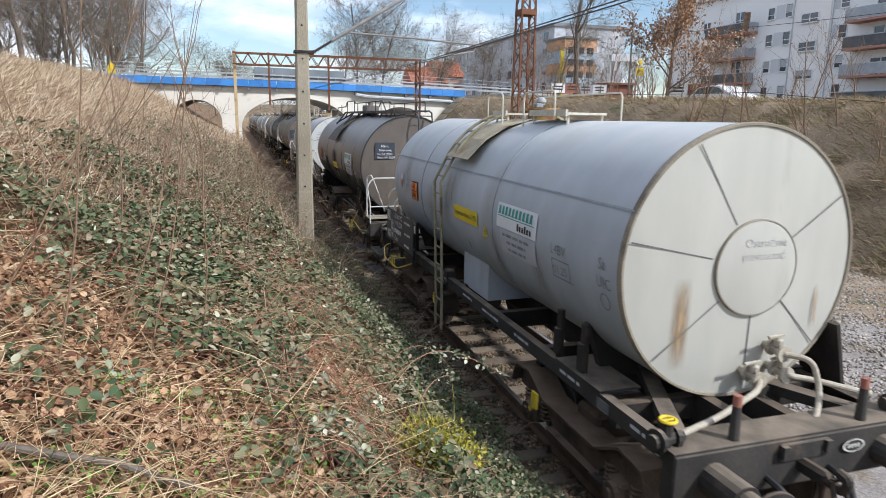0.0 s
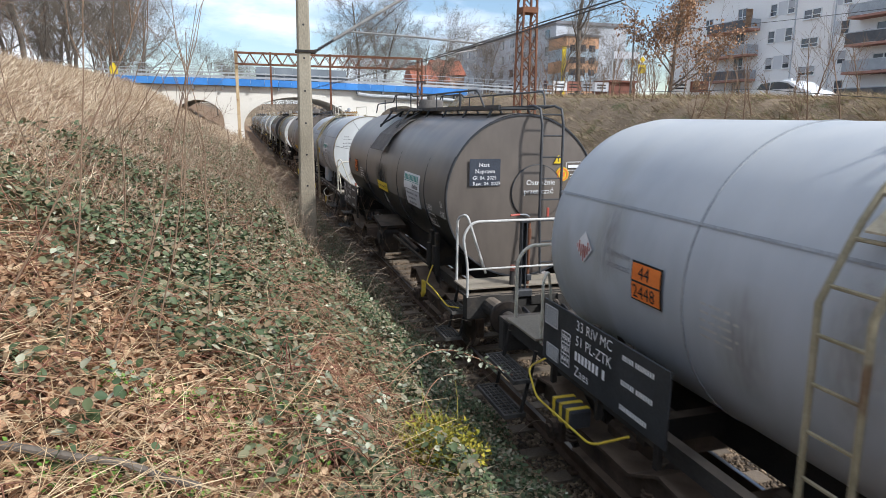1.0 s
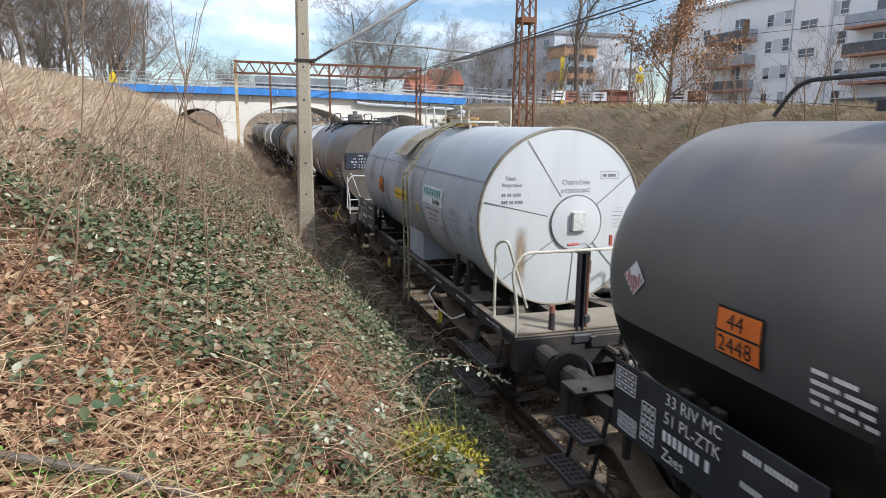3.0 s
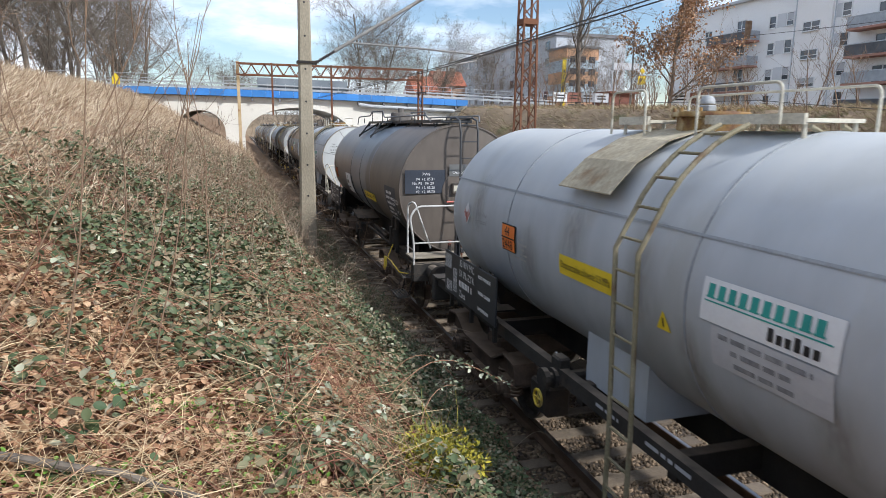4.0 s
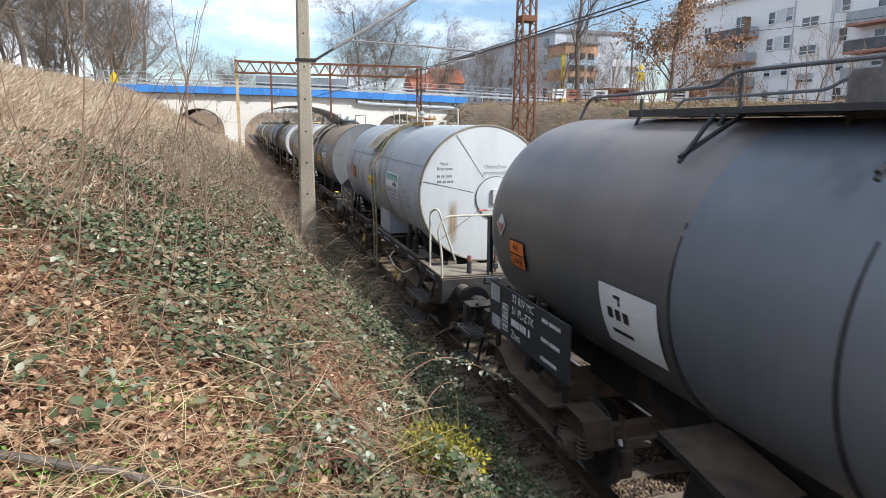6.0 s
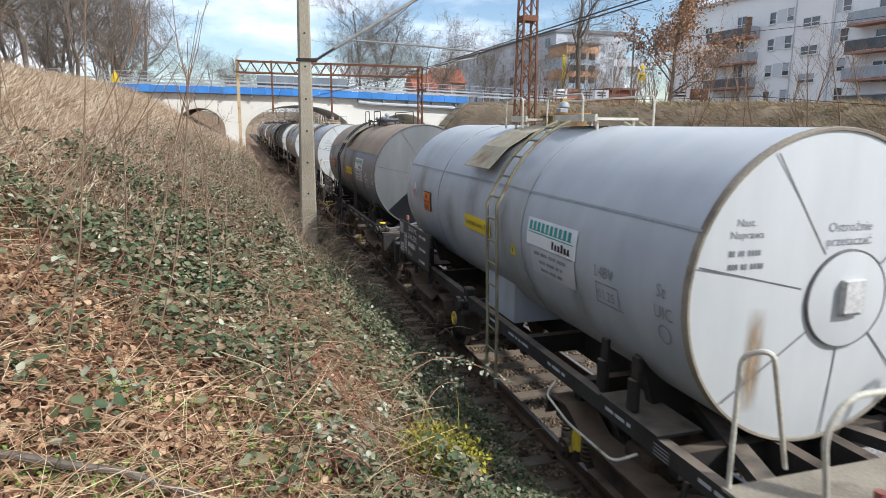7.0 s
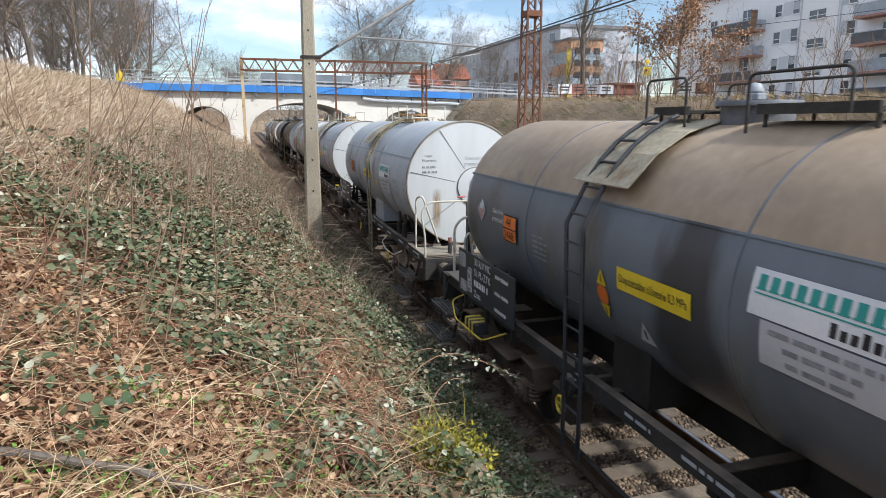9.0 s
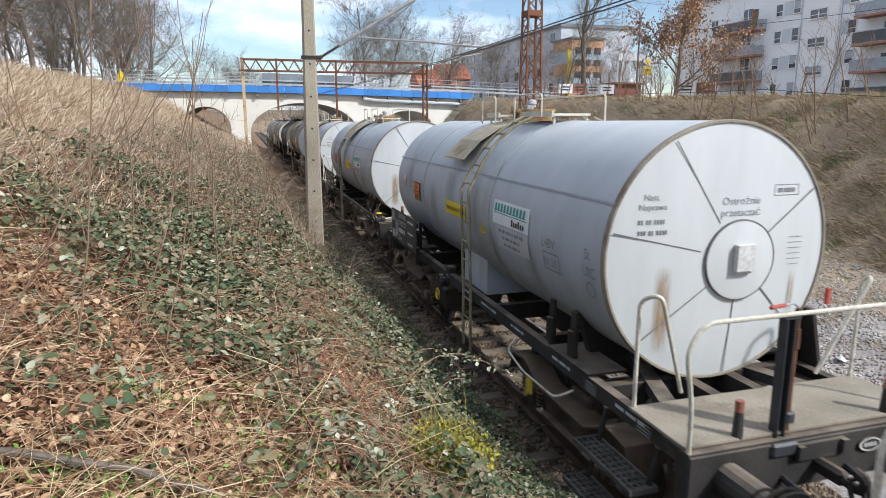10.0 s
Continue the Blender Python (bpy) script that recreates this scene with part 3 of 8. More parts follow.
M_WHEEL = surf("worn_wheel_steel", (0.10, 0.085, 0.075), (0.16, 0.14, 0.125), 6, 0.6, 0.5)
M_TREAD = surf("shiny_wheel_tread", (0.45, 0.45, 0.45), (0.36, 0.36, 0.36), 6, 0.3, 1.0, fine=0.1)
M_RUBBER = surf("black_hose", (0.02, 0.02, 0.022), (0.035, 0.035, 0.038), 6, 0.6)
M_BLUESIGN = surf("blue_sign", (0.02, 0.22, 0.55), (0.03, 0.26, 0.60), 4, 0.5, fine=0.05)

GLYPHS = {}


def glyphs(text, size):
    """Flat text as vertices and faces, from the built-in font."""
    if text not in GLYPHS:
        cu = bpy.data.curves.new("writing", "FONT")
        cu.body, cu.size, cu.resolution_u = text, 1.0, 2
        tmp = bpy.data.objects.new("writing", cu)
        scene.collection.objects.link(tmp)
        me = bpy.data.meshes.new_from_object(tmp.evaluated_get(bpy.context.evaluated_depsgraph_get()))
        GLYPHS[text] = ([(v.co.x, v.co.y) for v in me.vertices], [tuple(p.vertices) for p in me.polygons])
        bpy.data.objects.remove(tmp)
        bpy.data.curves.remove(cu)
        bpy.data.meshes.remove(me)
    vs, fs = GLYPHS[text]
    return [(x * size, y * size) for x, y in vs], fs


def write(bm, text, size, place):
    """Lays text on a surface: place(u, v) gives the point in space."""
    vs, fs = glyphs(text, size)
    made = [bm.verts.new(place(u, v)) for u, v in vs]
    for f in fs:
        try:
            bm.faces.new([made[i] for i in f])
        except ValueError:
            pass


def bar(bm, u0, v0, u1, v1, place, nu=1, nv=1):
    """A patch laid on a surface."""
    g = [[bm.verts.new(place(u0 + (u1 - u0) * i / nu, v0 + (v1 - v0) * j / nv)) for i in range(nu + 1)] for j in range(nv + 1)]
    for j in range(nv):
        for i in range(nu):
            bm.faces.new((g[j][i], g[j][i + 1], g[j + 1][i + 1], g[j + 1][i]))


def side(R, y, ang, out=0.006):
    """Surface of the tank's side that faces the slope: u runs towards the wagon's front, v up round the shell."""
    def place(u, v):
        a = radians(ang) + v / R
        return (-(R + out) * math.cos(a), y - u, TANK_Z + (R + out) * math.sin(a))
    return place


def front(x, z, y=-0.012):
    def place(u, v):
        return (x + u, y, z + v)
    return place


def flat_side(x, y, z):
    def place(u, v):
        return (x, y - u, z + v)
    return place


def part_flat(name, bm, material, parent, label=""):
    me = bpy.data.meshes.new(name)
    bm.to_mesh(me)
    bm.free()
    me.materials.append(material)
    ob = new(name, me)
    ob.parent = parent
    if label:
        tagged(ob, label)
    return ob


def wheelsets(w, ys):
    out = []
    for y in ys:
        ws = new("wheelset")
        ws.parent = w
        ws.matrix_basis = pose(0, y, 0.46)
        bm = bmesh.new()
        rod(bm, (-1.05, 0, 0), (1.05, 0, 0), 0.08, 10)
        part("axle", bm, M_WHEEL, ws)
        for s in (-1, 1):
            bm = bmesh.new()
            lathe(bm, [(0.09, s * 0.66), (0.12, s * 0.64), (0.14, s * 0.69), (0.38, s * 0.70), (0.40, s * 0.685), (0.455, s * 0.685), (0.46, s * 0.80), (0.40, s * 0.805), (0.38, s * 0.74), (0.14, s * 0.74), (0.11, s * 0.80), (0.09, s * 0.80)], 28, "x")
            part("wheel", bm, M_WHEEL, ws, smooth=True)
            bm = bmesh.new()
            lathe(bm, [(0.462, s * 0.70), (0.462, s * 0.78)], 28, "x")
            part("tread", bm, M_TREAD, ws, "bright worn running tread", smooth=True)
        out.append((ws, y))
    return out


def bogie(w, y):
    """A two-axle bogie: side frames, axle boxes, springs, brake gear."""
    b = new("bogie")
    b.parent = w
    b.matrix_basis = pose(0, y, 0)
    for s in (-1, 1):
        bm = bmesh.new()
        x0, x1 = s * 0.95, s * 1.08
        out = [(-1.35, 0.62), (-1.30, 0.86), (-0.95, 0.90), (-0.55, 0.70), (0.55, 0.70), (0.95, 0.90), (1.30, 0.86), (1.35, 0.62), (1.05, 0.60), (0.75, 0.64), (0.45, 0.42), (-0.45, 0.42), (-0.75, 0.64), (-1.05, 0.60)]
        prism(bm, out, min(x0, x1), max(x0, x1), "x")
        crown = [(-1.40, 0.64), (-1.30, 0.87), (-0.95, 0.91), (-0.55, 0.71), (0.55, 0.71), (0.95, 0.91), (1.30, 0.87), (1.40, 0.64)]
        flange = crown + [(a, b + 0.028) for a, b in crown[::-1]]
        prism(bm, flange, min(s * 0.88, s * 1.19), max(s * 0.88, s * 1.19), "x")
        prism(bm, [(-0.42, 0.40), (0.42, 0.40), (0.50, 0.43), (-0.50, 0.43)], min(s * 0.90, s * 1.17), max(s * 0.90, s * 1.17), "x")
        part("side_frame", bm, M_BOGIE, b)
        for a in (-0.9, 0.9):
            bm = bmesh.new()
            box(bm, (s * 1.05, a, 0.46), (0.24, 0.26, 0.26), None, 0.03)
            rod(bm, (s * 1.05, a, 0.46), (s * 1.22, a, 0.46), 0.11, 12)
            rod(bm, (s * 1.22, a, 0.46), (s * 1.25, a, 0.46), 0.06, 8)
            part("axle_box", bm, M_BOGIE, b)
            for d in (-0.21, 0.21):
                bm = bmesh.new()
                pts = []
                for k in range(45):
                    q = k / 44
                    pts.append((s * 1.04 + 0.075 * math.cos(q * 5 * 6.283), a + d + 0.075 * math.sin(q * 5 * 6.283), 0.40 + 0.24 * q))
                tube(bm, pts, 0.017, 5)
                part("spring", bm, M_BOGIE, b)
            bm = bmesh.new()
            box(bm, (s * 0.75, a * 1.58, 0.46), (0.14, 0.06, 0.32), None, 0.02)
            rod(bm, (s * 0.75, a * 1.58, 0.55), (s * 0.80, a * 1.50, 0.95), 0.025, 6)
            part("brake_shoe", bm, M_BOGIE, b)
    bm = bmesh.new()
    box(bm, (0, 0, 0.72), (1.9, 0.45, 0.28), None, 0.04)
    part("bolster", bm, M_BOGIE, b)
    for s in (-1, 1):
        bm = bmesh.new()
        box(bm, (0, s * 1.25, 0.74), (1.9, 0.12, 0.14))
        part("end_tie", bm, M_BOGIE, b)
    return b


def ladder(w, pa, pb, material, rung=0.28, r=0.022, name="ladder"):
    """Two bent rails with rungs between matching points."""
    a, b = [Vector(p) for p in pa], [Vector(p) for p in pb]
    bm = bmesh.new()
    tube(bm, a, r, 7)
    tube(bm, b, r, 7)
    ob = part(name, bm, material, w, smooth=True)
    d = 0.0
    nxt = 0.18
    for i in range(len(a) - 1):
        seg = (a[i + 1] - a[i]).length
        while d + seg > nxt:
            t = (nxt - d) / seg
            bm = bmesh.new()
            rod(bm, a[i].lerp(a[i + 1], t), b[i].lerp(b[i + 1], t), 0.013, 6)
            part("rung", bm, material, ob)
            nxt += rung
        d += seg
    return ob


def shell_arc(R, a0, a1, y, n=14):
    return [(-R * math.cos(radians(a0 + (a1 - a0) * k / n)), y, TANK_Z + R * math.sin(radians(a0 + (a1 - a0) * k / n))) for k in range(n + 1)]


def arc_strip(bm, R, a0, a1, y0, y1, n=24, out=0.008, depth=0.0):
    """A strap round part of the shell; angles from the slope side, over the top."""
    g = []
    for k in range(n + 1):
        a = radians(a0 + (a1 - a0) * k / n)
        c, s = -math.cos(a), math.sin(a)
        g.append([bm.verts.new((c * q, y, TANK_Z + s * q)) for q, y in ((R - 0.01, y0), (R + out, y0), (R + out, y1), (R - 0.01, y1))])
    for p, q in zip(g, g[1:]):
        for k in range(3):
            bm.faces.new((p[k], p[k + 1], q[k + 1], q[k]))


def buffer(w, x, y, s, z=1.06):
    bm = bmesh.new()
    box(bm, (x, y + s * 0.03, z), (0.36, 0.06, 0.36), None, 0.02)
    rod(bm, (x, y, z), (x, y - s * 0.36, z), 0.135, 16)
    rod(bm, (x, y - s * 0.36, z), (x, y - s * 0.58, z), 0.105, 16)
    b = part("buffer", bm, M_FRAMETOP, w)
    bm = bmesh.new()
    lathe(bm, [(0.0, -s * 0.645), (0.12, -s * 0.64), (0.235, -s * 0.615), (0.245, -s * 0.60), (0.23, -s * 0.585), (0.10, -s * 0.57)], 28, "y", (x, y, z))
    part("buffer_head", bm, M_FRAME, b, smooth=True)


def coupling(w, y, s):
    bm = bmesh.new()
    box(bm, (0, y - s * 0.10, 1.05), (0.10, 0.34, 0.13), None, 0.03)
    tube(bm, rounded([(0, y - s * 0.22, 1.05), (0, y - s * 0.40, 1.02), (0, y - s * 0.44, 1.14), (0, y - s * 0.34, 1.16)], 0.06), 0.04, 8)
    hook = part("draw_hook", bm, M_FRAME, w)
    for k in range(3):
        bm = bmesh.new()
        z, yy = 1.0 - 0.13 * k, y - s * (0.34 + 0.10 * k)
        d = 0.06
        tube(bm, rounded([(-d, yy, z + 0.1), (-d, yy - s * 0.08, z - 0.12), (d, yy - s * 0.08, z - 0.12), (d, yy, z + 0.1), (-d, yy, z + 0.1)], 0.05), 0.02, 6)
        part("chain_link", bm, M_FRAME, hook)
    for x in (-0.34, 0.30):
        bm = bmesh.new()
        tube(bm, rounded([(x, y, 0.98), (x, y - s * 0.22, 0.95), (x * 0.9, y - s * 0.34, 0.58), (x * 0.6, y - s * 0.52, 0.52)], 0.14), 0.03, 7)
        part("brake_hose", bm, M_RUBBER, w)


def lamp_iron(w, x, y, z, h=0.30):
    bm = bmesh.new()
    rod(bm, (x, y, z), (x, y, z + h), 0.045, 10, 0.035)
    p = part("lamp_iron", bm, M_FRAMETOP, w)
    bm = bmesh.new()
    rod(bm, (x, y, z + h), (x, y, z + h + 0.09), 0.036, 10)
    part("red_cap", bm, M_REDCAP, p, "faded red cap")


def step(w, x, y, zs=(0.95, 0.55), n=2, length=0.55):
    """Grated foot steps on two hangers."""
    for k, z in enumerate(zs):
        s = 1 if x > 0 else -1
        xx = x + s * 0.10 * k
        bm = bmesh.new()
        for d in (-0.12, 0.12):
            box(bm, (xx + d, y, z), (0.022, length, 0.045))
        for d in (-0.5, 0.5):
            box(bm, (xx, y + d * (length - 0.02), z), (0.216, 0.02, 0.045))
        for d in (-0.06, 0.0, 0.06):
            box(bm, (xx + d, y, z), (0.010, length - 0.05, 0.03))
        for q in range(int(length / 0.08)):
            box(bm, (xx, y - length / 2 + 0.06 + 0.08 * q, z - 0.004), (0.216, 0.026, 0.02))
        st = part("step", bm, M_GRILLE, w, "grated grey foot step")
        for d in (-0.42, 0.42):
            bm = bmesh.new()
            tube(bm, [(x - s * 0.16, y + d * length, zs[0] + 0.32), (xx - s * 0.10, y + d * length, z)], 0.022, 6)
            part("hanger", bm, M_FRAME, st)


def writing_bars(bm, place, lines, height, gap, rng):
    """Unreadable lines of writing as bars."""
    v = 0.0
    for length in lines:
        u = 0.0
        while u < length - 0.02:
            k = min(length - u, rng.uniform(0.06, 0.19))
            bar(bm, u, v - height, u + k, v, place)
            u += k + 0.03
        v -= height + gap


def letter_bars(bm, place, lines, height, pitch, rng):
    """Lines of lettering kept as rows of small upright bars, a bar to a letter."""
    for k, (u0, words) in enumerate(lines):
        u = u0
        for count in words:
            for j in range(count):
                bar(bm, u, -k * pitch - height, u + height * 0.50, -k * pitch, place)
                u += height * 0.72
            u += height * 0.5


def number_board(w, y0, y1, z0, z1, x, rng):
    """The black side board with white lettering; digits of the running number stay bars."""
    bm = bmesh.new()
    box(bm, (x, (y0 + y1) / 2, (z0 + z1) / 2), (0.02, y1 - y0, z1 - z0), None, 0.004)
    b = part("number_board", bm, M_BOARD, w, "black number board with white lettering")
    p = flat_side(x - 0.014, y1, z0)
    h = z1 - z0
    # boxed load tables near the far end
    for a, bb, c, d in ((0.04, 0.62, 0.30, 0.92), (0.10, 0.08, 0.34, 0.30), (0.40, 0.14, 0.56, 0.66)):
        bm = bmesh.new()
        for q in range(4):
            v = h * (bb + (d - bb) * q / 3)
            bar(bm, a, v - 0.005, c, v + 0.005, p)
        for q in range(4):
            u = a + (c - a) * q / 3
            bar(bm, u - 0.005, h * bb, u + 0.005, h * d, p)
        for q in range(3):
            for k in range(3):
                u, v = a + (c - a) * (k + 0.3) / 3, h * (bb + (d - bb) * (q + 0.3) / 3)
                bar(bm, u, v, u + (c - a) * 0.13, v + h * (d - bb) * 0.14, p)
        part_flat("load_table", bm, M_WHITETEXT, b)
    t = h * 0.17
    for k, s in enumerate(("33 RIV MC", "51 PL-ZTK", "", "Zaes")):
        bm = bmesh.new()
        if s:
            write(bm, s, t * 1.3, lambda u, v, kk=k: p(u + 0.66, v + h * (0.80 - 0.235 * kk)))
        else:
            letter_bars(bm, lambda u, v: p(u + 0.66, v + h * 0.47), [(0.0, (7, 1))], t * 0.82, 0, rng)
        part_flat("lettering", bm, M_WHITETEXT, b)
    for k, words in enumerate(((5, 8), (6, 7), (12,))):
        bm = bmesh.new()
        letter_bars(bm, lambda u, v, kk=k: p(u + 1.42, v + h * (0.86 - 0.34 * kk)), [(0.0, words)], t * 0.42, 0, rng)
        part_flat("lettering", bm, M_WHITETEXT, b)
    for y in (y0 + 0.15, y1 - 0.15, (y0 + y1) / 2):
        bm = bmesh.new()
        box(bm, (x + 0.05, y, z0 - 0.08), (0.05, 0.05, 0.3))
        part("bracket", bm, M_FRAME, b)


def hazard_plate(w, R, y, ang):
    p = side(R, y, ang, 0.022)
    h = 0.148
    bm = bmesh.new()
    bar(bm, -0.015, -h - 0.015, 0.395, h + 0.015, side(R, y, ang, 0.016), 1, 4)
    b = part_flat("hazard_plate", bm, M_BLACK, w, "orange hazard plate with black numbers")
    bm = bmesh.new()
    bar(bm, 0.0, -h, 0.38, h, p, 1, 4)
    part_flat("orange_face", bm, M_ORANGE, b)
    bm = bmesh.new()
    q = side(R, y, ang, 0.026)
    bar(bm, 0.0, -0.008, 0.38, 0.008, q)
    part_flat("divider", bm, M_BLACK, b)
    for text, u0, v0 in (("44", 0.09, 0.027), ("2448", 0.018, -0.13)):
        bm = bmesh.new()
        write(bm, text, 0.153, lambda u, v: q(u + u0, v + v0))
        part_flat("number", bm, M_BLACK, b)


def diamond(w, place, s, face, mark, stripes=True):
    bm = bmesh.new()
    vs = [bm.verts.new(place(u, v)) for u, v in ((0, -s), (s, 0), (0, s), (-s, 0))]
    bm.faces.new(vs)
    d = part_flat("hazard_diamond", bm, face, w, "red and white striped hazard diamond")
    bm = bmesh.new()
    for k in range(-3, 4):
        u = k * s / 4
        t = s - abs(u) - 0.02
        bar(bm, u - s * 0.06, -t, u + s * 0.06, t * (0.2 if abs(k) < 2 else 1), lambda a, b: Vector(place(a, b)) + Vector((-0.004, 0, 0)))
    part_flat("stripes", bm, mark, d)


def triangle_sign(w, place, s, face=None):
    bm = bmesh.new()
    bm.faces.new([bm.verts.new(place(u, v)) for u, v in ((-s, -s * 0.8), (s, -s * 0.8), (0, s))])
    t = part_flat("warning_triangle", bm, face or M_YELLOW, w, "yellow warning triangle")
    bm = bmesh.new()
    pl = lambda u, v: Vector(place(u, v)) + Vector((-0.003, -0.003, 0))
    bar(bm, -s * 0.10, -s * 0.45, s * 0.10, s * 0.35, pl)
    part_flat("mark", bm, M_BLACK, t)


M_FADED = surf("washed_out_lettering", (0.40, 0.40, 0.39), (0.46, 0.46, 0.45), 9, 0.7)


def rail_loop(w, pts, material, r=0.022, name="hand_rail", rad=0.12, label=""):
    bm = bmesh.new()
    tube(bm, rounded(pts, rad, 5), r, 8)
    return part(name, bm, material, w, label, smooth=True)


def end_platform(w, y_in, y_out, half, z, tube_mat, plate_mat=None):
    """The brakeman's platform: plate, railings, brake column."""
    bm = bmesh.new()
    box(bm, (0, (y_in + y_out) / 2, z), (half * 2, y_in - y_out, 0.028), None, 0.004)
    part("platform_plate", bm, plate_mat or M_PLATE, w, "dusty steel platform plate")
    for s in (-1, 1):
        x = s * (half - 0.04)
        rail_loop(w, [(x, y_in - 0.02, z), (x, y_in - 0.02, z + 0.98), (x * 0.93, y_in - 0.20, z + 1.06), (x * 0.62, y_in - 0.04, z + 0.10)], tube_mat, 0.019, "grab_rail", 0.16)
    zt = z + 1.0
    rail_loop(w, [(-half + 0.02, y_out - 0.03, z - 0.35), (-half + 0.02, y_out - 0.03, z + 0.35), (-half - 0.06, y_out - 0.03, zt - 0.2), (-half + 0.08, y_out - 0.03, zt), (half - 0.08, y_out - 0.03, zt), (half + 0.06, y_out - 0.03, zt - 0.2), (half - 0.02, y_out - 0.03, z + 0.35), (half - 0.02, y_out - 0.03, z - 0.35)], tube_mat, 0.019, "end_rail", 0.14)
    if tube_mat is M_PALETUBE:
        bm = bmesh.new()
        rod(bm, (-half + 0.03, y_out - 0.03, z + 0.30), (half - 0.03, y_out - 0.03, z + 0.30), 0.014, 6)
        part("mid_rail", bm, tube_mat, w)
    bm = bmesh.new()
    cx = -0.38
    for x in (cx - 0.012, cx + 0.062):
        box(bm, (x, y_out + 0.02, z + 0.42), (0.018, 0.09, 1.12), None, 0.004)
    box(bm, (cx + 0.025, y_out + 0.055, z + 0.42), (0.07, 0.015, 1.12))
    box(bm, (cx + 0.025, y_out + 0.02, z + 0.97), (0.16, 0.11, 0.03), None, 0.005)
    box(bm, (cx + 0.02, y_out + 0.0, z - 0.1), (0.26, 0.2, 0.12), None, 0.02)
    box(bm, (cx + 0.12, y_out + 0.02, z + 0.12), (0.09, 0.08, 0.10), None, 0.015)
    c = part("brake_column", bm, M_BLACKTUBE, w, "black hand brake column with crank")
    bm = bmesh.new()
    rod(bm, (cx + 0.115, y_out + 0.02, z - 0.35), (cx + 0.115, y_out + 0.02, zt + 0.02), 0.022, 8)
    lathe(bm, [(0.0, z + 0.70), (0.034, z + 0.70), (0.034, z + 0.86), (0.0, z + 0.86)], 10, "z", (cx + 0.115, y_out + 0.02, 0))
    part("brake_spindle", bm, M_RUST, c, "rusty brake spindle")
    bm = bmesh.new()
    tube(bm, rounded([(cx + 0.115, y_out + 0.02, zt + 0.03), (cx + 0.05, y_out, zt + 0.075), (cx - 0.08, y_out - 0.03, zt + 0.08)], 0.03), 0.011, 6)
    k = part("crank", bm, M_GREYTUBE, c, "bent steel crank")
    bm = bmesh.new()
    rod(bm, (cx - 0.07, y_out - 0.03, zt + 0.08), (cx - 0.22, y_out - 0.05, zt + 0.075), 0.016, 8)
    part("crank_grip", bm, M_RED, c, "red crank grip")
    bm = bmesh.new()
    box(bm, (cx + 0.42, y_out + 0.05, zt + 0.09), (0.03, 0.03, 0.13))
    part("lever_tip", bm, M_RED, c)


def head_stock(w, y, s, half=1.28, z=1.20):
    bm = bmesh.new()
    box(bm, (0, y, (z + 0.87) / 2), (half * 2, 0.16, z - 0.87), None, 0.015)
    box(bm, (0, y + s * 0.10, z - 0.0), (half * 2, 0.34, 0.03))
    box(bm, (0, y - s * 0.09, z - 0.11), (0.5, 0.03, 0.16), None, 0.01)
    for x in (-0.22, 0.22):
        box(bm, (x, y - s * 0.11, z - 0.09), (0.06, 0.06, 0.10))
    part("head_stock", bm, M_FRAMETOP, w)
    for x in (-0.875, 0.875):
        buffer(w, x, y - s * 0.08, s)
    coupling(w, y - s * 0.08, s)
    # oval maker's badge
    if s > 0:
        bm = bmesh.new()
        lathe(bm, [(0.0, 0.0), (0.12, 0.0), (0.12, 0.01)], 20, "y", (0.52, y - 0.10, z - 0.14))
        for v in bm.verts:
            v.co.z = z - 0.14 + (v.co.z - z + 0.14) * 0.5
        bd = part("oval_badge", bm, M_FRAMETOP, w)
        bm = bmesh.new()
        for k in range(20):
            a0, a1 = 2 * math.pi * k / 20, 2 * math.pi * (k + 1) / 20
            vs = [bm.verts.new((0.52 + r * math.cos(a), y - 0.104, z - 0.14 + 0.5 * r * math.sin(a))) for a, r in ((a0, 0.118), (a1, 0.118), (a1, 0.095), (a0, 0.095))]
            bm.faces.new(vs)
        for k in range(4):
            bar(bm, -0.065 + 0.034 * k, -0.018, -0.04 + 0.034 * k, 0.018, front(0.52, z - 0.14, y - 0.104))
        part_flat("badge_mark", bm, M_PALETUBE, bd)


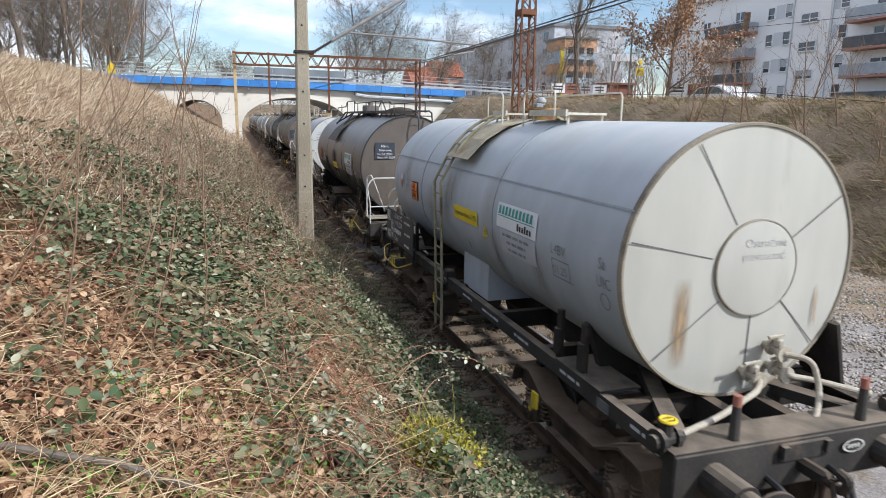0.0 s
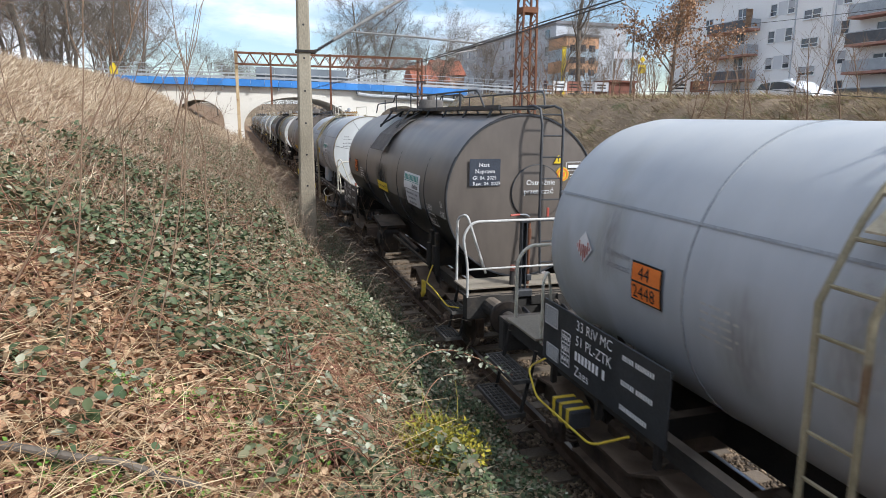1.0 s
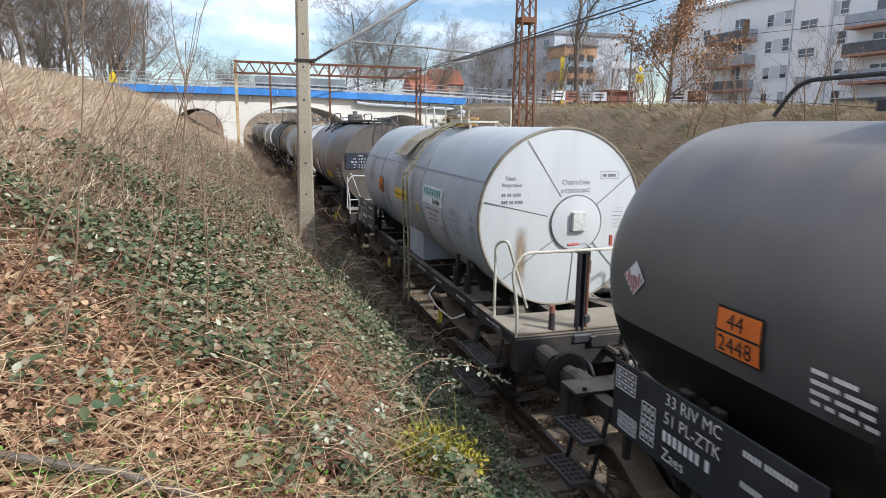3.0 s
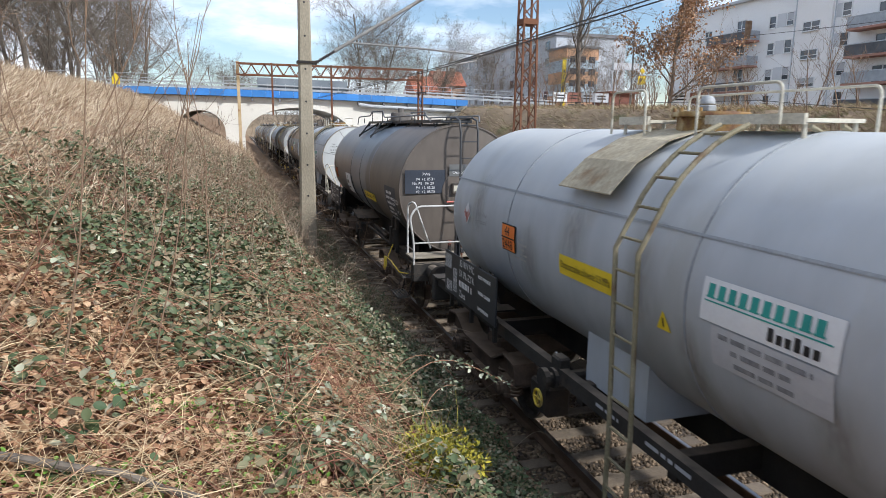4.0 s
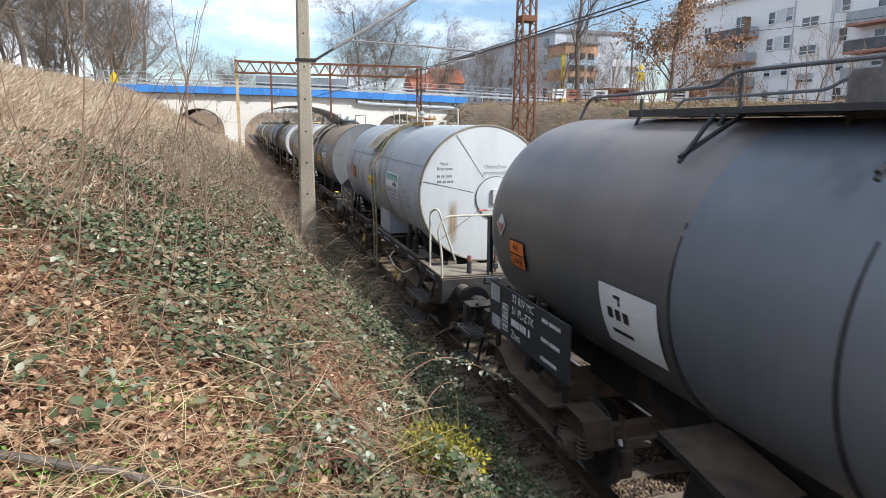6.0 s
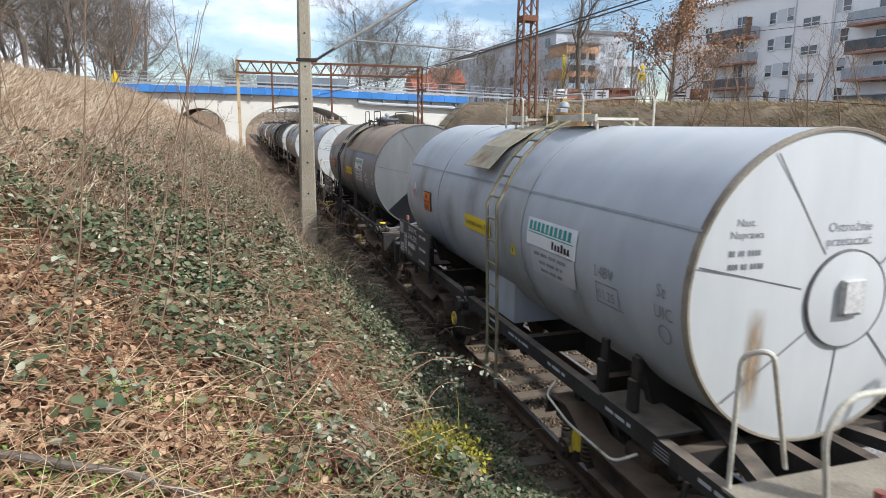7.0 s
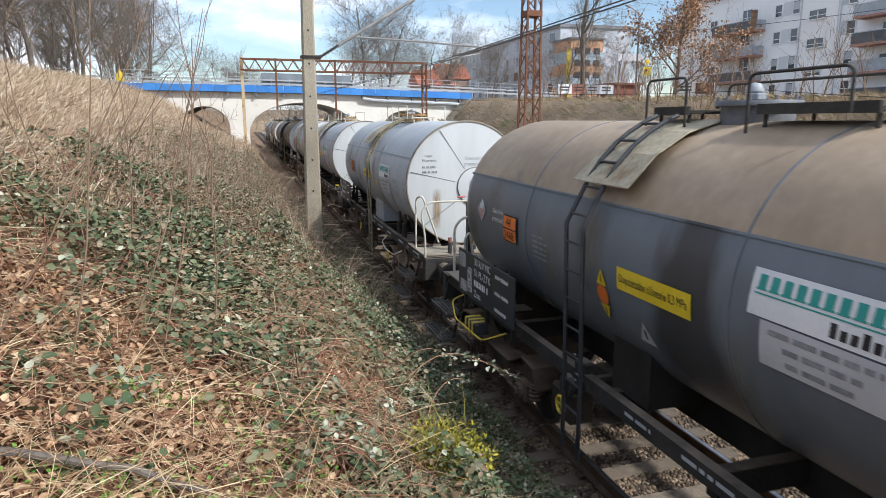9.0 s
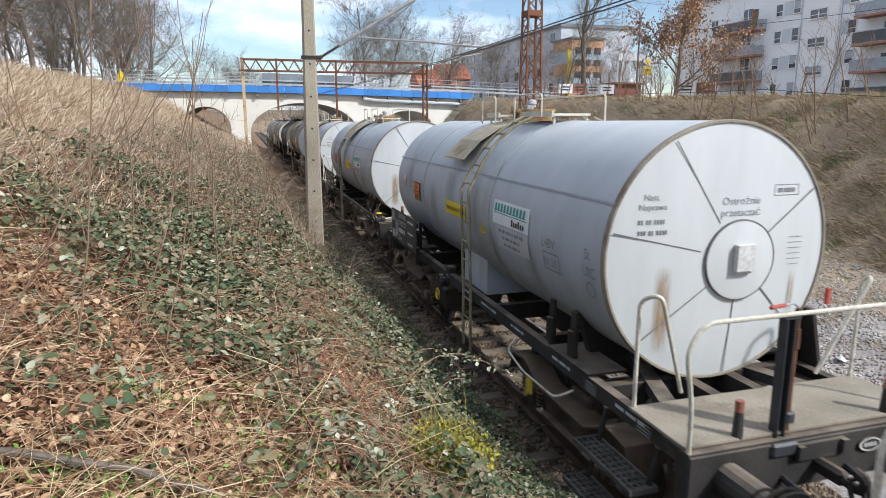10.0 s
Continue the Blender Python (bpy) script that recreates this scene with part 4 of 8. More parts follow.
def underframe(w, y0, y1, L, half=1.18, z=1.29):
    """Side sills, cross bearers, centre sill, diagonals, head stocks."""
    for s in (-1, 1):
        bm = bmesh.new()
        prism(bm, [(s * half, z), (s * (half - 0.10), z), (s * (half - 0.10), z - 0.02), (s * (half - 0.02), z - 0.03), (s * (half - 0.02), z - 0.125), (s * (half - 0.10), z - 0.135), (s * (half - 0.10), z - 0.155), (s * half, z - 0.155)], y0, y1)
        part("side_sill", bm, M_FRAMETOP if s < 0 else M_FRAME, w)
    bm = bmesh.new()
    for s in (-1, 1):
        prism(bm, [(s * 0.18, z), (s * 0.30, z), (s * 0.30, z - 0.34), (s * 0.18, z - 0.34)], y0, y1)
    part("centre_sill", bm, M_FRAME, w)
    for y in (0.15, 1.7, 3.1, 4.6, L - 1.8, L - 0.2):
        bm = bmesh.new()
        box(bm, (0, y, z - 0.14), (half * 2 - 0.1, 0.12, 0.22))
        part("cross_bearer", bm, M_FRAME, w)
    for ya, yb in ((y0 + 0.1, 0.9), (y1 - 0.1, L - 0.9)):
        for s in (-1, 1):
            bm = bmesh.new()
            d = Vector((s * (half - 0.15) - s * 0.3, ya - yb, 0))
            box(bm, (s * (half - 0.15 + 0.3) / 2, (ya + yb) / 2, z - 0.06), (0.16, d.length, 0.10), Matrix.Rotation(math.atan2(-d.x, d.y), 4, "Z"))
            part("diagonal_brace", bm, M_FRAMETOP, w)
    head_stock(w, y0, 1, half + 0.06, z)
    head_stock(w, y1, -1, half + 0.06, z)
    # lettered patches on the sill
    rng = random.Random(int(L * 100))
    p = flat_side(-half - 0.004, 0, z - 0.05)
    for y in (4.2, 3.4, 2.3, 1.1, -0.2):
        bm = bmesh.new()
        writing_bars(bm, lambda u, v, yy=y: p(u - yy, v), [rng.uniform(0.25, 0.6)], 0.034, 0.02, rng)
        part_flat("sill_lettering", bm, M_PANEL2, w)
    for y in (0.35, -0.55):
        bm = bmesh.new()
        for k in range(4):
            bar(bm, -y, -0.09 + 0.03 * k, -y + 0.2, -0.083 + 0.03 * k, p)
        part_flat("sill_table", bm, M_PANEL2, w)


def owner_panel(w, R, y, ang, rng, wide=1.05):
    """The owner's panel: a white field with teal and black bars, above a grey field with bars."""
    p = side(R, y, ang, 0.010)
    q = side(R, y, ang, 0.014)
    bm = bmesh.new()
    bar(bm, 0, 0, wide, 0.30, p, 1, 5)
    o = part_flat("owner_panel", bm, M_PANEL, w, "white sign panel with teal and black bars")
    bm = bmesh.new()
    u = 0.06
    for k in range(10):
        k2 = (wide - 0.14) / 10
        bar(bm, u, 0.165, u + k2 * 0.62, 0.265, q, 1, 2)
        bar(bm, u - 0.012, 0.165, u + k2 * 0.75, 0.178, q)
        u += k2
    bar(bm, 0.04, 0.138, wide - 0.05, 0.148, q)
    part_flat("teal_mark", bm, M_TEAL, o)
    bm = bmesh.new()
    u = wide * 0.55
    for k in range(6):
        bar(bm, u, 0.03, u + 0.045, 0.03 + (0.085 if k in (0, 3) else 0.06), q)
        u += 0.068
    part_flat("black_mark", bm, M_BLACK, o)
    bm = bmesh.new()
    bar(bm, 0.12, -0.30, wide - 0.02, -0.012, p, 1, 5)
    g = part_flat("address_panel", bm, M_PANEL2, w, "pale grey panel with lines of small writing")
    bm = bmesh.new()
    for k, ln in enumerate((0.78, 0.55, 0.5)):
        writing_bars(bm, lambda a, b, kk=k, l2=ln: q(a + 0.10 + (wide - 0.16 - l2) / 2, b - 0.055 - 0.085 * kk), [ln], 0.036, 0, rng)
    part_flat("small_writing", bm, M_GREYTEXT, g)


def yellow_sign(w, R, y, ang, length=0.9):
    bm = bmesh.new()
    bar(bm, 0, -0.10, length, 0.10, side(R, y, ang, 0.010), 1, 3)
    o = part_flat("pressure_sign", bm, M_YELLOW, w, "yellow sign with black lettering")
    bm = bmesh.new()
    q = side(R, y, ang, 0.014)
    vs, _ = glyphs("Dopuszczalne ciśnienie 0,3 MPa", 1.0)
    k = (length - 0.08) / max(u for u, v in vs)
    write(bm, "Dopuszczalne ciśnienie 0,3 MPa", k, lambda u, v: q(u + 0.04, v * 1.5 - 0.03))
    part_flat("lettering", bm, M_BLACK, o)


def on_end(R, x, z):
    """Surface of the slightly domed end sheet."""
    def place(u, v):
        r = math.hypot(x + u, z + v - TANK_Z)
        return (x + u, float(np.interp(r, (0.0, 0.3, 0.8, R - 0.08, R - 0.02), (-0.035, -0.033, -0.022, -0.005, 0.0))) - 0.005, z + v)
    return place


M_STENCIL = surf("worn_dark_stencil", (0.13, 0.135, 0.14), (0.24, 0.245, 0.25), 12, 0.7)


def disc_front(w, R, material, seam_mat, centre_r=0.42, cx=0.06, rust=True, plate=True, text="", text_mat=None, seams=(30, 118, 168, 223, 276, 318), rng=None, cz=0.0):
    """The flat front end of the cladding, with rim, seams, centre cover and lettering."""
    bm = bmesh.new()
    lathe(bm, [(0.0, -0.035), (0.3, -0.033), (0.8, -0.022), (R - 0.08, -0.005), (R - 0.02, 0.0)], 64, "y", (0, 0, TANK_Z))
    bmesh.ops.remove_doubles(bm, verts=bm.verts[:], dist=1e-5)
    e = part("end_sheet", bm, material, w, smooth=True)
    bm = bmesh.new()
    lathe(bm, [(R - 0.022, -0.002), (R - 0.018, -0.018), (R + 0.002, -0.020), (R + 0.010, -0.008), (R + 0.010, 0.045), (R - 0.02, 0.045)], 64, "y", (0, 0, TANK_Z))
    part("end_rim", bm, M_PLATE if material in (M_WHITE, M_OLDWHITE) else seam_mat, e, smooth=True)
    for a in seams:
        c, s = math.cos(radians(a)), math.sin(radians(a))
        bm = bmesh.new()
        r0, r1 = centre_r, R - 0.04
        for k in range(6):
            q0, q1 = r0 + (r1 - r0) * k / 6, r0 + (r1 - r0) * (k + 1) / 6
            def dp(q):
                return -0.040 + 0.028 * (q / R)
            vs = [bm.verts.new((cx * (1 - q / R) + c * q + t * -s * 0.007, dp(q) - 0.004, TANK_Z + cz * (1 - q / R) + s * q + t * c * 0.007)) for q, t in ((q0, -1), (q1, -1), (q1, 1), (q0, 1))]
            bm.faces.new(vs)
        part_flat("seam", bm, seam_mat, e)
    bm = bmesh.new()
    lathe(bm, [(0.0, -0.062), (centre_r - 0.02, -0.060), (centre_r, -0.055), (centre_r + 0.002, -0.02)], 40, "y", (cx, 0, TANK_Z + cz))
    bmesh.ops.remove_doubles(bm, verts=bm.verts[:], dist=1e-5)
    c = part("centre_cover", bm, material, e, smooth=True)
    bm = bmesh.new()
    lathe(bm, [(centre_r - 0.004, -0.063), (centre_r + 0.006, -0.060), (centre_r + 0.008, -0.03)], 40, "y", (cx, 0, TANK_Z + cz))
    part("cover_edge", bm, M_PLATE if material is M_OLDWHITE else seam_mat, e, smooth=True)
    if plate:
        bm = bmesh.new()
        box(bm, (cx + 0.02, -0.085, TANK_Z + cz + 0.02), (0.22, 0.05, 0.28), None, 0.008)
        p = part("plate_holder", bm, M_PALETUBE if material is M_WHITE else M_GREYTUBE, e)
        # flat dark strips paint a shadow along the holder's left and lower edges
        bm = bmesh.new()
        bar(bm, -0.10, -0.12, -0.075, 0.15, front(cx + 0.0, TANK_Z + cz + 0.0, -0.113))
        bar(bm, -0.10, -0.12, 0.09, -0.10, front(cx + 0.0, TANK_Z + cz + 0.0, -0.113))
        part_flat("shadow_gap", bm, M_SEAM, p)
    tm = text_mat or M_GREYTEXT
    if text == "cover":
        bm = bmesh.new()
        write(bm, "Ostrożnie", 0.11, front(cx - 0.16, TANK_Z + cz + 0.20, -0.066))
        write(bm, "przetaczać", 0.11, front(cx - 0.18, TANK_Z + cz + 0.08, -0.066))
        part_flat("warning_lettering", bm, tm, e)
    if text == "full":
        tm = text_mat or M_STENCIL
        for word, x, z in (("Ostrożnie", -0.04, 0.47), ("przetaczać", -0.05, 0.36)):
            bm = bmesh.new()
            write(bm, word, 0.105, on_end(R, x, TANK_Z + z))
            part_flat("warning_lettering", bm, M_GREYTEXT, e)
        for word, x, z in (("Nast.", -0.88, 0.54), ("Naprawa", -0.93, 0.45)):
            bm = bmesh.new()
            write(bm, word, 0.08, on_end(R, x, TANK_Z + z))
            part_flat("repair_lettering", bm, tm, e)
        for k in range(2):
            bm = bmesh.new()
            letter_bars(bm, on_end(R, -0.93, TANK_Z + 0.36 - 0.10 * k), [(0.0, (2 + k, 2, 4))], 0.042, 0, rng)
            part_flat("repair_date", bm, tm, e)
        bm = bmesh.new()
        pl = on_end(R, 0, TANK_Z)
        for q in ((0.56, 0.54, 0.86, 0.545), (0.56, 0.64, 0.86, 0.645), (0.56, 0.54, 0.565, 0.64), (0.855, 0.54, 0.86, 0.64), (0.60, 0.57, 0.66, 0.61), (0.68, 0.57, 0.81, 0.61)):
            bar(bm, q[0], q[1], q[2], q[3], pl, 3, 1)
        part_flat("boxed_lettering", bm, tm, e)
        for k in range(6):
            bm = bmesh.new()
            bar(bm, 0.78, 0.12 - 0.055 * k, 0.95, 0.125 - 0.055 * k, pl, 2, 1)
            part_flat("lettering_line", bm, tm, e)
    if rust:
        bm = bmesh.new()
        bar(bm, -0.70, -0.95, -0.56, -0.08, front(0, TANK_Z, -0.038), 2, 8)
        for v in bm.verts:
            k = (v.co.z - TANK_Z + 0.95) / 0.87
            v.co.x = -0.63 + (v.co.x + 0.63) * 1.5
            v.co.y = -0.034 + 0.02 * (1 - k)
        part_flat("rust_streak", bm, M_STREAK, e, "brown rust streak")
        bm = bmesh.new()
        bar(bm, 0.84, -0.66, 0.90, -0.22, front(0, TANK_Z, -0.034), 1, 6)
        part_flat("rust_streak", bm, M_STREAK, e, "brown rust streak")
    return e


def bare_end_valves(w, y_head, material=None):
    """The pipes and valves at the foot of an end without a platform."""
    m = material or M_PIPE
    for k, (x, z) in enumerate(((0.34, 1.76), (0.10, 1.53), (0.40, 1.55))):
        bm = bmesh.new()
        rod(bm, (x, 0.0, z), (x, -0.26, z - 0.02), 0.042, 10)
        rod(bm, (x, -0.10, z), (x, -0.13, z), 0.078, 12)
        rod(bm, (x, -0.24, z - 0.02), (x, -0.27, z - 0.02), 0.078, 12)
        box(bm, (x, -0.18, z + 0.06), (0.075, 0.075, 0.09), None, 0.018)
        rod(bm, (x - 0.12, -0.18, z + 0.12), (x + 0.05, -0.18, z + 0.13), 0.016, 6)
        v = part("flanged_valve", bm, m, w, smooth=True)
    for pts in (
        [(0.34, -0.26, 1.74), (0.50, -0.42, 1.73), (0.56, -0.48, 1.46), (0.40, -0.62, 1.32), (0.30, -0.66, 1.18)],
        [(0.10, -0.26, 1.51), (-0.05, -0.40, 1.49), (-0.62, -0.60, 1.41), (-1.10, -0.70, 1.36)],
        [(0.40, -0.26, 1.53), (0.62, -0.36, 1.50), (1.02, -0.60, 1.42)],
    ):
        bm = bmesh.new()
        tube(bm, rounded(pts, 0.14, 5), 0.027, 9)
        part("steam_pipe", bm, m, v, smooth=True)
    for s in (-1, 1):
        bm = bmesh.new()
        rod(bm, (s * 1.36, -0.74, 1.36), (s * 1.06, -0.69, 1.36), 0.06, 10)
        rod(bm, (s * 1.32, -0.73, 1.36), (s * 1.28, -0.72, 1.36), 0.10, 12)
        rod(bm, (s * 1.14, -0.70, 1.36), (s * 1.10, -0.70, 1.36), 0.09, 12)
        rod(bm, (s * 1.21, -0.72, 1.20), (s * 1.21, -0.72, 1.50), 0.045, 8)
        t = part("stop_valve", bm, M_FRAMETOP, w, "grey stop valve")
        bm = bmesh.new()
        tube(bm, [(s * 1.21 + 0.062 * math.cos(k * math.pi / 8), -0.72 + 0.062 * math.sin(k * math.pi / 8), 1.52) for k in range(17)], 0.014, 6)
        rod(bm, (s * 1.21 - 0.058, -0.72, 1.52), (s * 1.21 + 0.058, -0.72, 1.52), 0.01, 5)
        part("hand_wheel", bm, M_YELLOW, t, "yellow hand wheel")
    for x in (-0.62, 0.70):
        lamp_iron(w, x, y_head + 0.02, 1.29)


def saddle(w, y, R, mat=None, x=0.82):
    bm = bmesh.new()
    zb, zt = 1.20, TANK_Z - 0.55
    out = [(-x, zb), (x, zb)]
    for k in range(13):
        a = radians(-35 - 110 * k / 12)
        out.append((R * 0.99 * math.cos(a), TANK_Z + R * 0.99 * math.sin(a)))
    prism(bm, out, y - 0.05, y + 0.05)
    part("saddle", bm, mat or M_FRAME, w)


def sill_wagon(name, label, L, y_front, y_rear, platform, shell, end, top=None, seam=None, ladder_mat=None, flap=None, text=None, seed=1, rust=True, end_text=None, detail=True, plate_y=6.93, dome_r=0.36):
    """A sulphur tank wagon on a full underframe. Its origin lies on the rail below the tank's front end; it runs back along +y."""
    w = thing(name, label, "tank wagon", "wagons of the train")
    R = TANK_R
    rng = random.Random(seed)
    seam = seam or M_GSEAM
    text = text or M_GREYTEXT
    bm = bmesh.new()
    prof = [(R, 0.0), (R, 0.9), (R - 0.004, L * 0.5), (R, L - 0.35), (R - 0.03, L - 0.16), (R - 0.10, L - 0.05), (R - 0.24, L)]
    if top is None:
        lathe(bm, prof, 72, "y", (0, 0, TANK_Z))
        part("tank_shell", bm, shell, w, smooth=True)
    else:
        lathe(bm, prof, 48, "y", (0, 0, TANK_Z), radians(156), radians(384))
        part("tank_shell", bm, shell, w, smooth=True)
        bm = bmesh.new()
        lathe(bm, [(r + 0.004, y) for r, y in prof], 28, "y", (0, 0, TANK_Z), radians(24), radians(156))
        part("upper_cladding", bm, top, w, "upper cladding coated in brown sulphur dust", smooth=True)
    bm = bmesh.new()
    lathe(bm, [(R - 0.24, L), (0.7, L + 0.06), (0.0, L + 0.10)], 48, "y", (0, 0, TANK_Z))
    part("rear_end", bm, end if detail else shell, w, smooth=True)
    disc_front(w, R, end, M_SEAM if end is not M_WHITE else M_SEAM, rust=rust, plate=platform, text="full" if platform else "cover", text_mat=end_text or (None if platform else M_FADED), rng=rng, cx=0.20 if platform else 0.12, cz=-0.07 if platform else -0.03, centre_r=0.39 if platform else 0.44)
    for y in (2.95, 6.3):
        bm = bmesh.new()
        arc_strip(bm, R, -88, 268, y, y + 0.018, 60, 0.007)
        part("cladding_strap", bm, seam, w)
    for a in (24, 156):
        bm = bmesh.new()
        arc_strip(bm, R, a - 0.5, a + 0.5, 0.02, L - 0.2, 1, 0.012)
        part("seam_strip", bm, seam, w)
    underframe(w, y_front + 0.65, y_rear - 0.65, L)
    for y in (0.9, L - 1.2):
        saddle(w, y, R)
        bogie(w, y)
    for y in (0.77, 1.28, L - 1.5, L - 0.95):
        for s in (-1, 1):
            bm = bmesh.new()
            box(bm, (s * 1.10, y, 1.52), (0.05, 0.10, 0.62), None, 0.01)
            rod(bm, (s * 1.12, y, 1.35), (s * 1.12, y, 1.62), 0.055, 10)
            part("tie_post", bm, M_FRAME, w)
    for s in (-1, 1):
        for yy in (0.75, L - 1.1):
            bm = bmesh.new()
            box(bm, (s * 0.97, yy, 1.308), (0.44, 0.9, 0.025))
            part("saddle_plate", bm, M_FRAMETOP, w)
    # dark end plate by the rear of the front saddle
    bm = bmesh.new()
    box(bm, (1.18, 0.12, 1.55), (0.04, 0.5, 0.75), Matrix.Rotation(radians(-14), 4, "Y"))
    part("splash_plate", bm, M_FRAME, w)
    ws = wheelsets(w, (0.0, 1.8, L - 2.1, L - 0.3))
    # rear platform, on wagons that have none in front, with its rails
    if not platform:
        yb = y_rear - 0.78
        bm = bmesh.new()
        box(bm, (0, (L + 0.12 + yb) / 2, 1.33), (2.46, yb - L - 0.12, 0.028), None, 0.004)
        part("rear_platform_plate", bm, M_PLATE, w, "dusty steel platform plate")
        rail_loop(w, [(-1.10, yb, 1.20), (-1.10, yb, 2.08), (-0.96, yb, 2.24), (0.96, yb, 2.24), (1.10, yb, 2.08), (1.10, yb, 1.20)], M_CREAM, 0.021, "rear_end_rail", 0.14)
        for s in (-1, 1):
            rail_loop(w, [(s * 1.15, L + 0.14, 1.24), (s * 1.15, L + 0.14, 2.02), (s * 1.04, L + 0.24, 2.10), (s * 0.90, L + 0.30, 1.28)], M_CREAM, 0.017, "grab_rail", 0.14)
    # dome, platform and railings
    yd = 4.40 if platform else 4.24
    yl = 3.52 if platform else 4.86
    yf = 4.57 if platform else (4.47 if top is None else 4.75)
    ys = 4.92 if platform else (4.48 if top is None else 4.33)
    bm = bmesh.new()
    lathe(bm, [(0.0, 0.17), (dome_r - 0.01, 0.17), (dome_r, 0.15), (dome_r, 0.125), (dome_r - 0.06, 0.12), (dome_r - 0.06, -0.10)], 28, "z", (0.0, yd, TANK_Z + R))
    for k in range(10):
        a = k * 0.628
        c, d = (dome_r - 0.035) * math.cos(a), yd + (dome_r - 0.035) * math.sin(a)
        rod(bm, (c, d, TANK_Z + R + 0.10), (c, d, TANK_Z + R + 0.205), 0.016, 6)
    dome = part("dome", bm, M_DOME if shell is M_GREY else M_DPIPE, w, "rust-stained yellow filling dome" if shell is M_GREY else "dark filling dome", smooth=True)
    bm = bmesh.new()
    rod(bm, (0.02, yd + 0.08, TANK_Z + R + 0.16), (0.02, yd + 0.08, TANK_Z + R + 0.25), 0.055, 12)
    lathe(bm, [(0.055, 0.24), (0.075, 0.25), (0.075, 0.28), (0.05, 0.32), (0.0, 0.33)], 14, "z", (0.02, yd + 0.08, TANK_Z + R))
    box(bm, (-0.12, yd - 0.10, TANK_Z + R + 0.20), (0.10, 0.14, 0.06), None, 0.01)
    part("vent_cap", bm, M_GREYTUBE, dome, smooth=True)
    zt = TANK_Z + R
    for y0, y1 in ((yd - 1.5, yd - 0.42), (yd + 0.42, yd + 0.95)):
        bm = bmesh.new()
        box(bm, (-0.10, (y0 + y1) / 2, zt + 0.08), (0.55, y1 - y0, 0.03))
        box(bm, (-0.382, (y0 + y1) / 2, zt + 0.09), (0.03, y1 - y0 - 0.01, 0.08))
        for y in (y0 + 0.05, y1 - 0.05):
            for x in (-0.34, 0.14):
                rod(bm, (x, y, zt - 0.10), (x, y, zt + 0.08), 0.018, 6)
        part("walkway_plate", bm, M_CREAM if shell is M_GREY else M_FRAMETOP, w)
    tm = M_CREAM if shell is M_GREY else M_FRAMETOP
    rail_loop(w, [(-0.48, yd - 0.42, zt - 0.12), (-0.48, yd - 0.42, zt + 0.36), (-0.48, yd - 1.35, zt + 0.36), (-0.48, yd - 1.35, zt + 0.05)], tm, 0.013, "top_rail", 0.08)
    rail_loop(w, [(-0.48, yd + 0.35, zt - 0.12), (-0.48, yd + 0.35, zt + 0.38), (-0.48, yd + 0.95, zt + 0.38), (-0.48, yd + 0.95, zt - 0.05)], tm, 0.013, "top_rail", 0.08)
    rail_loop(w, [(0.48, yd - 1.35, zt - 0.10), (0.48, yd - 1.35, zt + 0.36), (0.48, yd + 0.95, zt + 0.36), (0.48, yd + 0.95, zt - 0.10)], tm, 0.013, "top_rail", 0.08)
    # spill plate folded over the shell's side
    fl = flap or M_FLAP
    for s in (-1, 1):
        bm = bmesh.new()
        pts = [(R + 0.02, 80), (R + 0.05, 62), (R + 0.10, 45), (R + 0.16, 29)]
        ring = []
        for r, a in pts:
            c = (-s * r * math.cos(radians(a)), TANK_Z + r * math.sin(radians(a)))
            wd = 0.38 + 0.10 * (80 - a) / 51
            ring.append([bm.verts.new((c[0], yf + d * wd, c[1] + dz)) for d, dz in ((-1, 0), (1, 0), (1, 0.012), (-1, 0.012))])
        for p, q in zip(ring, ring[1:]):
            for k in range(4):
                bm.faces.new((p[k], p[(k + 1) % 4], q[(k + 1) % 4], q[k]))
        bm.faces.new(ring[-1])
        part("spill_plate", bm, fl, w, "bent metal spill plate below the dome")
    # ladder up the side and over the shoulder
    lm = ladder_mat or M_OLIVE
    for s in (-1, 1):
        def lad(y):
            low = [(s * 1.36, y, 0.52), (s * 1.36, y, 1.3), (s * 1.40, y, TANK_Z + 0.30)]
            arc = [(s * (R + 0.13) * math.cos(radians(a)), y, TANK_Z + (R + 0.13) * math.sin(radians(a))) for a in (24, 32, 40, 48, 56, 64, 70)]
            return low + arc
        ladder(w, lad(yl - 0.16), lad(yl + 0.16), lm)
    # heating cabinet below the belly, with pipe stubs
    if detail:
        bm = bmesh.new()
        prism(bm, [(-0.98, 1.78), (-0.60, 1.45), (-0.2, 1.30), (-0.2, 1.235), (-0.98, 1.235)], 3.70 if top is None else 4.15, 4.75)
        part("belly_box", bm, shell if top is None else M_FRAME, w)
        bm = bmesh.new()
        rod(bm, (-1.30, 5.05, 1.16), (-0.7, 5.05, 1.16), 0.06, 10)
        rod(bm, (-1.34, 5.05, 1.16), (-1.28, 5.05, 1.16), 0.12, 12)
        rod(bm, (-1.22, 5.05, 1.16), (-1.18, 5.05, 1.16), 0.11, 12)
        box(bm, (-1.12, 5.05, 1.32), (0.14, 0.2, 0.16), None, 0.02)
        t = part("outlet_valve", bm, M_FRAMETOP, w, "flanged outlet valve")
        bm = bmesh.new()
        tube(bm, [(-1.34, 5.12 + 0.09 * math.cos(k * math.pi / 8), 0.92 + 0.09 * math.sin(k * math.pi / 8)) for k in range(17)], 0.016, 6)
        rod(bm, (-1.34, 5.03, 0.92), (-1.34, 5.21, 0.92), 0.011, 5)
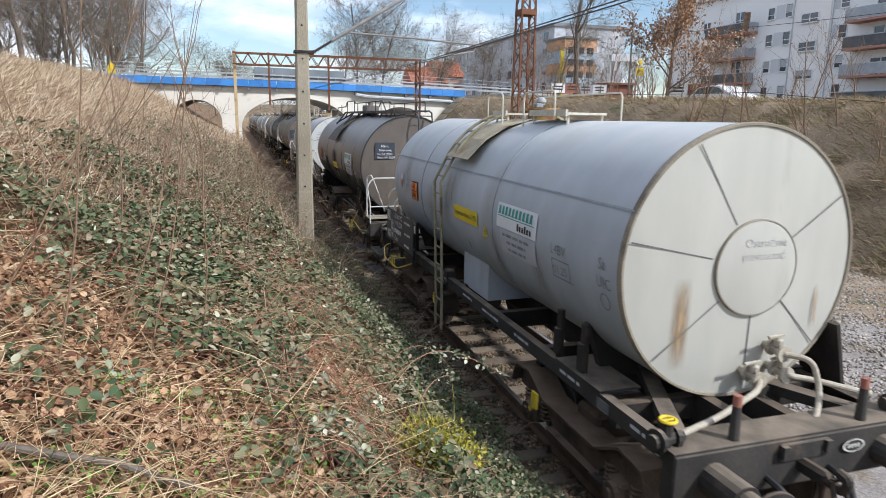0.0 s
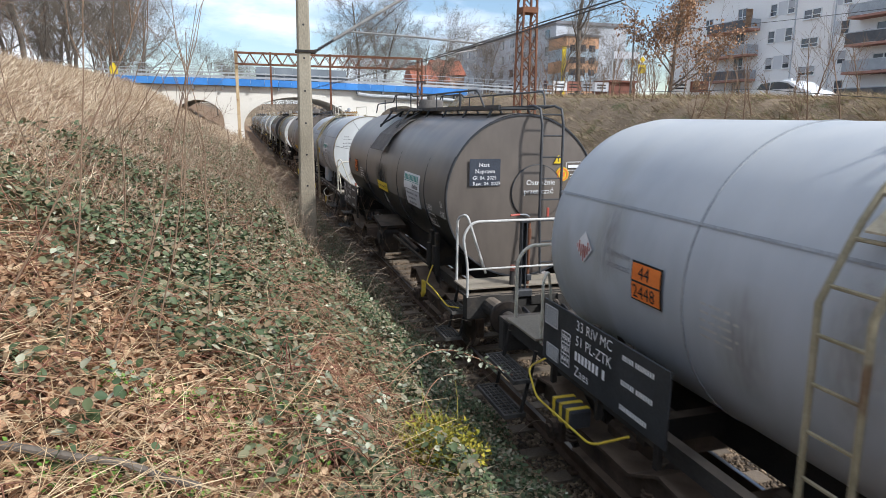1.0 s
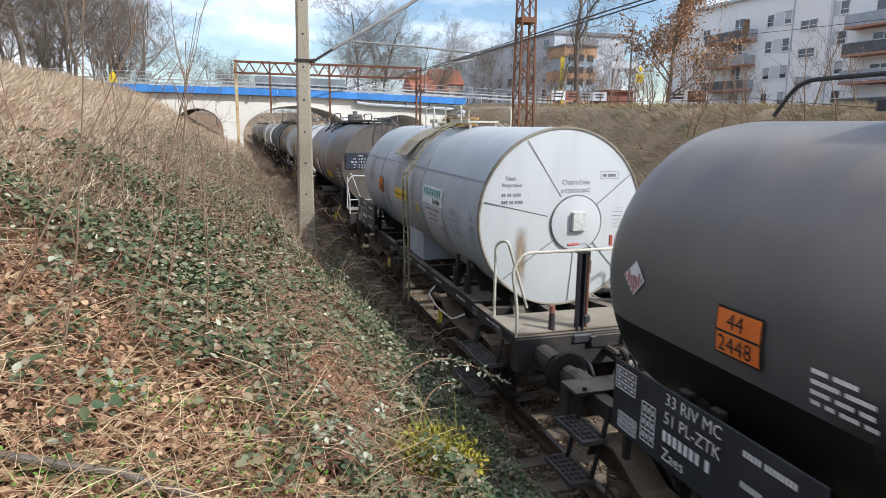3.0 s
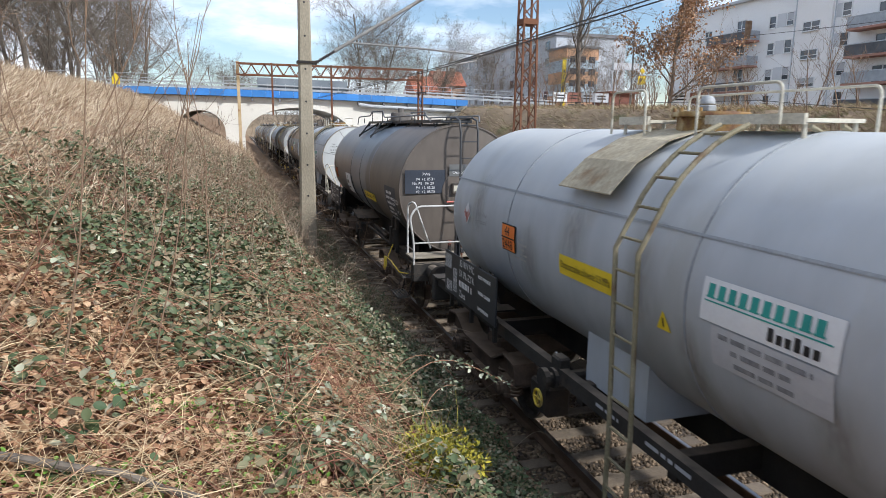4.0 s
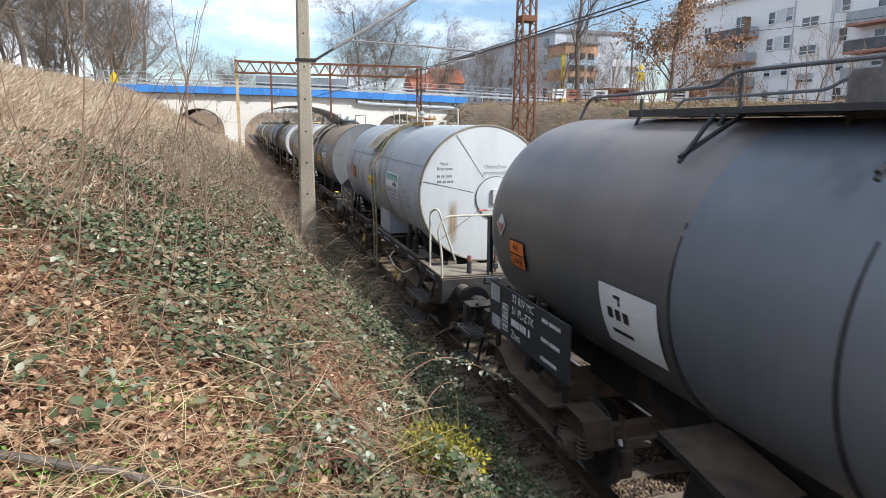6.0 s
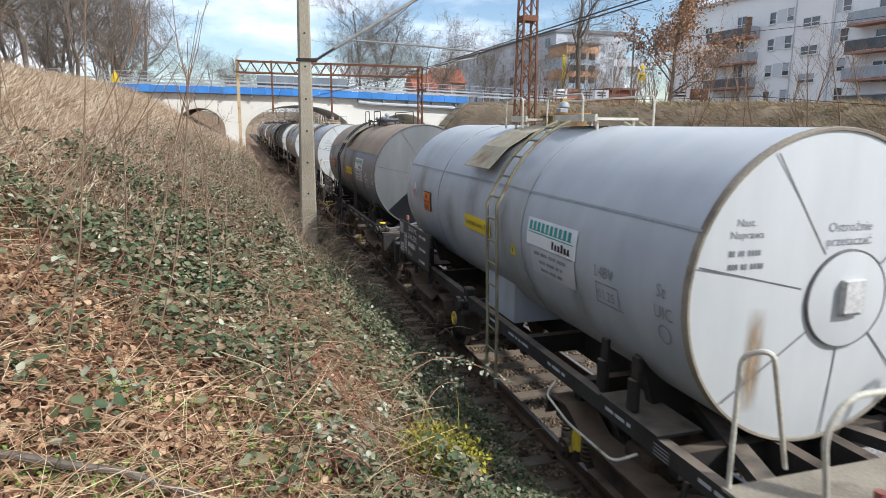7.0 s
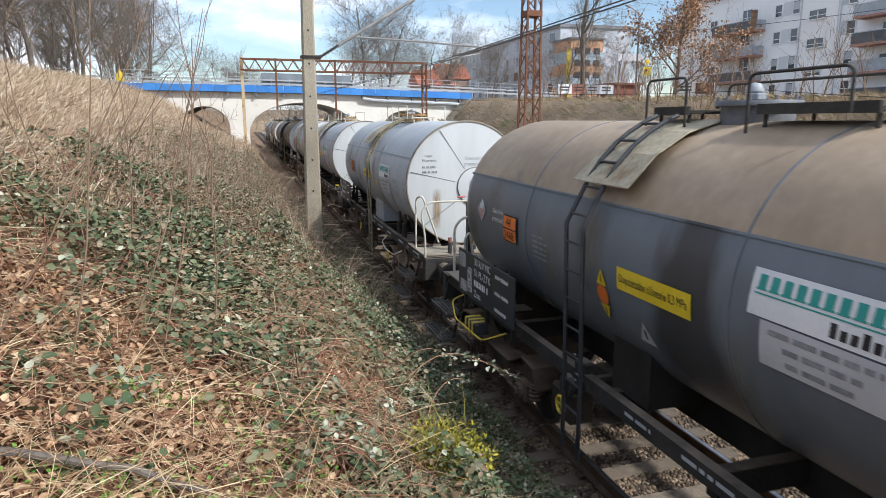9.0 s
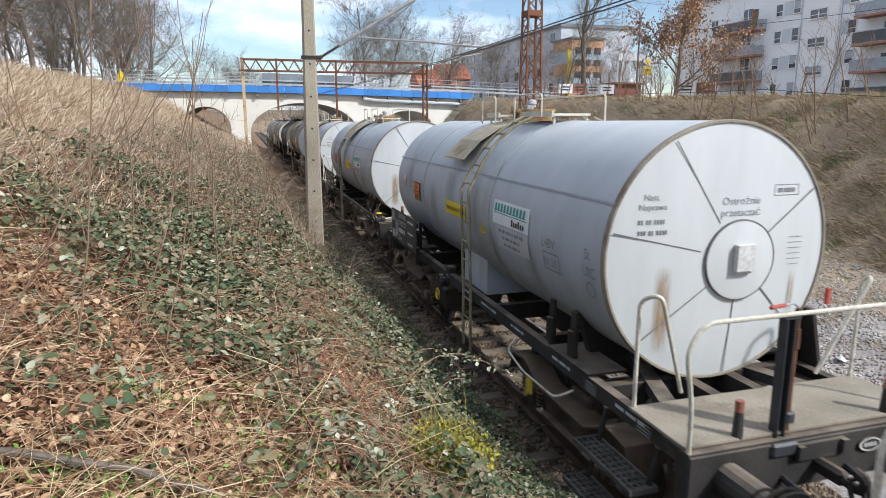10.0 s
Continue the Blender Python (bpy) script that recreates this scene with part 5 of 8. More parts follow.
        rod(bm, (-1.34, 5.12, 0.83), (-1.34, 5.12, 1.01), 0.011, 5)
        part("hand_wheel", bm, M_YHANDLE, t, "yellow hand wheel")
        bm = bmesh.new()
        box(bm, (-1.0, 5.5, 0.75), (0.3, 0.45, 0.36), None, 0.03)
        rod(bm, (-0.3, 5.2, 0.75), (-0.3, 6.1, 0.75), 0.16, 12)
        part("brake_gear", bm, M_FRAME, w)
        if platform:
            rail_loop(w, [(-1.28, 1.9, 1.18), (-1.40, 1.88, 1.06), (-1.42, 1.35, 0.98), (-1.42, 0.55, 1.0), (-1.26, 0.45, 1.1)], M_CREAM, 0.013, "brake_lever", 0.1)
        bm = bmesh.new()
        prism(bm, [(1.15, 0.95), (1.27, 0.95), (1.27, 0.80), (1.33, 0.74), (1.30, 0.70), (1.20, 0.78), (1.15, 0.78)], -1.42, -1.39, "x")
        part("yellow_hook", bm, M_YHANDLE, w, "yellow lashing hook")
    number_board(w, 6.08, 8.1, 1.42, 2.03, -1.46, rng)
    # signs on the side
    hazard_plate(w, R, plate_y, -2)
    diamond(w, side(R, 7.75, 3, 0.014), 0.15, M_PANEL, M_RED)
    yellow_sign(w, R, ys, -4, 1.0)
    if top is None:
        triangle_sign(w, side(R, 3.2, -9, 0.012), 0.09)
    triangle_sign(w, side(R, 4.0, -24, 0.012), 0.12, M_PANEL2)
    owner_panel(w, R, 2.78, -2 if top is None else 2, rng, 1.13)
    bm = bmesh.new()
    p = side(R, 1.30, -4, 0.010)
    write(bm, "L4BV", 0.15, p)
    for u0, v0, u1, v1 in ((0.02, -0.06, 0.40, -0.045), (0.02, -0.25, 0.46, -0.235), (0.02, -0.25, 0.035, -0.05), (0.385, -0.25, 0.40, -0.05)):
        bar(bm, u0, v0, u1, v1, p)
    write(bm, "01.25", 0.13, lambda u, v: p(u + 0.05, v - 0.20))
    part_flat("class_lettering", bm, text, w)
    bm = bmesh.new()
    q = side(R, 0.36, -2, 0.010)
    write(bm, "St", 0.15, q)
    write(bm, "UIC", 0.15, lambda u, v: q(u - 0.03, v - 0.17))
    for k in range(14):
        a0, a1 = k * math.pi / 7, (k + 1) * math.pi / 7
        bm.faces.new([bm.verts.new(q(0.09 + r * math.cos(a), -0.30 + r * math.sin(a))) for a, r in ((a0, 0.085), (a1, 0.085), (a1, 0.068), (a0, 0.068))])
    part_flat("standard_lettering", bm, text, w)
    bm = bmesh.new()
    p2 = side(R, 7.35, 4, 0.010)
    write(bm, "Ostrożnie", 0.085, p2)
    write(bm, "przetaczać", 0.085, lambda u, v: p2(u, v - 0.10))
    part_flat("side_lettering", bm, text, w)
    bm = bmesh.new()
    writing_bars(bm, side(R, 6.1, 0, 0.010), [0.30, 0.38, 0.36, 0.38, 0.34], 0.019, 0.040, rng)
    part_flat("small_lettering", bm, M_FADED if shell is M_GREY else M_GREYTUBE, w)
    runs = ((yl + 0.3, 0.55, -20, 0.95), (yf + 0.5, 0.7, -5, 0.7), (1.9, 0.5, -40, 0.8), (6.0, 0.6, -30, 0.9), (7.6, 0.5, -10, 0.9), (3.1, 0.4, -45, 0.9))
    for y0, ln, a0, hh in runs:
        bm = bmesh.new()
        bar(bm, 0, 0, ln, hh, side(R, y0, a0, 0.004), 2, 6)
        part_flat("dirt_run", bm, M_SIDESTREAK, w, "run of dirt down the cladding")
    if top is not None:
        bm = bmesh.new()
        for k in range(14):
            a0, a1 = radians(222 + 4.6 * k), radians(222 + 4.6 * (k + 1))
            bm.faces.new([bm.verts.new((r * math.cos(a), -0.046 + 0.030 * (r / R), TANK_Z + r * math.sin(a))) for a, r in ((a0, 0.47), (a1, 0.47), (a1, R - 0.03), (a0, R - 0.03))])
        part_flat("spill_sector", bm, M_JET, w, "lower end sheets blackened by spills")
        triangle_sign(w, side(R, 4.60, -7, 0.012), 0.085)
        bm = bmesh.new()
        q = side(R, 4.60, -14.5, 0.012)
        bm.faces.new([bm.verts.new(q(0.095 * math.cos(k * math.pi / 12), 0.095 * math.sin(k * math.pi / 12))) for k in range(24)])
        part_flat("round_sign", bm, M_ORANGE, w, "round orange warning sign")
        q2 = side(R, 4.60, -22, 0.012)
        triangle_sign(w, lambda u, v: q2(u, -v), 0.085)
    # steps at the corners
    if not platform:
        for s in (-1, 1):
            step(w, s * 1.40, y_rear - 1.30, (0.90, 0.50), length=0.9)
        if detail:
            rail_loop(w, [(-1.22, L - 0.15, 1.22), (-1.46, L - 0.20, 1.16), (-1.52, L - 0.55, 0.98), (-1.52, L - 1.65, 1.0), (-1.24, L - 1.80, 1.12)], M_YHANDLE, 0.011, "brake_lever", 0.1, "yellow brake lever")
            bm = bmesh.new()
            box(bm, (-1.34, L - 0.95, 0.98), (0.22, 0.42, 0.18), None, 0.015)
            sb = part("stop_box", bm, M_BLACKTUBE, w, "black stop box with yellow stripes")
            for k in range(3):
                bm = bmesh.new()
                box(bm, (-1.34, L - 1.09 + 0.14 * k, 0.98), (0.228, 0.055, 0.188))
                part("stripe", bm, M_YHANDLE, sb)
    if platform:
        end_platform(w, -0.50, y_front + 0.64, 1.24, 1.33, M_CREAM)
        for s in (-1, 1):
            step(w, s * 1.40, y_front + 1.35, (0.86, 0.50), length=0.95)
        for x in (-0.72, 0.80):
            lamp_iron(w, x, y_front + 0.68, 1.33, 0.22)
    else:
        bare_end_valves(w, y_front + 0.65, M_PIPE if shell is M_GREY else M_DPIPE)
    return w, ws


def frameless_wagon(name, label, L, y_front, y_rear, R, shells, end, seed, stripes, variant):
    """A dark tank wagon on two saddles with a roof walk along its length and an end ladder."""
    w = thing(name, label, "tank wagon", "wagons of the train")
    rng = random.Random(seed)
    for m, ya, yb in shells:
        bm = bmesh.new()
        prof = [(R, ya), (R - 0.002, (ya + yb) / 2), (R, yb)]
        if yb >= L - 0.01:
            prof = [(R, ya), (R, L - 0.45), (R - 0.03, L - 0.22), (R - 0.10, L - 0.08), (R - 0.26, L)]
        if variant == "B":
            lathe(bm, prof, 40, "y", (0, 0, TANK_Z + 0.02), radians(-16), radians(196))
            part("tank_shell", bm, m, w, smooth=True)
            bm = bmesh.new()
            # below 16 degrees under the middle the shell is near black
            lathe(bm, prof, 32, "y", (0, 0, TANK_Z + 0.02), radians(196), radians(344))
            part("lower_shell", bm, M_JET, w, "near-black lower part of the shell", smooth=True)
        else:
            lathe(bm, prof, 72, "y", (0, 0, TANK_Z + 0.02))
            part("tank_shell", bm, m, w, smooth=True)
    bm = bmesh.new()
    lathe(bm, [(R - 0.26, L), (0.7, L + 0.08), (0.0, L + 0.12)], 48, "y", (0, 0, TANK_Z + 0.02))
    part("rear_end", bm, shells[-1][0], w, smooth=True)
    e = disc_front(w, R, end, M_DSEAM if variant == "B" else M_BROWN, rust=False, plate=False, text="", centre_r=0.44, cx=0.22 if variant == "B" else 0.02, cz=0.08 if variant == "B" else -0.04, seams=())
    for y in stripes:
        bm = bmesh.new()
        arc_strip(bm, R, -88, 268, y, y + 0.03, 60, 0.008)
        part("cladding_strap", bm, M_DSEAM, w)
    # lettering on the end
    bm = bmesh.new()
    if variant == "B":
        bar(bm, -0.93, 0.20, -0.42, 0.62, front(0, TANK_Z, -0.048))
    else:
        bar(bm, -1.20, -0.06, -0.36, 0.41, front(0, TANK_Z, -0.048))
    pn = part_flat("repair_panel", bm, M_NAVY, e, "dark painted panel with white lettering")
    bm = bmesh.new()
    if variant == "B":
        write(bm, "Nast.", 0.09, front(-0.78, TANK_Z + 0.50, -0.055))
        write(bm, "Naprawa", 0.09, front(-0.84, TANK_Z + 0.40, -0.055))
        write(bm, "Gł. 04. 2025", 0.08, front(-0.88, TANK_Z + 0.30, -0.055))
        write(bm, "Rew. 04. 2029", 0.08, front(-0.88, TANK_Z + 0.21, -0.055))
        write(bm, "Ostrożnie", 0.12, front(0.02, TANK_Z + 0.20, -0.070))
        write(bm, "przetaczać", 0.12, front(-0.02, TANK_Z + 0.06, -0.070))
        for k in range(7):
            bar(bm, 0.80, 0.35 - 0.05 * k, 1.0, 0.36 - 0.05 * k, front(0, TANK_Z, -0.045))
        for q in ((0.72, 0.42, 1.0, 0.43), (0.72, 0.55, 1.0, 0.56), (0.72, 0.42, 0.73, 0.56), (0.99, 0.42, 1.0, 0.56), (0.76, 0.46, 0.95, 0.51)):
            bar(bm, q[0], q[1], q[2], q[3], front(0, TANK_Z, -0.045))
    else:
        write(bm, "PW8", 0.08, front(-0.84, TANK_Z + 0.30, -0.055))
        for k, s in enumerate(("P4  13. 05.21", "Na: P5   04. 29", "P4  12. 05.25", "P2  12. 05.23")):
            write(bm, s, 0.074, front(-1.05 + (0.08 if k != 1 else 0), TANK_Z + 0.205 - 0.085 * k, -0.055))
        write(bm, "Ostrożnie przetaczać", 0.09, front(-0.22, TANK_Z + 0.33, -0.078))
        for k in range(5):
            bar(bm, 0.66, 0.25 - 0.045 * k, 0.80, 0.27 - 0.045 * k, front(0, TANK_Z, -0.050))
    part_flat("end_lettering", bm, M_WHITETEXT, e)
    if variant == "B":
        triangle_sign(e, front(0.58, TANK_Z + 0.60, -0.05), 0.08)
        bm = bmesh.new()
        lathe(bm, [(0.0, -0.055), (0.115, -0.05), (0.115, -0.03)], 24, "y", (0.66, 0, TANK_Z + 0.36))
        rs = part("round_sign", bm, M_YELLOW, e, "round yellow and orange warning sign")
        bm = bmesh.new()
        lathe(bm, [(0.075, -0.060), (0.10, -0.059)], 24, "y", (0.66, 0, TANK_Z + 0.36))
        bar(bm, -0.04, -0.04, 0.04, 0.04, front(0.66, TANK_Z + 0.36, -0.060))
        part_flat("orange_ring", bm, M_ORANGE, rs)
    else:
        bm = bmesh.new()
        bar(bm, -0.28, 0.28, 0.66, 0.52, front(0, TANK_Z, -0.066))
        bar(bm, 0.60, -0.13, 0.86, 0.37, front(0, TANK_Z, -0.044))
        part_flat("grey_panel", bm, M_GREYEND, e, "pale grey painted lettering panel")
        bm = bmesh.new()
        bar(bm, 0.22, -0.30, 0.46, 0.14, front(0, TANK_Z, -0.085))
        bs = part_flat("blue_sign", bm, M_BLUESIGN, e, "blue sign with yellow warning marks")
        triangle_sign(bs, front(0.34, TANK_Z + 0.03, -0.09), 0.10)
        bm = bmesh.new()
        lathe(bm, [(0.0, -0.089), (0.095, -0.088)], 20, "y", (0.34, 0, TANK_Z - 0.18))
        part_flat("orange_disc", bm, M_ORANGE, bs)
        triangle_sign(e, front(0.35, TANK_Z + 0.22, -0.08), 0.08)
        bm = bmesh.new()
        box(bm, (-0.14, -0.10, TANK_Z + 0.04), (0.18, 0.06, 0.22), None, 0.01)
        part("plate_holder", bm, M_BROWN, e)
        bm = bmesh.new()
        bar(bm, -0.20, -0.02, -0.08, 0.10, front(0, TANK_Z, -0.135))
        part_flat("plate", bm, M_CREAM, e)
    # end ladder, curved over the crown
    def lad(x):
        return [(x, -0.40, 1.36), (x, -0.30, TANK_Z - 0.2), (x, -0.28, TANK_Z + R - 0.15), (x, -0.20, TANK_Z + R + 0.08), (x, 0.05, TANK_Z + R + 0.14), (x, 0.4, TANK_Z + R + 0.12)]
    lx = 0.16 if variant == "B" else -0.12
    ladder(w, lad(lx), lad(lx + 0.36), M_BLACKTUBE, 0.33)
    # roof walk with railing
    zt = TANK_Z + R + (0.10 if variant == "B" else 0.06)
    low, high = (0.28, 0.36) if variant == "B" else (0.13, 0.30)
    bm = bmesh.new()
    box(bm, (-0.05, L * 0.42, zt), (0.62, L * 0.80, 0.03))
    for x in (-0.36, 0.26):
        box(bm, (x, L * 0.42, zt + 0.01), (0.04, L * 0.80, 0.07))
    rw = part("roof_walk", bm, M_BLACKTUBE, w, "black roof walk along the tank")
    for k in range(7):
        y = 0.5 + k * L * 0.125
        for x, d in ((-0.36, -0.1), (0.26, 0.1)):
            bm = bmesh.new()
            rod(bm, (x, y, zt), (x + d, y, zt - 0.20), 0.02, 6)
            part("strut", bm, M_BLACKTUBE, rw)
    yc = 5.5
    for x in (-0.62, 0.55):
        rail_loop(w, [(x * 0.9, 0.35, zt), (x, 0.5, zt + low), (x, yc - 0.9, zt + low), (x, yc - 0.75, zt + high), (x, yc + 0.8, zt + high), (x, yc + 1.0, zt + 0.2), (x, L * 0.86, zt + 0.18), (x, L * 0.88, zt - 0.05)], M_BLACKTUBE if variant == "B" else M_DPIPE, 0.016, "roof_rail", 0.15)
        for y in (1.4, 2.8, 4.2, yc - 0.7, yc + 0.7, yc + 2.0):
            bm = bmesh.new()
            rod(bm, (x, y, zt - 0.02), (x, y, zt + (high if abs(y - yc) < 0.8 else low)), 0.014, 6)
            part("rail_post", bm, M_BLACKTUBE, w)
    for yy in (yc - 0.8, yc + 0.9):
        for a, b in (((-0.66, yy, zt), (-0.98, yy, zt - 0.40)), ((-0.40, yy, zt - 0.02), (-0.98, yy, zt - 0.36))):
            bm = bmesh.new()
            rod(bm, a, b, 0.022, 6)
            part("platform_strut", bm, M_BLACKTUBE, w)
    bm = bmesh.new()
    box(bm, (-0.45, yc, zt), (0.5, 1.8, 0.03))
    part("dome_platform", bm, M_BLACKTUBE, w)
    bm = bmesh.new()
    lathe(bm, [(0.0, 0.34), (0.26, 0.34), (0.28, 0.30), (0.28, -0.1)], 24, "z", (0.05, yc, TANK_Z + R))
    rod(bm, (0.05, yc, TANK_Z + R + 0.34), (0.05, yc, TANK_Z + R + 0.46), 0.09, 10)
    part("dome", bm, M_DFLAP, w, "dark filling dome", smooth=True)
    if variant == "B":
        bm = bmesh.new()
        ring = []
        for r, a in ((R + 0.02, 80), (R + 0.05, 58), (R + 0.09, 38), (R + 0.14, 21)):
            wd = 0.58 + 0.16 * (80 - a) / 59
            ring.append([bm.verts.new((-r * math.cos(radians(a)), yc - 0.36 + d * wd, TANK_Z + r * math.sin(radians(a)) + dz)) for d, dz in ((-1, 0), (1, 0), (1, 0.012), (-1, 0.012))])
        for p, q in zip(ring, ring[1:]):
            for k in range(4):
                bm.faces.new((p[k], p[(k + 1) % 4], q[(k + 1) % 4], q[k]))
        bm.faces.new(ring[-1])
        part("spill_plate", bm, M_DFLAP, w, "bent dark metal spill plate below the dome")
    for y0, ln, a0, hh in ((5.5, 1.3, -22, 0.75), (3.0, 0.9, -30, 0.6), (7.4, 1.2, -28, 0.6)) if variant == "B" else ():
        bm = bmesh.new()
        bar(bm, 0, 0, ln, hh, side(R, y0, a0, 0.004), 2, 6)
        part_flat("spill_stain", bm, M_GRIME, w, "black spill stain")
    # belly sump, saddles, end frames
    for y in (1.25, L - 1.25):
        saddle(w, y, R, x=1.15)
        bogie(w, y)
        for s in (-1, 1):
            for d in (-0.22, 0.12):
                bm = bmesh.new()
                box(bm, (s * 1.12, y + d, 1.45), (0.07, 0.12, 0.75), None, 0.01)
                rod(bm, (s * 1.15, y + d, 1.2), (s * 1.15, y + d, 1.6), 0.06, 10)
                part("tie_post", bm, M_FRAME, w)
        bm = bmesh.new()
        ya = y_front + 0.65 if y < L / 2 else y_rear - 0.65
        ym = (y + ya) / 2 + (0.3 if y > ya else -0.3)
        box(bm, (0, ym, 1.08), (0.7, abs(ya - y) + 0.45, 0.30))
        for s in (-1, 1):
            box(bm, (s * 1.0, ym, 1.12), (0.14, abs(ya - y) + 0.40, 0.16))
        part("end_frame", bm, M_FRAME, w)
    head_stock(w, y_front + 0.65, 1, 1.26, 1.22)
    head_stock(w, y_rear - 0.65, -1, 1.26, 1.22)
    bm = bmesh.new()
    box(bm, (-0.98, L * 0.56, 0.98), (0.42, 0.62, 0.55), Matrix.Rotation(0.25, 4, "X"), 0.05)
    box(bm, (-0.95, L * 0.56 + 0.1, 1.32), (0.6, 0.9, 0.06), Matrix.Rotation(0.15, 4, "X"))
    rod(bm, (-1.25, L * 0.56 - 0.05, 0.98), (-0.9, L * 0.56 - 0.05, 0.98), 0.16, 14)
    part("outlet_box", bm, M_FRAME, w, "black outlet box below the belly")
    bm = bmesh.new()
    rod(bm, (-0.8, L * 0.36, 1.0), (-0.8, L * 0.52, 1.08), 0.05, 8)
    rod(bm, (-1.0, 1.8, 1.06), (-1.0, L * 0.50, 1.10), 0.03, 8)
    box(bm, (-0.45, L * 0.5, 1.15), (0.10, L * 0.7, 0.40))
    box(bm, (0.45, L * 0.5, 1.05), (0.10, L * 0.7, 0.20))
    part("belly_pipe", bm, M_FRAME, w)
    ws = wheelsets(w, (0.35, 2.15, L - 2.15, L - 0.35))
    end_platform(w, -0.34, y_front + 0.62, 1.26, 1.32, M_PALETUBE)
    for s in (-1, 1):
        step(w, s * 1.30, y_front + 1.0, (0.95, 0.55), length=0.6)
        step(w, s * 1.30, y_rear - 1.1, (0.95, 0.55))
    for x in (-0.5, 0.8):
        lamp_iron(w, x, y_front + 0.68, 1.32, 0.22)
    rail_loop(w, [(-1.22, 0.95, 1.28), (-1.38, 0.80, 1.02), (-1.42, 0.30, 1.06), (-1.44, -0.60, 1.0), (-1.30, -0.72, 1.0)], M_YHANDLE, 0.011, "brake_lever", 0.1, "yellow brake lever")
    bm = bmesh.new()
    prism(bm, [(0.75, 1.05), (0.88, 1.05), (0.88, 0.86), (0.94, 0.80), (0.90, 0.74), (0.78, 0.84), (0.75, 0.84)], -1.44, -1.40, "x")
    part("yellow_hook", bm, M_YHANDLE, w, "yellow lashing hook")
    number_board(w, 7.1, 9.1, 1.40, 1.98, -1.48, rng)
    hazard_plate(w, R, 8.2 if variant == "B" else 8.93, -2 if variant == "B" else -9)
    diamond(w, side(R, L - 0.62, 3, 0.014), 0.14, M_PANEL, M_RED)
    if variant == "B":
        yellow_sign(w, R, 5.28, -12, 1.0)
        owner_panel(w, R, 2.66, -3, rng, 1.13)
        triangle_sign(w, side(R, 4.75, -24, 0.012), 0.14, M_PANEL2)
    else:
        yellow_sign(w, R, 4.15, -20, 1.4)
        bm = bmesh.new()
        bar(bm, 0, -0.26, 0.85, 0.32, side(R, 6.95, -18, 0.010), 1, 6)
        o = part_flat("owner_panel", bm, M_PANEL, w, "white panel with a dark painted mark")
        bm = bmesh.new()
        q = side(R, 6.95, -18, 0.014)
        for k, (u0, v0, u1, v1) in enumerate(((0.24, 0.22, 0.34, 0.25), (0.30, 0.16, 0.33, 0.24), (0.12, 0.02, 0.20, 0.12), (0.24, 0.02, 0.32, 0.12), (0.36, 0.02, 0.44, 0.12), (0.14, -0.12, 0.46, -0.08))):
            bar(bm, u0, v0, u1, v1, q)
        part_flat("owner_mark", bm, M_BLACK, o)
    bm = bmesh.new()
    if variant == "B":
        p = side(R, 1.12, -13, 0.010)
        write(bm, "L4BV", 0.15, p)
        write(bm, "04.25", 0.13, lambda u, v: p(u + 0.05, v - 0.22))
        for u0, v0, u1, v1 in ((0.02, -0.06, 0.44, -0.045), (0.02, -0.26, 0.5, -0.245), (0.02, -0.26, 0.035, -0.05), (0.425, -0.26, 0.44, -0.05)):
            bar(bm, u0, v0, u1, v1, p)
        part_flat("class_lettering", bm, M_WHITETEXT, w)
        bm = bmesh.new()
        q = side(R, 0.30, -7, 0.010)
        write(bm, "St", 0.15, q)
        write(bm, "UIC", 0.15, lambda u, v: q(u - 0.03, v - 0.17))
        writing_bars(bm, side(R, L - 2.35, -2, 0.010), [0.34, 0.42, 0.40, 0.42], 0.028, 0.034, rng)
    else:
        pb = bmesh.new()
        bar(pb, -0.10, -0.76, 0.94, 0.10, side(R, 1.30, -4, 0.008), 2, 10)
        part_flat("lettering_panel", pb, M_NAVY, w, "dark painted panel under white lettering")
        letter_bars(bm, side(R, 1.30, -4, 0.012), [(0.10, (5, 5)), (0.0, (8, 1, 7)), (0.06, (9, 6)), (0.12, (10,)), (0.0, (8, 6)), (0.03, (3, 4, 5))], 0.062, 0.115, rng)
        part_flat("owner_lettering", bm, M_WHITETEXT, w)
        bm = bmesh.new()
        p = side(R, 0.52, -14, 0.010)
        write(bm, "02.22", 0.15, p)
        write(bm, "L4CH", 0.13, lambda u, v: p(u, v - 0.22))
    part_flat("side_lettering", bm, M_WHITETEXT, w)
    return w, ws


# ---- the train ----
TRAIN = []   # wagon, its wheelsets, where its tank's front stands at the start


def put(made, y):
    TRAIN.append((made[0], made[1], y))


put(sill_wagon("tank_wagon", "pale grey tank wagon with cream end and bare pipe-fitted head", 8.65, -1.45, 10.4, False, M_GREY, M_OLDWHITE, seed=1, rust=True, dome_r=0.26), 4.65)
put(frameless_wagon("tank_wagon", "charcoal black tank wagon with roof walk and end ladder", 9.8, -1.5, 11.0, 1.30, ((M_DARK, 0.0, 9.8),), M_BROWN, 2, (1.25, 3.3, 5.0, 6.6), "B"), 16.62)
put(sill_wagon("tank_wagon", "pale grey tank wagon with white end and cream-railed platform", 8.65, -1.9, 10.15, True, M_GREY, M_WHITE, seed=3, plate_y=6.42), 29.55)
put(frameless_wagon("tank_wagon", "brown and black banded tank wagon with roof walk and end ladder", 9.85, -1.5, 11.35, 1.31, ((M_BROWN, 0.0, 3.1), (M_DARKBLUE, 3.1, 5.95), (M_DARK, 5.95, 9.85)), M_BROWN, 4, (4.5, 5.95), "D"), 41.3)
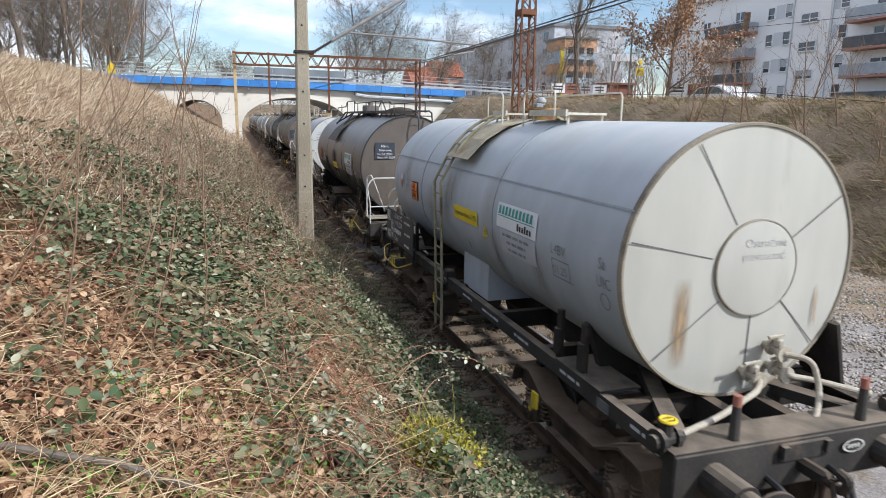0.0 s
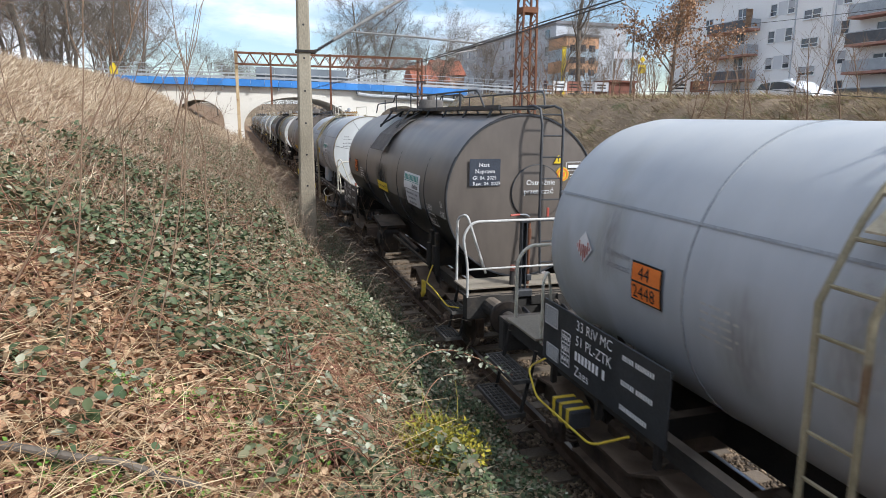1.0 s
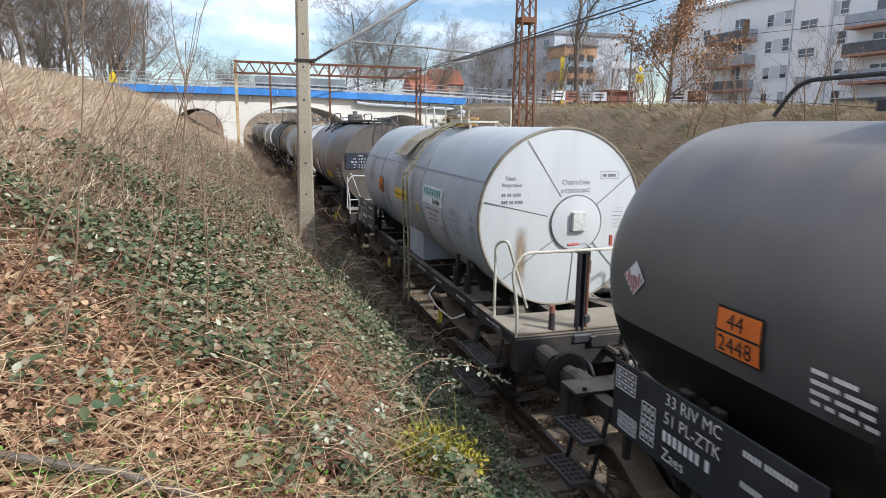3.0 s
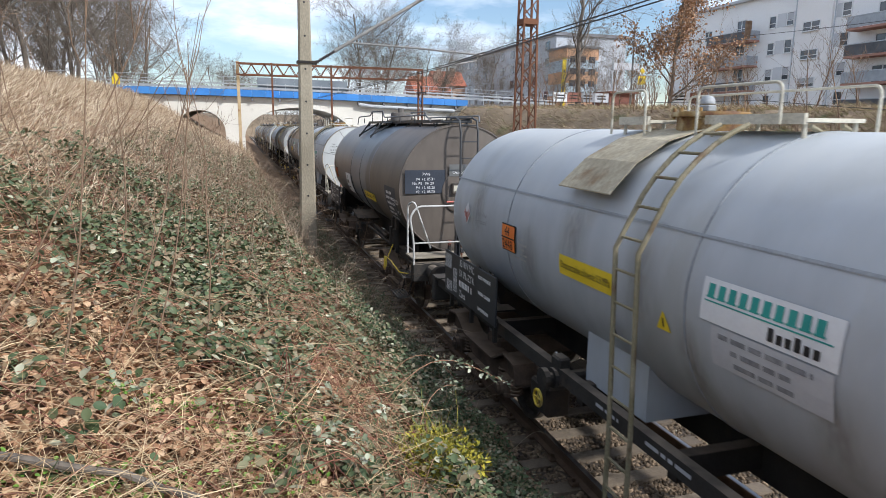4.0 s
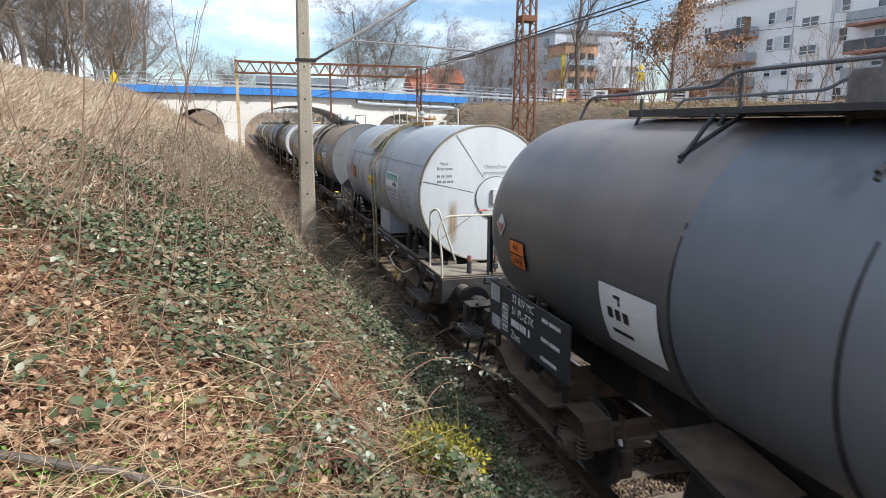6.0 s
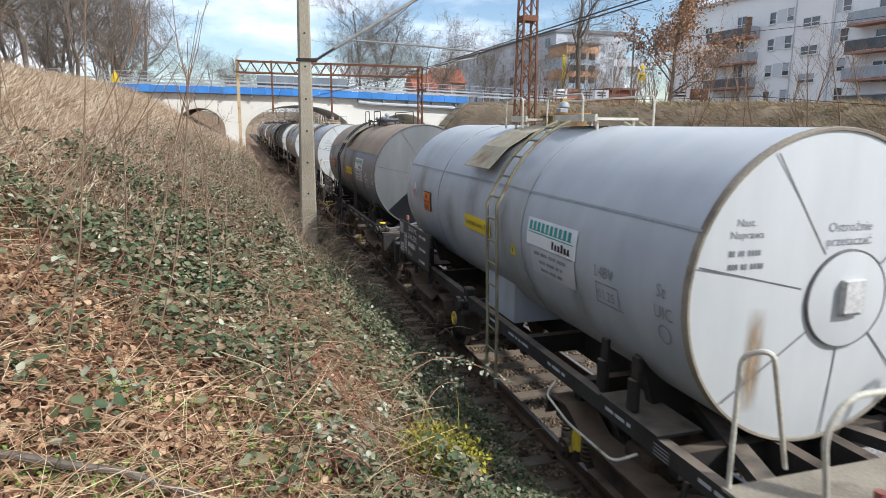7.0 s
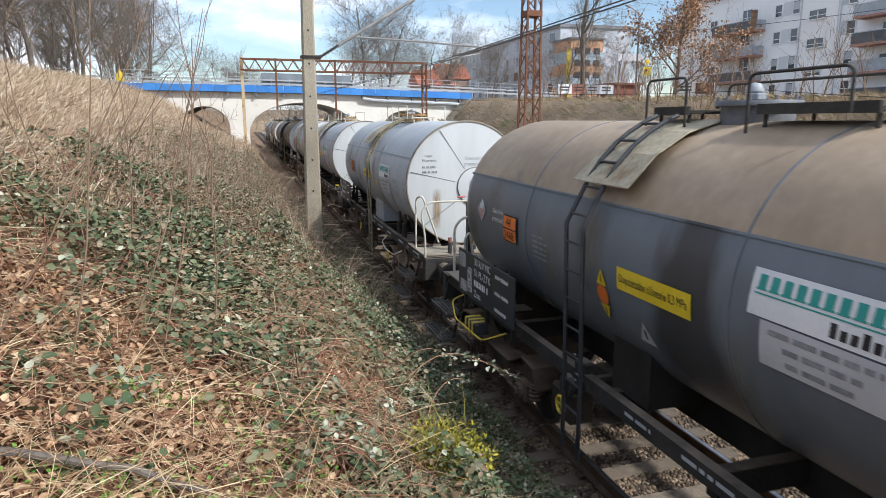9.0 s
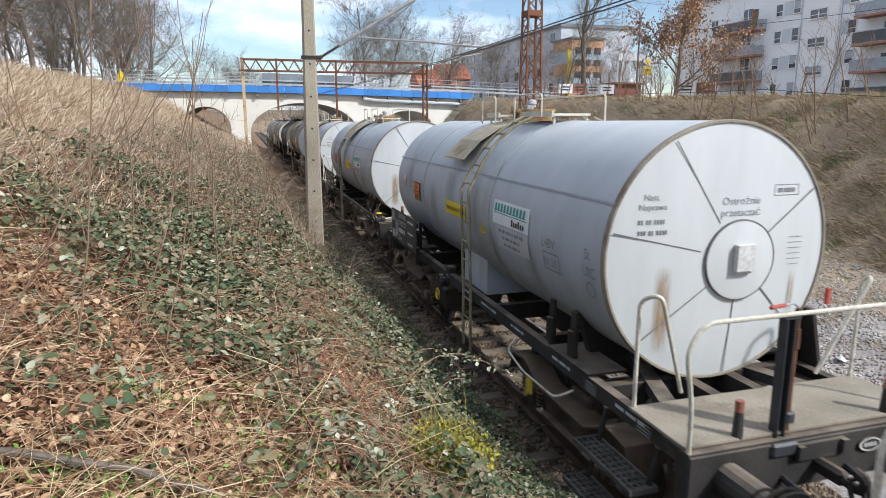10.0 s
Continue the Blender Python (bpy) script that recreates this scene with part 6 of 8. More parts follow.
put(sill_wagon("tank_wagon", "pale grey tank wagon with white end and dusty platform", 8.65, -1.9, 10.2, True, M_GREY, M_WHITE, seed=5, plate_y=7.1), 54.55)
put(sill_wagon("tank_wagon", "dark slate tank wagon, upper half coated in brown dust", 8.65, -1.45, 10.25, False, M_DARKBLUE, M_GREYEND, M_DUSTTOP, M_DARKBLUE, M_BLACKTUBE, M_FLAP, M_WHITETEXT, 6, False, M_WHITETEXT), 66.2)
put(sill_wagon("tank_wagon", "pale grey tank wagon with rust-streaked white end", 8.65, -1.9, 10.1, True, M_GREY, M_WHITE, seed=7), 78.35)
for k, (body, end, plat, lab) in enumerate(((M_GREY, M_WHITE, False, "pale grey tank wagon with cream end"), (M_GREY, M_WHITE, True, "grey tank wagon with white end and railed platform"), (M_BROWN, M_GREYEND, False, "brown grimed tank wagon"), (M_BROWN, M_BROWN, True, "dark brown tank wagon"), (M_DUSTTOP, M_WHITE, False, "dusty tan tank wagon with pale end"), (M_DARK, M_BROWN, True, "black tank wagon deep in the train"), (M_GREY, M_GREYEND, False, "grey tank wagon far down the train"))):
    put(sill_wagon("tank_wagon", lab, 8.65, -1.9 if plat else -1.45, 10.1, plat, body, end, seed=20 + k, detail=False, rust=body is M_GREY), 89.9 + 12.1 * k)


# ---- plants ----
M_BRAMBLE = leafy("bramble_leaves", ((0.0, (0.048, 0.078, 0.033)), (0.38, (0.095, 0.125, 0.057)), (0.62, (0.165, 0.172, 0.092)), (0.80, (0.25, 0.17, 0.10)), (0.95, (0.29, 0.28, 0.19)), (1.0, (0.46, 0.46, 0.33))), 0.55, 0.3)
M_LITTER = leafy("dry_leaf_litter", ((0.0, (0.11, 0.05, 0.026)), (0.4, (0.31, 0.165, 0.09)), (0.8, (0.54, 0.34, 0.20)), (1.0, (0.64, 0.47, 0.31))), 0.8)
M_STRAW = leafy("dry_stalks", ((0.0, (0.20, 0.115, 0.055)), (0.5, (0.44, 0.305, 0.165)), (1.0, (0.68, 0.53, 0.33))), 0.75)
M_BANKSTRAW = leafy("bleached_bank_grass", ((0.0, (0.17, 0.10, 0.06)), (0.35, (0.36, 0.26, 0.165)), (0.6, (0.48, 0.38, 0.255)), (1.0, (0.66, 0.55, 0.41))), 0.8)
M_CANE = leafy("reddish_bramble_canes", ((0.0, (0.15, 0.05, 0.035)), (0.5, (0.27, 0.11, 0.07)), (1.0, (0.38, 0.25, 0.15))), 0.6)
M_DRYCANE = leafy("bare_grey_brown_canes", ((0.0, (0.14, 0.09, 0.06)), (0.5, (0.27, 0.195, 0.135)), (1.0, (0.42, 0.34, 0.24))), 0.7)
M_WEED = leafy("fresh_green_weeds", ((0.0, (0.08, 0.17, 0.02)), (0.6, (0.15, 0.28, 0.04)), (1.0, (0.24, 0.36, 0.09))), 0.55)
M_MISTLE = leafy("yellow_green_twigs", ((0.0, (0.13, 0.14, 0.018)), (0.6, (0.27, 0.235, 0.025)), (1.0, (0.46, 0.37, 0.04))), 0.5)
M_OAK = leafy("brown_oak_leaves", ((0.0, (0.22, 0.11, 0.055)), (0.6, (0.38, 0.21, 0.11)), (1.0, (0.54, 0.35, 0.21))), 0.7)
M_BANKGRASS = leafy("flattened_winter_grass", ((0.0, (0.13, 0.085, 0.052)), (0.45, (0.33, 0.24, 0.15)), (0.80, (0.54, 0.43, 0.28)), (0.90, (0.24, 0.23, 0.085)), (1.0, (0.15, 0.18, 0.06))), 0.8)
M_BARK = surf("grey_brown_bark", (0.11, 0.092, 0.075), (0.17, 0.145, 0.12), 4, 0.9, bump=0.4, bscale=20)
M_TWIG = surf("grey_twigs", (0.135, 0.112, 0.09), (0.205, 0.175, 0.143), 1.0, 0.9, fine=0.1)
M_SAPLING = surf("brown_sapling_bark", (0.17, 0.105, 0.065), (0.26, 0.175, 0.115), 3, 0.85)

LEAF_V = np.array([(0, 0, 0), (0.24, 0.16, 0.04), (0.36, 0.46, 0.06), (0.22, 0.80, 0.0), (0, 1.0, -0.10), (-0.22, 0.80, 0.0), (-0.36, 0.46, 0.06), (-0.24, 0.16, 0.04), (0, 0.5, -0.06)], np.float32)
LEAF_F = np.array([(0, 1, 8), (1, 2, 8), (2, 3, 8), (3, 4, 8), (4, 5, 8), (5, 6, 8), (6, 7, 8), (7, 0, 8)], np.int32)


def turns(a, b, c):
    """Rotation matrices: roll c about y, pitch b about x, yaw a about z."""
    ca, sa, cb, sb, cc, sc = np.cos(a), np.sin(a), np.cos(b), np.sin(b), np.cos(c), np.sin(c)
    o, z = np.ones_like(a), np.zeros_like(a)
    A = np.stack([ca, -sa, z, sa, ca, z, z, z, o], -1).reshape(-1, 3, 3)
    B = np.stack([o, z, z, z, cb, -sb, z, sb, cb], -1).reshape(-1, 3, 3)
    C = np.stack([cc, z, sc, z, o, z, -sc, z, cc], -1).reshape(-1, 3, 3)
    return A @ B @ C


def strew(shape_v, shape_f, pos, size, a, b, c):
    """Copies of a small shape at many places, as arrays."""
    R = turns(a, b, c)
    sz = np.asarray(size)
    if sz.ndim == 1:
        sz = np.repeat(sz[:, None], 3, 1)
    v = np.einsum("nij,nkj->nki", R, shape_v[None] * sz[:, None, :]) + pos[:, None, :]
    f = shape_f[None] + (np.arange(len(pos)) * len(shape_v))[:, None, None]
    return v.reshape(-1, 3), f.reshape(-1, shape_f.shape[1])


def heights(x, y):
    return np.array([ground_z(float(a), float(b)) for a, b in zip(x, y)])


def spread(rng, n, x0, x1, y0, y1, keep, power=1.0):
    """Points over a stretch of plan, denser near its start, kept by a weight from 0 to 1."""
    xs, ys = [], []
    got = 0
    while got < n:
        u = rng.random(n)
        y = (y0 ** (1 - power) + u * (y1 ** (1 - power) - y0 ** (1 - power))) ** (1 / (1 - power)) if power != 1 else y0 * (y1 / y0) ** u
        x = rng.uniform(x0, x1, n)
        k = rng.random(n) < np.array([keep(float(p), float(q)) for p, q in zip(x, y)])
        xs.append(x[k])
        ys.append(y[k])
        got += int(k.sum())
        if k.sum() == 0:
            break
    return np.concatenate(xs)[:n], np.concatenate(ys)[:n]


def step01(v, a, b):
    t = min(1.0, max(0.0, (v - a) / (b - a)))
    return t * t * (3 - 2 * t)


def bramble_weight(x, y):
    """Where the brambles grow: the mid slope and a strip along the ballast; bare litter before the camera."""
    n = noise.noise((x * 0.9, y * 0.7, 3.0)) * 0.5 + noise.noise((x * 2.3, y * 2.0, 7.0)) * 0.35
    slope = step01(y + n * 2.6 + 0.9 * x * (x < 0), 3.0, 5.4) * step01(x + n * 0.8, -2.9, -1.5)
    strip = step01(x + 0.7 * n, 0.30, 1.0) * step01(3.0 + 0.01 * y - x, 0.0, 0.5)
    far = 1 - 0.45 * step01(y, 9, 20)
    thin = 0.10 * step01(2.8 - x, 0, 0.4) * step01(x, -2.6, -1.6) * step01(n, -0.1, 0.4)
    return max(slope * far * (0.55 + 0.9 * max(0, n + 0.2)), strip * (0.5 + 0.6 * max(0, n + 0.3)), thin) * (x < 2.9)


def bramble_height(x, y):
    low = 1 - 0.65 * step01(y, 9, 13) * step01(x, 0.3, 1.0)
    return 0.08 + 0.38 * low * max(0.0, noise.noise((x * 0.8, y * 0.8, 11.0)) + 0.35)


def brambles():
    rng = np.random.default_rng(21)
    n = 25000
    x, y = spread(rng, n, -3.0, 2.95, 2.6, 34.0, bramble_weight, 1.35)
    top = np.array([bramble_height(float(a), float(b)) for a, b in zip(x, y)])
    z = heights(x, y) + top * rng.random(n) ** 0.6 + 0.02
    base = np.stack([x, y, z], -1)
    # three leaflets to a stalk
    yaw0 = rng.uniform(0, 6.283, n)
    pos, aa, ss = [], [], []
    size = rng.uniform(0.045, 0.078, n) * (1 + 0.012 * y)
    for k, d in enumerate((0.0, 1.9, -1.9)):
        a = yaw0 + d + rng.normal(0, 0.25, n)
        off = np.stack([-np.sin(a), np.cos(a), rng.normal(0, 0.25, n)], -1) * (0.012 if k else 0.03)
        pos.append(base + off)
        aa.append(a)
        ss.append(size * (1.0 if k == 0 else 0.8))
    pos, aa, ss = np.concatenate(pos), np.concatenate(aa), np.concatenate(ss)
    m = len(pos)
    v, f = strew(LEAF_V, LEAF_F, pos, ss, aa, rng.normal(-0.15, 0.5, m), rng.normal(0, 0.5, m))
    tagged(raw("bramble_leaves", v, f, M_BRAMBLE), "dark green bramble leaves with pale undersides", "bramble", kind="stuff")


def canes():
    """Arching bramble canes as thin three-sided tubes."""
    rng = np.random.default_rng(8)
    V, F = [], []
    n = 1700
    x, y = spread(rng, n, -2.6, 2.6, 2.5, 22, lambda a, b: 0.25 + bramble_weight(a, b), 1.3)
    for px, py in zip(x, y):
        a = rng.uniform(0, 6.283)
        ln = rng.uniform(0.35, 1.3)
        hgt = rng.uniform(0.05, 0.40)
        r = rng.uniform(0.0018, 0.0042) * (1 + 0.03 * py)
        start = len(V)
        k = 7
        for i in range(k):
            t = i / (k - 1)
            qx, qy = px + math.cos(a) * ln * t, py + math.sin(a) * ln * t
            a += rng.normal(0, 0.10)
            qz = ground_z(qx, qy) + 0.03 + hgt * math.sin(math.pi * min(1, t * 1.05)) if qx < 3.0 else -0.2
            s = np.array([-math.sin(a), math.cos(a)])
            rr = r * (1 - 0.6 * t)
            V += [(qx + s[0] * rr, qy + s[1] * rr, qz - rr * 0.5), (qx - s[0] * rr, qy - s[1] * rr, qz - rr * 0.5), (qx, qy, qz + rr)]
        for i in range(k - 1):
            b0, b1 = start + 3 * i, start + 3 * i + 3
            for j in range(3):
                F.append((b0 + j, b0 + (j + 1) % 3, b1 + (j + 1) % 3, b1 + j))
    tagged(raw("bramble_canes", V, F, M_CANE), "reddish brown arching bramble canes", "bramble", kind="stuff")


def edge_weight(x, y):
    """The tumbled bramble mass along the foot of the slope, up to the sleepers' ends."""
    n = noise.noise((x * 1.1, y * 0.8, 13.0)) * 0.6 + noise.noise((x * 2.7, y * 2.2, 5.0)) * 0.3
    return step01(x + 0.5 * n, 1.0, 1.7) * step01(2.45 + 0.16 * min(4.0, max(0.0, y - 3.5)) + 0.35 * n - x, 0.0, 0.25) * (0.75 + 0.4 * max(0.0, n + 0.3))


def edge_brambles():
    rng = np.random.default_rng(23)
    n = 21000
    x, y = spread(rng, n, 0.7, 3.25, 3.0, 24.0, edge_weight, 1.55)
    top = np.array([0.12 + 0.55 * max(0.0, 0.45 + noise.noise((a * 0.9, b * 0.8, 17.0))) * (1 - 0.6 * step01(a, 2.6, 3.1)) * (1 - 0.55 * step01(b, 8, 13)) for a, b in zip(x.tolist(), y.tolist())])
    z = heights(x, y) + top * rng.random(n) ** 0.55 + 0.02
    base = np.stack([x, y, z], -1)
    yaw0 = rng.uniform(0, 6.283, n)
    size = rng.uniform(0.030, 0.058, n) * (1 + 0.015 * y)
    pos, aa, ss = [], [], []
    for k, d in enumerate((0.0, 1.9, -1.9)):
        a = yaw0 + d + rng.normal(0, 0.25, n)
        pos.append(base + np.stack([-np.sin(a), np.cos(a), rng.normal(0, 0.25, n)], -1) * (0.012 if k else 0.03))
        aa.append(a)
        ss.append(size * (1.0 if k == 0 else 0.8))
    pos, aa, ss = np.concatenate(pos), np.concatenate(aa), np.concatenate(ss)
    m = len(pos)
    v, f = strew(LEAF_V, LEAF_F, pos, ss, aa, rng.normal(-0.15, 0.5, m), rng.normal(0, 0.5, m))
    tagged(raw("edge_bramble_leaves", v, f, M_BRAMBLE), "green and pale bramble leaves beside the sleepers", "bramble", kind="stuff")


def thicket_canes():
    """Taller bare grey-brown canes that tangle over the lower slope further off."""
    rng = np.random.default_rng(9)
    V, F = [], []
    n = 2400
    x, y = spread(rng, n, -2.2, 2.9, 6.0, 34, lambda a, b: 0.15 + 0.85 * step01(b, 7, 13), 1.2)
    for px, py in zip(x, y):
        a = rng.uniform(0, 6.283)
        ln = rng.uniform(0.4, 1.2)
        hgt = rng.uniform(0.2, 0.85)
        r = rng.uniform(0.0022, 0.0042) * (1 + 0.03 * py)
        start, k = len(V), 7
        z0 = ground_z(px, py)
        for i in range(k):
            t = i / (k - 1)
            a += rng.normal(0, 0.14)
            qx, qy = px + math.cos(a) * ln * t * 0.7, py + math.sin(a) * ln * t * 0.7
            qz = z0 + 0.02 + hgt * math.sin(math.pi * 0.62 * t)
            sx, sy, rr = -math.sin(a), math.cos(a), r * (1 - 0.6 * t)
            V += [(qx + sx * rr, qy + sy * rr, qz - rr * 0.5), (qx - sx * rr, qy - sy * rr, qz - rr * 0.5), (qx, qy, qz + rr)]
        for i in range(k - 1):
            b0, b1 = start + 3 * i, start + 3 * i + 3
            for j in range(3):
                F.append((b0 + j, b0 + (j + 1) % 3, b1 + (j + 1) % 3, b1 + j))
    tagged(raw("thicket_canes", V, F, M_DRYCANE), "bare grey-brown canes tangled over the slope", "bramble", kind="stuff")


def litter():
    rng = np.random.default_rng(31)
    n = 46000
    x, y = spread(rng, n, -3.4, 2.4, 2.0, 15.0, lambda a, b: 1.0 if b < 8 else 0.7, 1.7)
    z = heights(x, y) + rng.random(n) * 0.05 + 0.005
    s = rng.uniform(0.026, 0.062, n)
    v, f = strew(LEAF_V * np.array([1.15, 1, 2.4], np.float32), LEAF_F, np.stack([x, y, z], -1), s, rng.uniform(0, 6.28, n), rng.normal(0.45, 0.45, n), rng.normal(0, 0.45, n))
    tagged(raw("leaf_litter", v, f, M_LITTER), "curled brown fallen leaves on the slope", "leaf litter", kind="stuff")


RIB_V = np.array([(-0.5, 0, 0), (0.5, 0, 0), (0.45, 0.5, 0.10), (-0.45, 0.5, 0.10), (0.2, 1.0, 0.0), (-0.2, 1.0, 0.0)], np.float32)
RIB_F = np.array([(0, 1, 2, 3), (3, 2, 4, 5)], np.int32)


def straw():
    """Dead stalks lying about, and standing tufts on the upper bank."""
    rng = np.random.default_rng(41)
    n = 14000
    x, y = spread(rng, n, -3.4, 1.7, 2.0, 14.0, lambda a, b: 1.0 if a < 1.0 else 0.4, 1.6)
    z = heights(x, y) + rng.random(n) ** 2 * 0.22 + 0.01
    ln = rng.uniform(0.10, 0.55, n)
    sz = np.stack([rng.uniform(0.0018, 0.0046, n), ln, ln], -1)
    v, f = strew(RIB_V, RIB_F, np.stack([x, y, z], -1), sz, rng.uniform(0, 6.28, n), rng.normal(0.05, 0.22, n), rng.uniform(-1, 1, n))
    tagged(raw("dry_stalks", v, f, M_STRAW), "pale dry stalks lying over the litter", "dry grass", kind="stuff")
    n = 52000
    x, y = spread(rng, n, -14.0, 0.8, 6.5, 52.0, lambda a, b: step01(-a, 1.0 - 0.045 * b, 2.9 - 0.045 * b) * (0.5 + 0.5 * noise.noise((a * 0.8, b * 0.5, 2.0)) + 0.25), 1.1)
    z = heights(x, y) - 0.02
    ln = rng.uniform(0.18, 0.50, n)
    sz = np.stack([rng.uniform(0.005, 0.009, n) * (1 + 0.03 * y), ln, ln * 1.5], -1)
    lean = rng.uniform(0.15, 1.25, n)
    v, f = strew(RIB_V, RIB_F, np.stack([x, y, z], -1), sz, rng.normal(-0.9, 0.9, n), lean, rng.uniform(-1.5, 1.5, n))
    tagged(raw("bank_grass", v, f, M_BANKSTRAW), "tall bleached grass on the upper bank", "dry grass", kind="stuff")


def weeds():
    rng = np.random.default_rng(51)
    cl = [(-0.05, 3.25), (0.15, 3.1), (-0.35, 2.75), (-0.55, 2.65), (0.05, 2.85), (-0.30, 3.5), (-0.62, 3.45), (0.0, 3.75), (0.25, 3.6), (-0.15, 2.6), (-0.75, 2.55)]
    P, S = [], []
    for cx, cy in cl:
        k = int(rng.integers(70, 160))
        px, py = cx + rng.normal(0, 0.10, k), cy + rng.normal(0, 0.09, k)
        P.append(np.stack([px, py, heights(px, py) + rng.random(k) * 0.07 + 0.03], -1))
        S.append(rng.uniform(0.014, 0.032, k))
    P, S = np.concatenate(P), np.concatenate(S)
    n = len(P)
    v, f = strew(LEAF_V, LEAF_F, P, S, rng.uniform(0, 6.28, n), rng.normal(0.2, 0.5, n), rng.normal(0, 0.5, n))
    tagged(raw("green_weeds", v, f, M_WEED), "fresh green weeds sprouting through the litter", "weeds", kind="stuff")


def mistletoe():
    """A fallen bunch of yellow-green twigs and leaves."""
    rng = np.random.default_rng(61)
    b = thing("mistletoe_bunch", "fallen yellow-green mistletoe bunch lying in the brambles", "plant", at=(1.14, 3.78, ground_z(1.14, 3.78) + 0.30))
    n = 1500
    d = rng.normal(0, 1, (n, 3))
    d /= np.linalg.norm(d, axis=1)[:, None]
    p = d * (rng.random(n) ** 0.5)[:, None] * np.array([0.36, 0.34, 0.20])
    v, f = strew(LEAF_V * np.array([0.7, 1, 1], np.float32), LEAF_F, p, rng.uniform(0.025, 0.045, n), rng.uniform(0, 6.28, n), rng.normal(0.5, 0.6, n), rng.normal(0, 0.6, n))
    raw("leaves", v, f, M_MISTLE, b)
    m = 260
    d = rng.normal(0, 1, (m, 3))
    v, f = strew(RIB_V, RIB_F, rng.normal(0, 0.08, (m, 3)), np.stack([np.full(m, 0.004), rng.uniform(0.15, 0.32, m), np.full(m, 0.1)], -1), rng.uniform(0, 6.28, m), rng.normal(0.5, 0.5, m), rng.uniform(-1, 1, m))
    raw("twig_mass", v, f, M_MISTLE, b)


def pale_leaves():
    """Arching bramble sprays whose pale leaves stand out over the slope."""
    rng = np.random.default_rng(71)
    sprays = (((0.75, 4.3), (2.12, 4.85, 1.62), 0.34, 22), ((1.0, 3.9), (1.62, 4.75, 1.70), 0.30, 9), ((0.20, 3.5), (0.55, 3.02, 2.12), 0.16, 14), ((0.62, 3.6), (0.31, 3.05, 2.26), 0.14, 9),
              ((0.10, 4.2), (0.46, 3.65, 2.22), 0.16, 15), ((0.95, 4.4), (0.72, 3.70, 2.02), 0.16, 11), ((-0.9, 3.2), (-0.45, 3.0, 2.62), 0.12, 8), ((-1.3, 4.1), (-0.8, 3.9, 2.95), 0.15, 9),
              ((1.1, 5.4), (1.95, 5.7, 1.35), 0.34, 12), ((0.3, 5.2), (0.9, 5.0, 2.05), 0.22, 10))
    for (bx, by), (tx, ty, tz), arch, k in sprays:
        bz = ground_z(bx, by)
        s = thing("bramble_spray", "arching bramble spray with pale grey-green leaves", "bramble", "bramble sprays", at=(bx, by, bz))
        cane = []
        for q in range(13):
            t = q / 12
            sway = 0.02 * math.sin(7 * t + bx * 9)
            cane.append(Vector(((tx - bx) * t + sway, (ty - by) * t - sway, (tz - bz) * t + arch * math.sin(math.pi * t) * (1.25 - 0.5 * t))))
        bm = bmesh.new()
        tube(bm, cane, 0.0035, 5)
        part("cane", bm, M_CANE, s, smooth=True)
        at = rng.uniform(0.45, 1.0, k) ** 0.8
        pos, size = [], []
        for t in at:
            a = min(11, int(t * 12))
            c = cane[a].lerp(cane[a + 1], t * 12 - a)
            pos += [tuple(c + Vector(rng.normal(0, 0.022, 3).tolist())) for _ in range(3)]
            size += rng.uniform(0.026, 0.05, 3).tolist()
        m = len(pos)
        v, f = strew(LEAF_V, LEAF_F, np.array(pos), np.array(size), rng.uniform(0, 6.28, m), rng.normal(0.2, 0.6, m), rng.normal(0, 0.6, m))
        raw("leaves", v, f, M_PALELEAF, s)


M_PALELEAF = leafy("pale_bramble_leaves", ((0.0, (0.12, 0.15, 0.085)), (0.6, (0.26, 0.28, 0.18)), (1.0, (0.54, 0.54, 0.42))), 0.5)


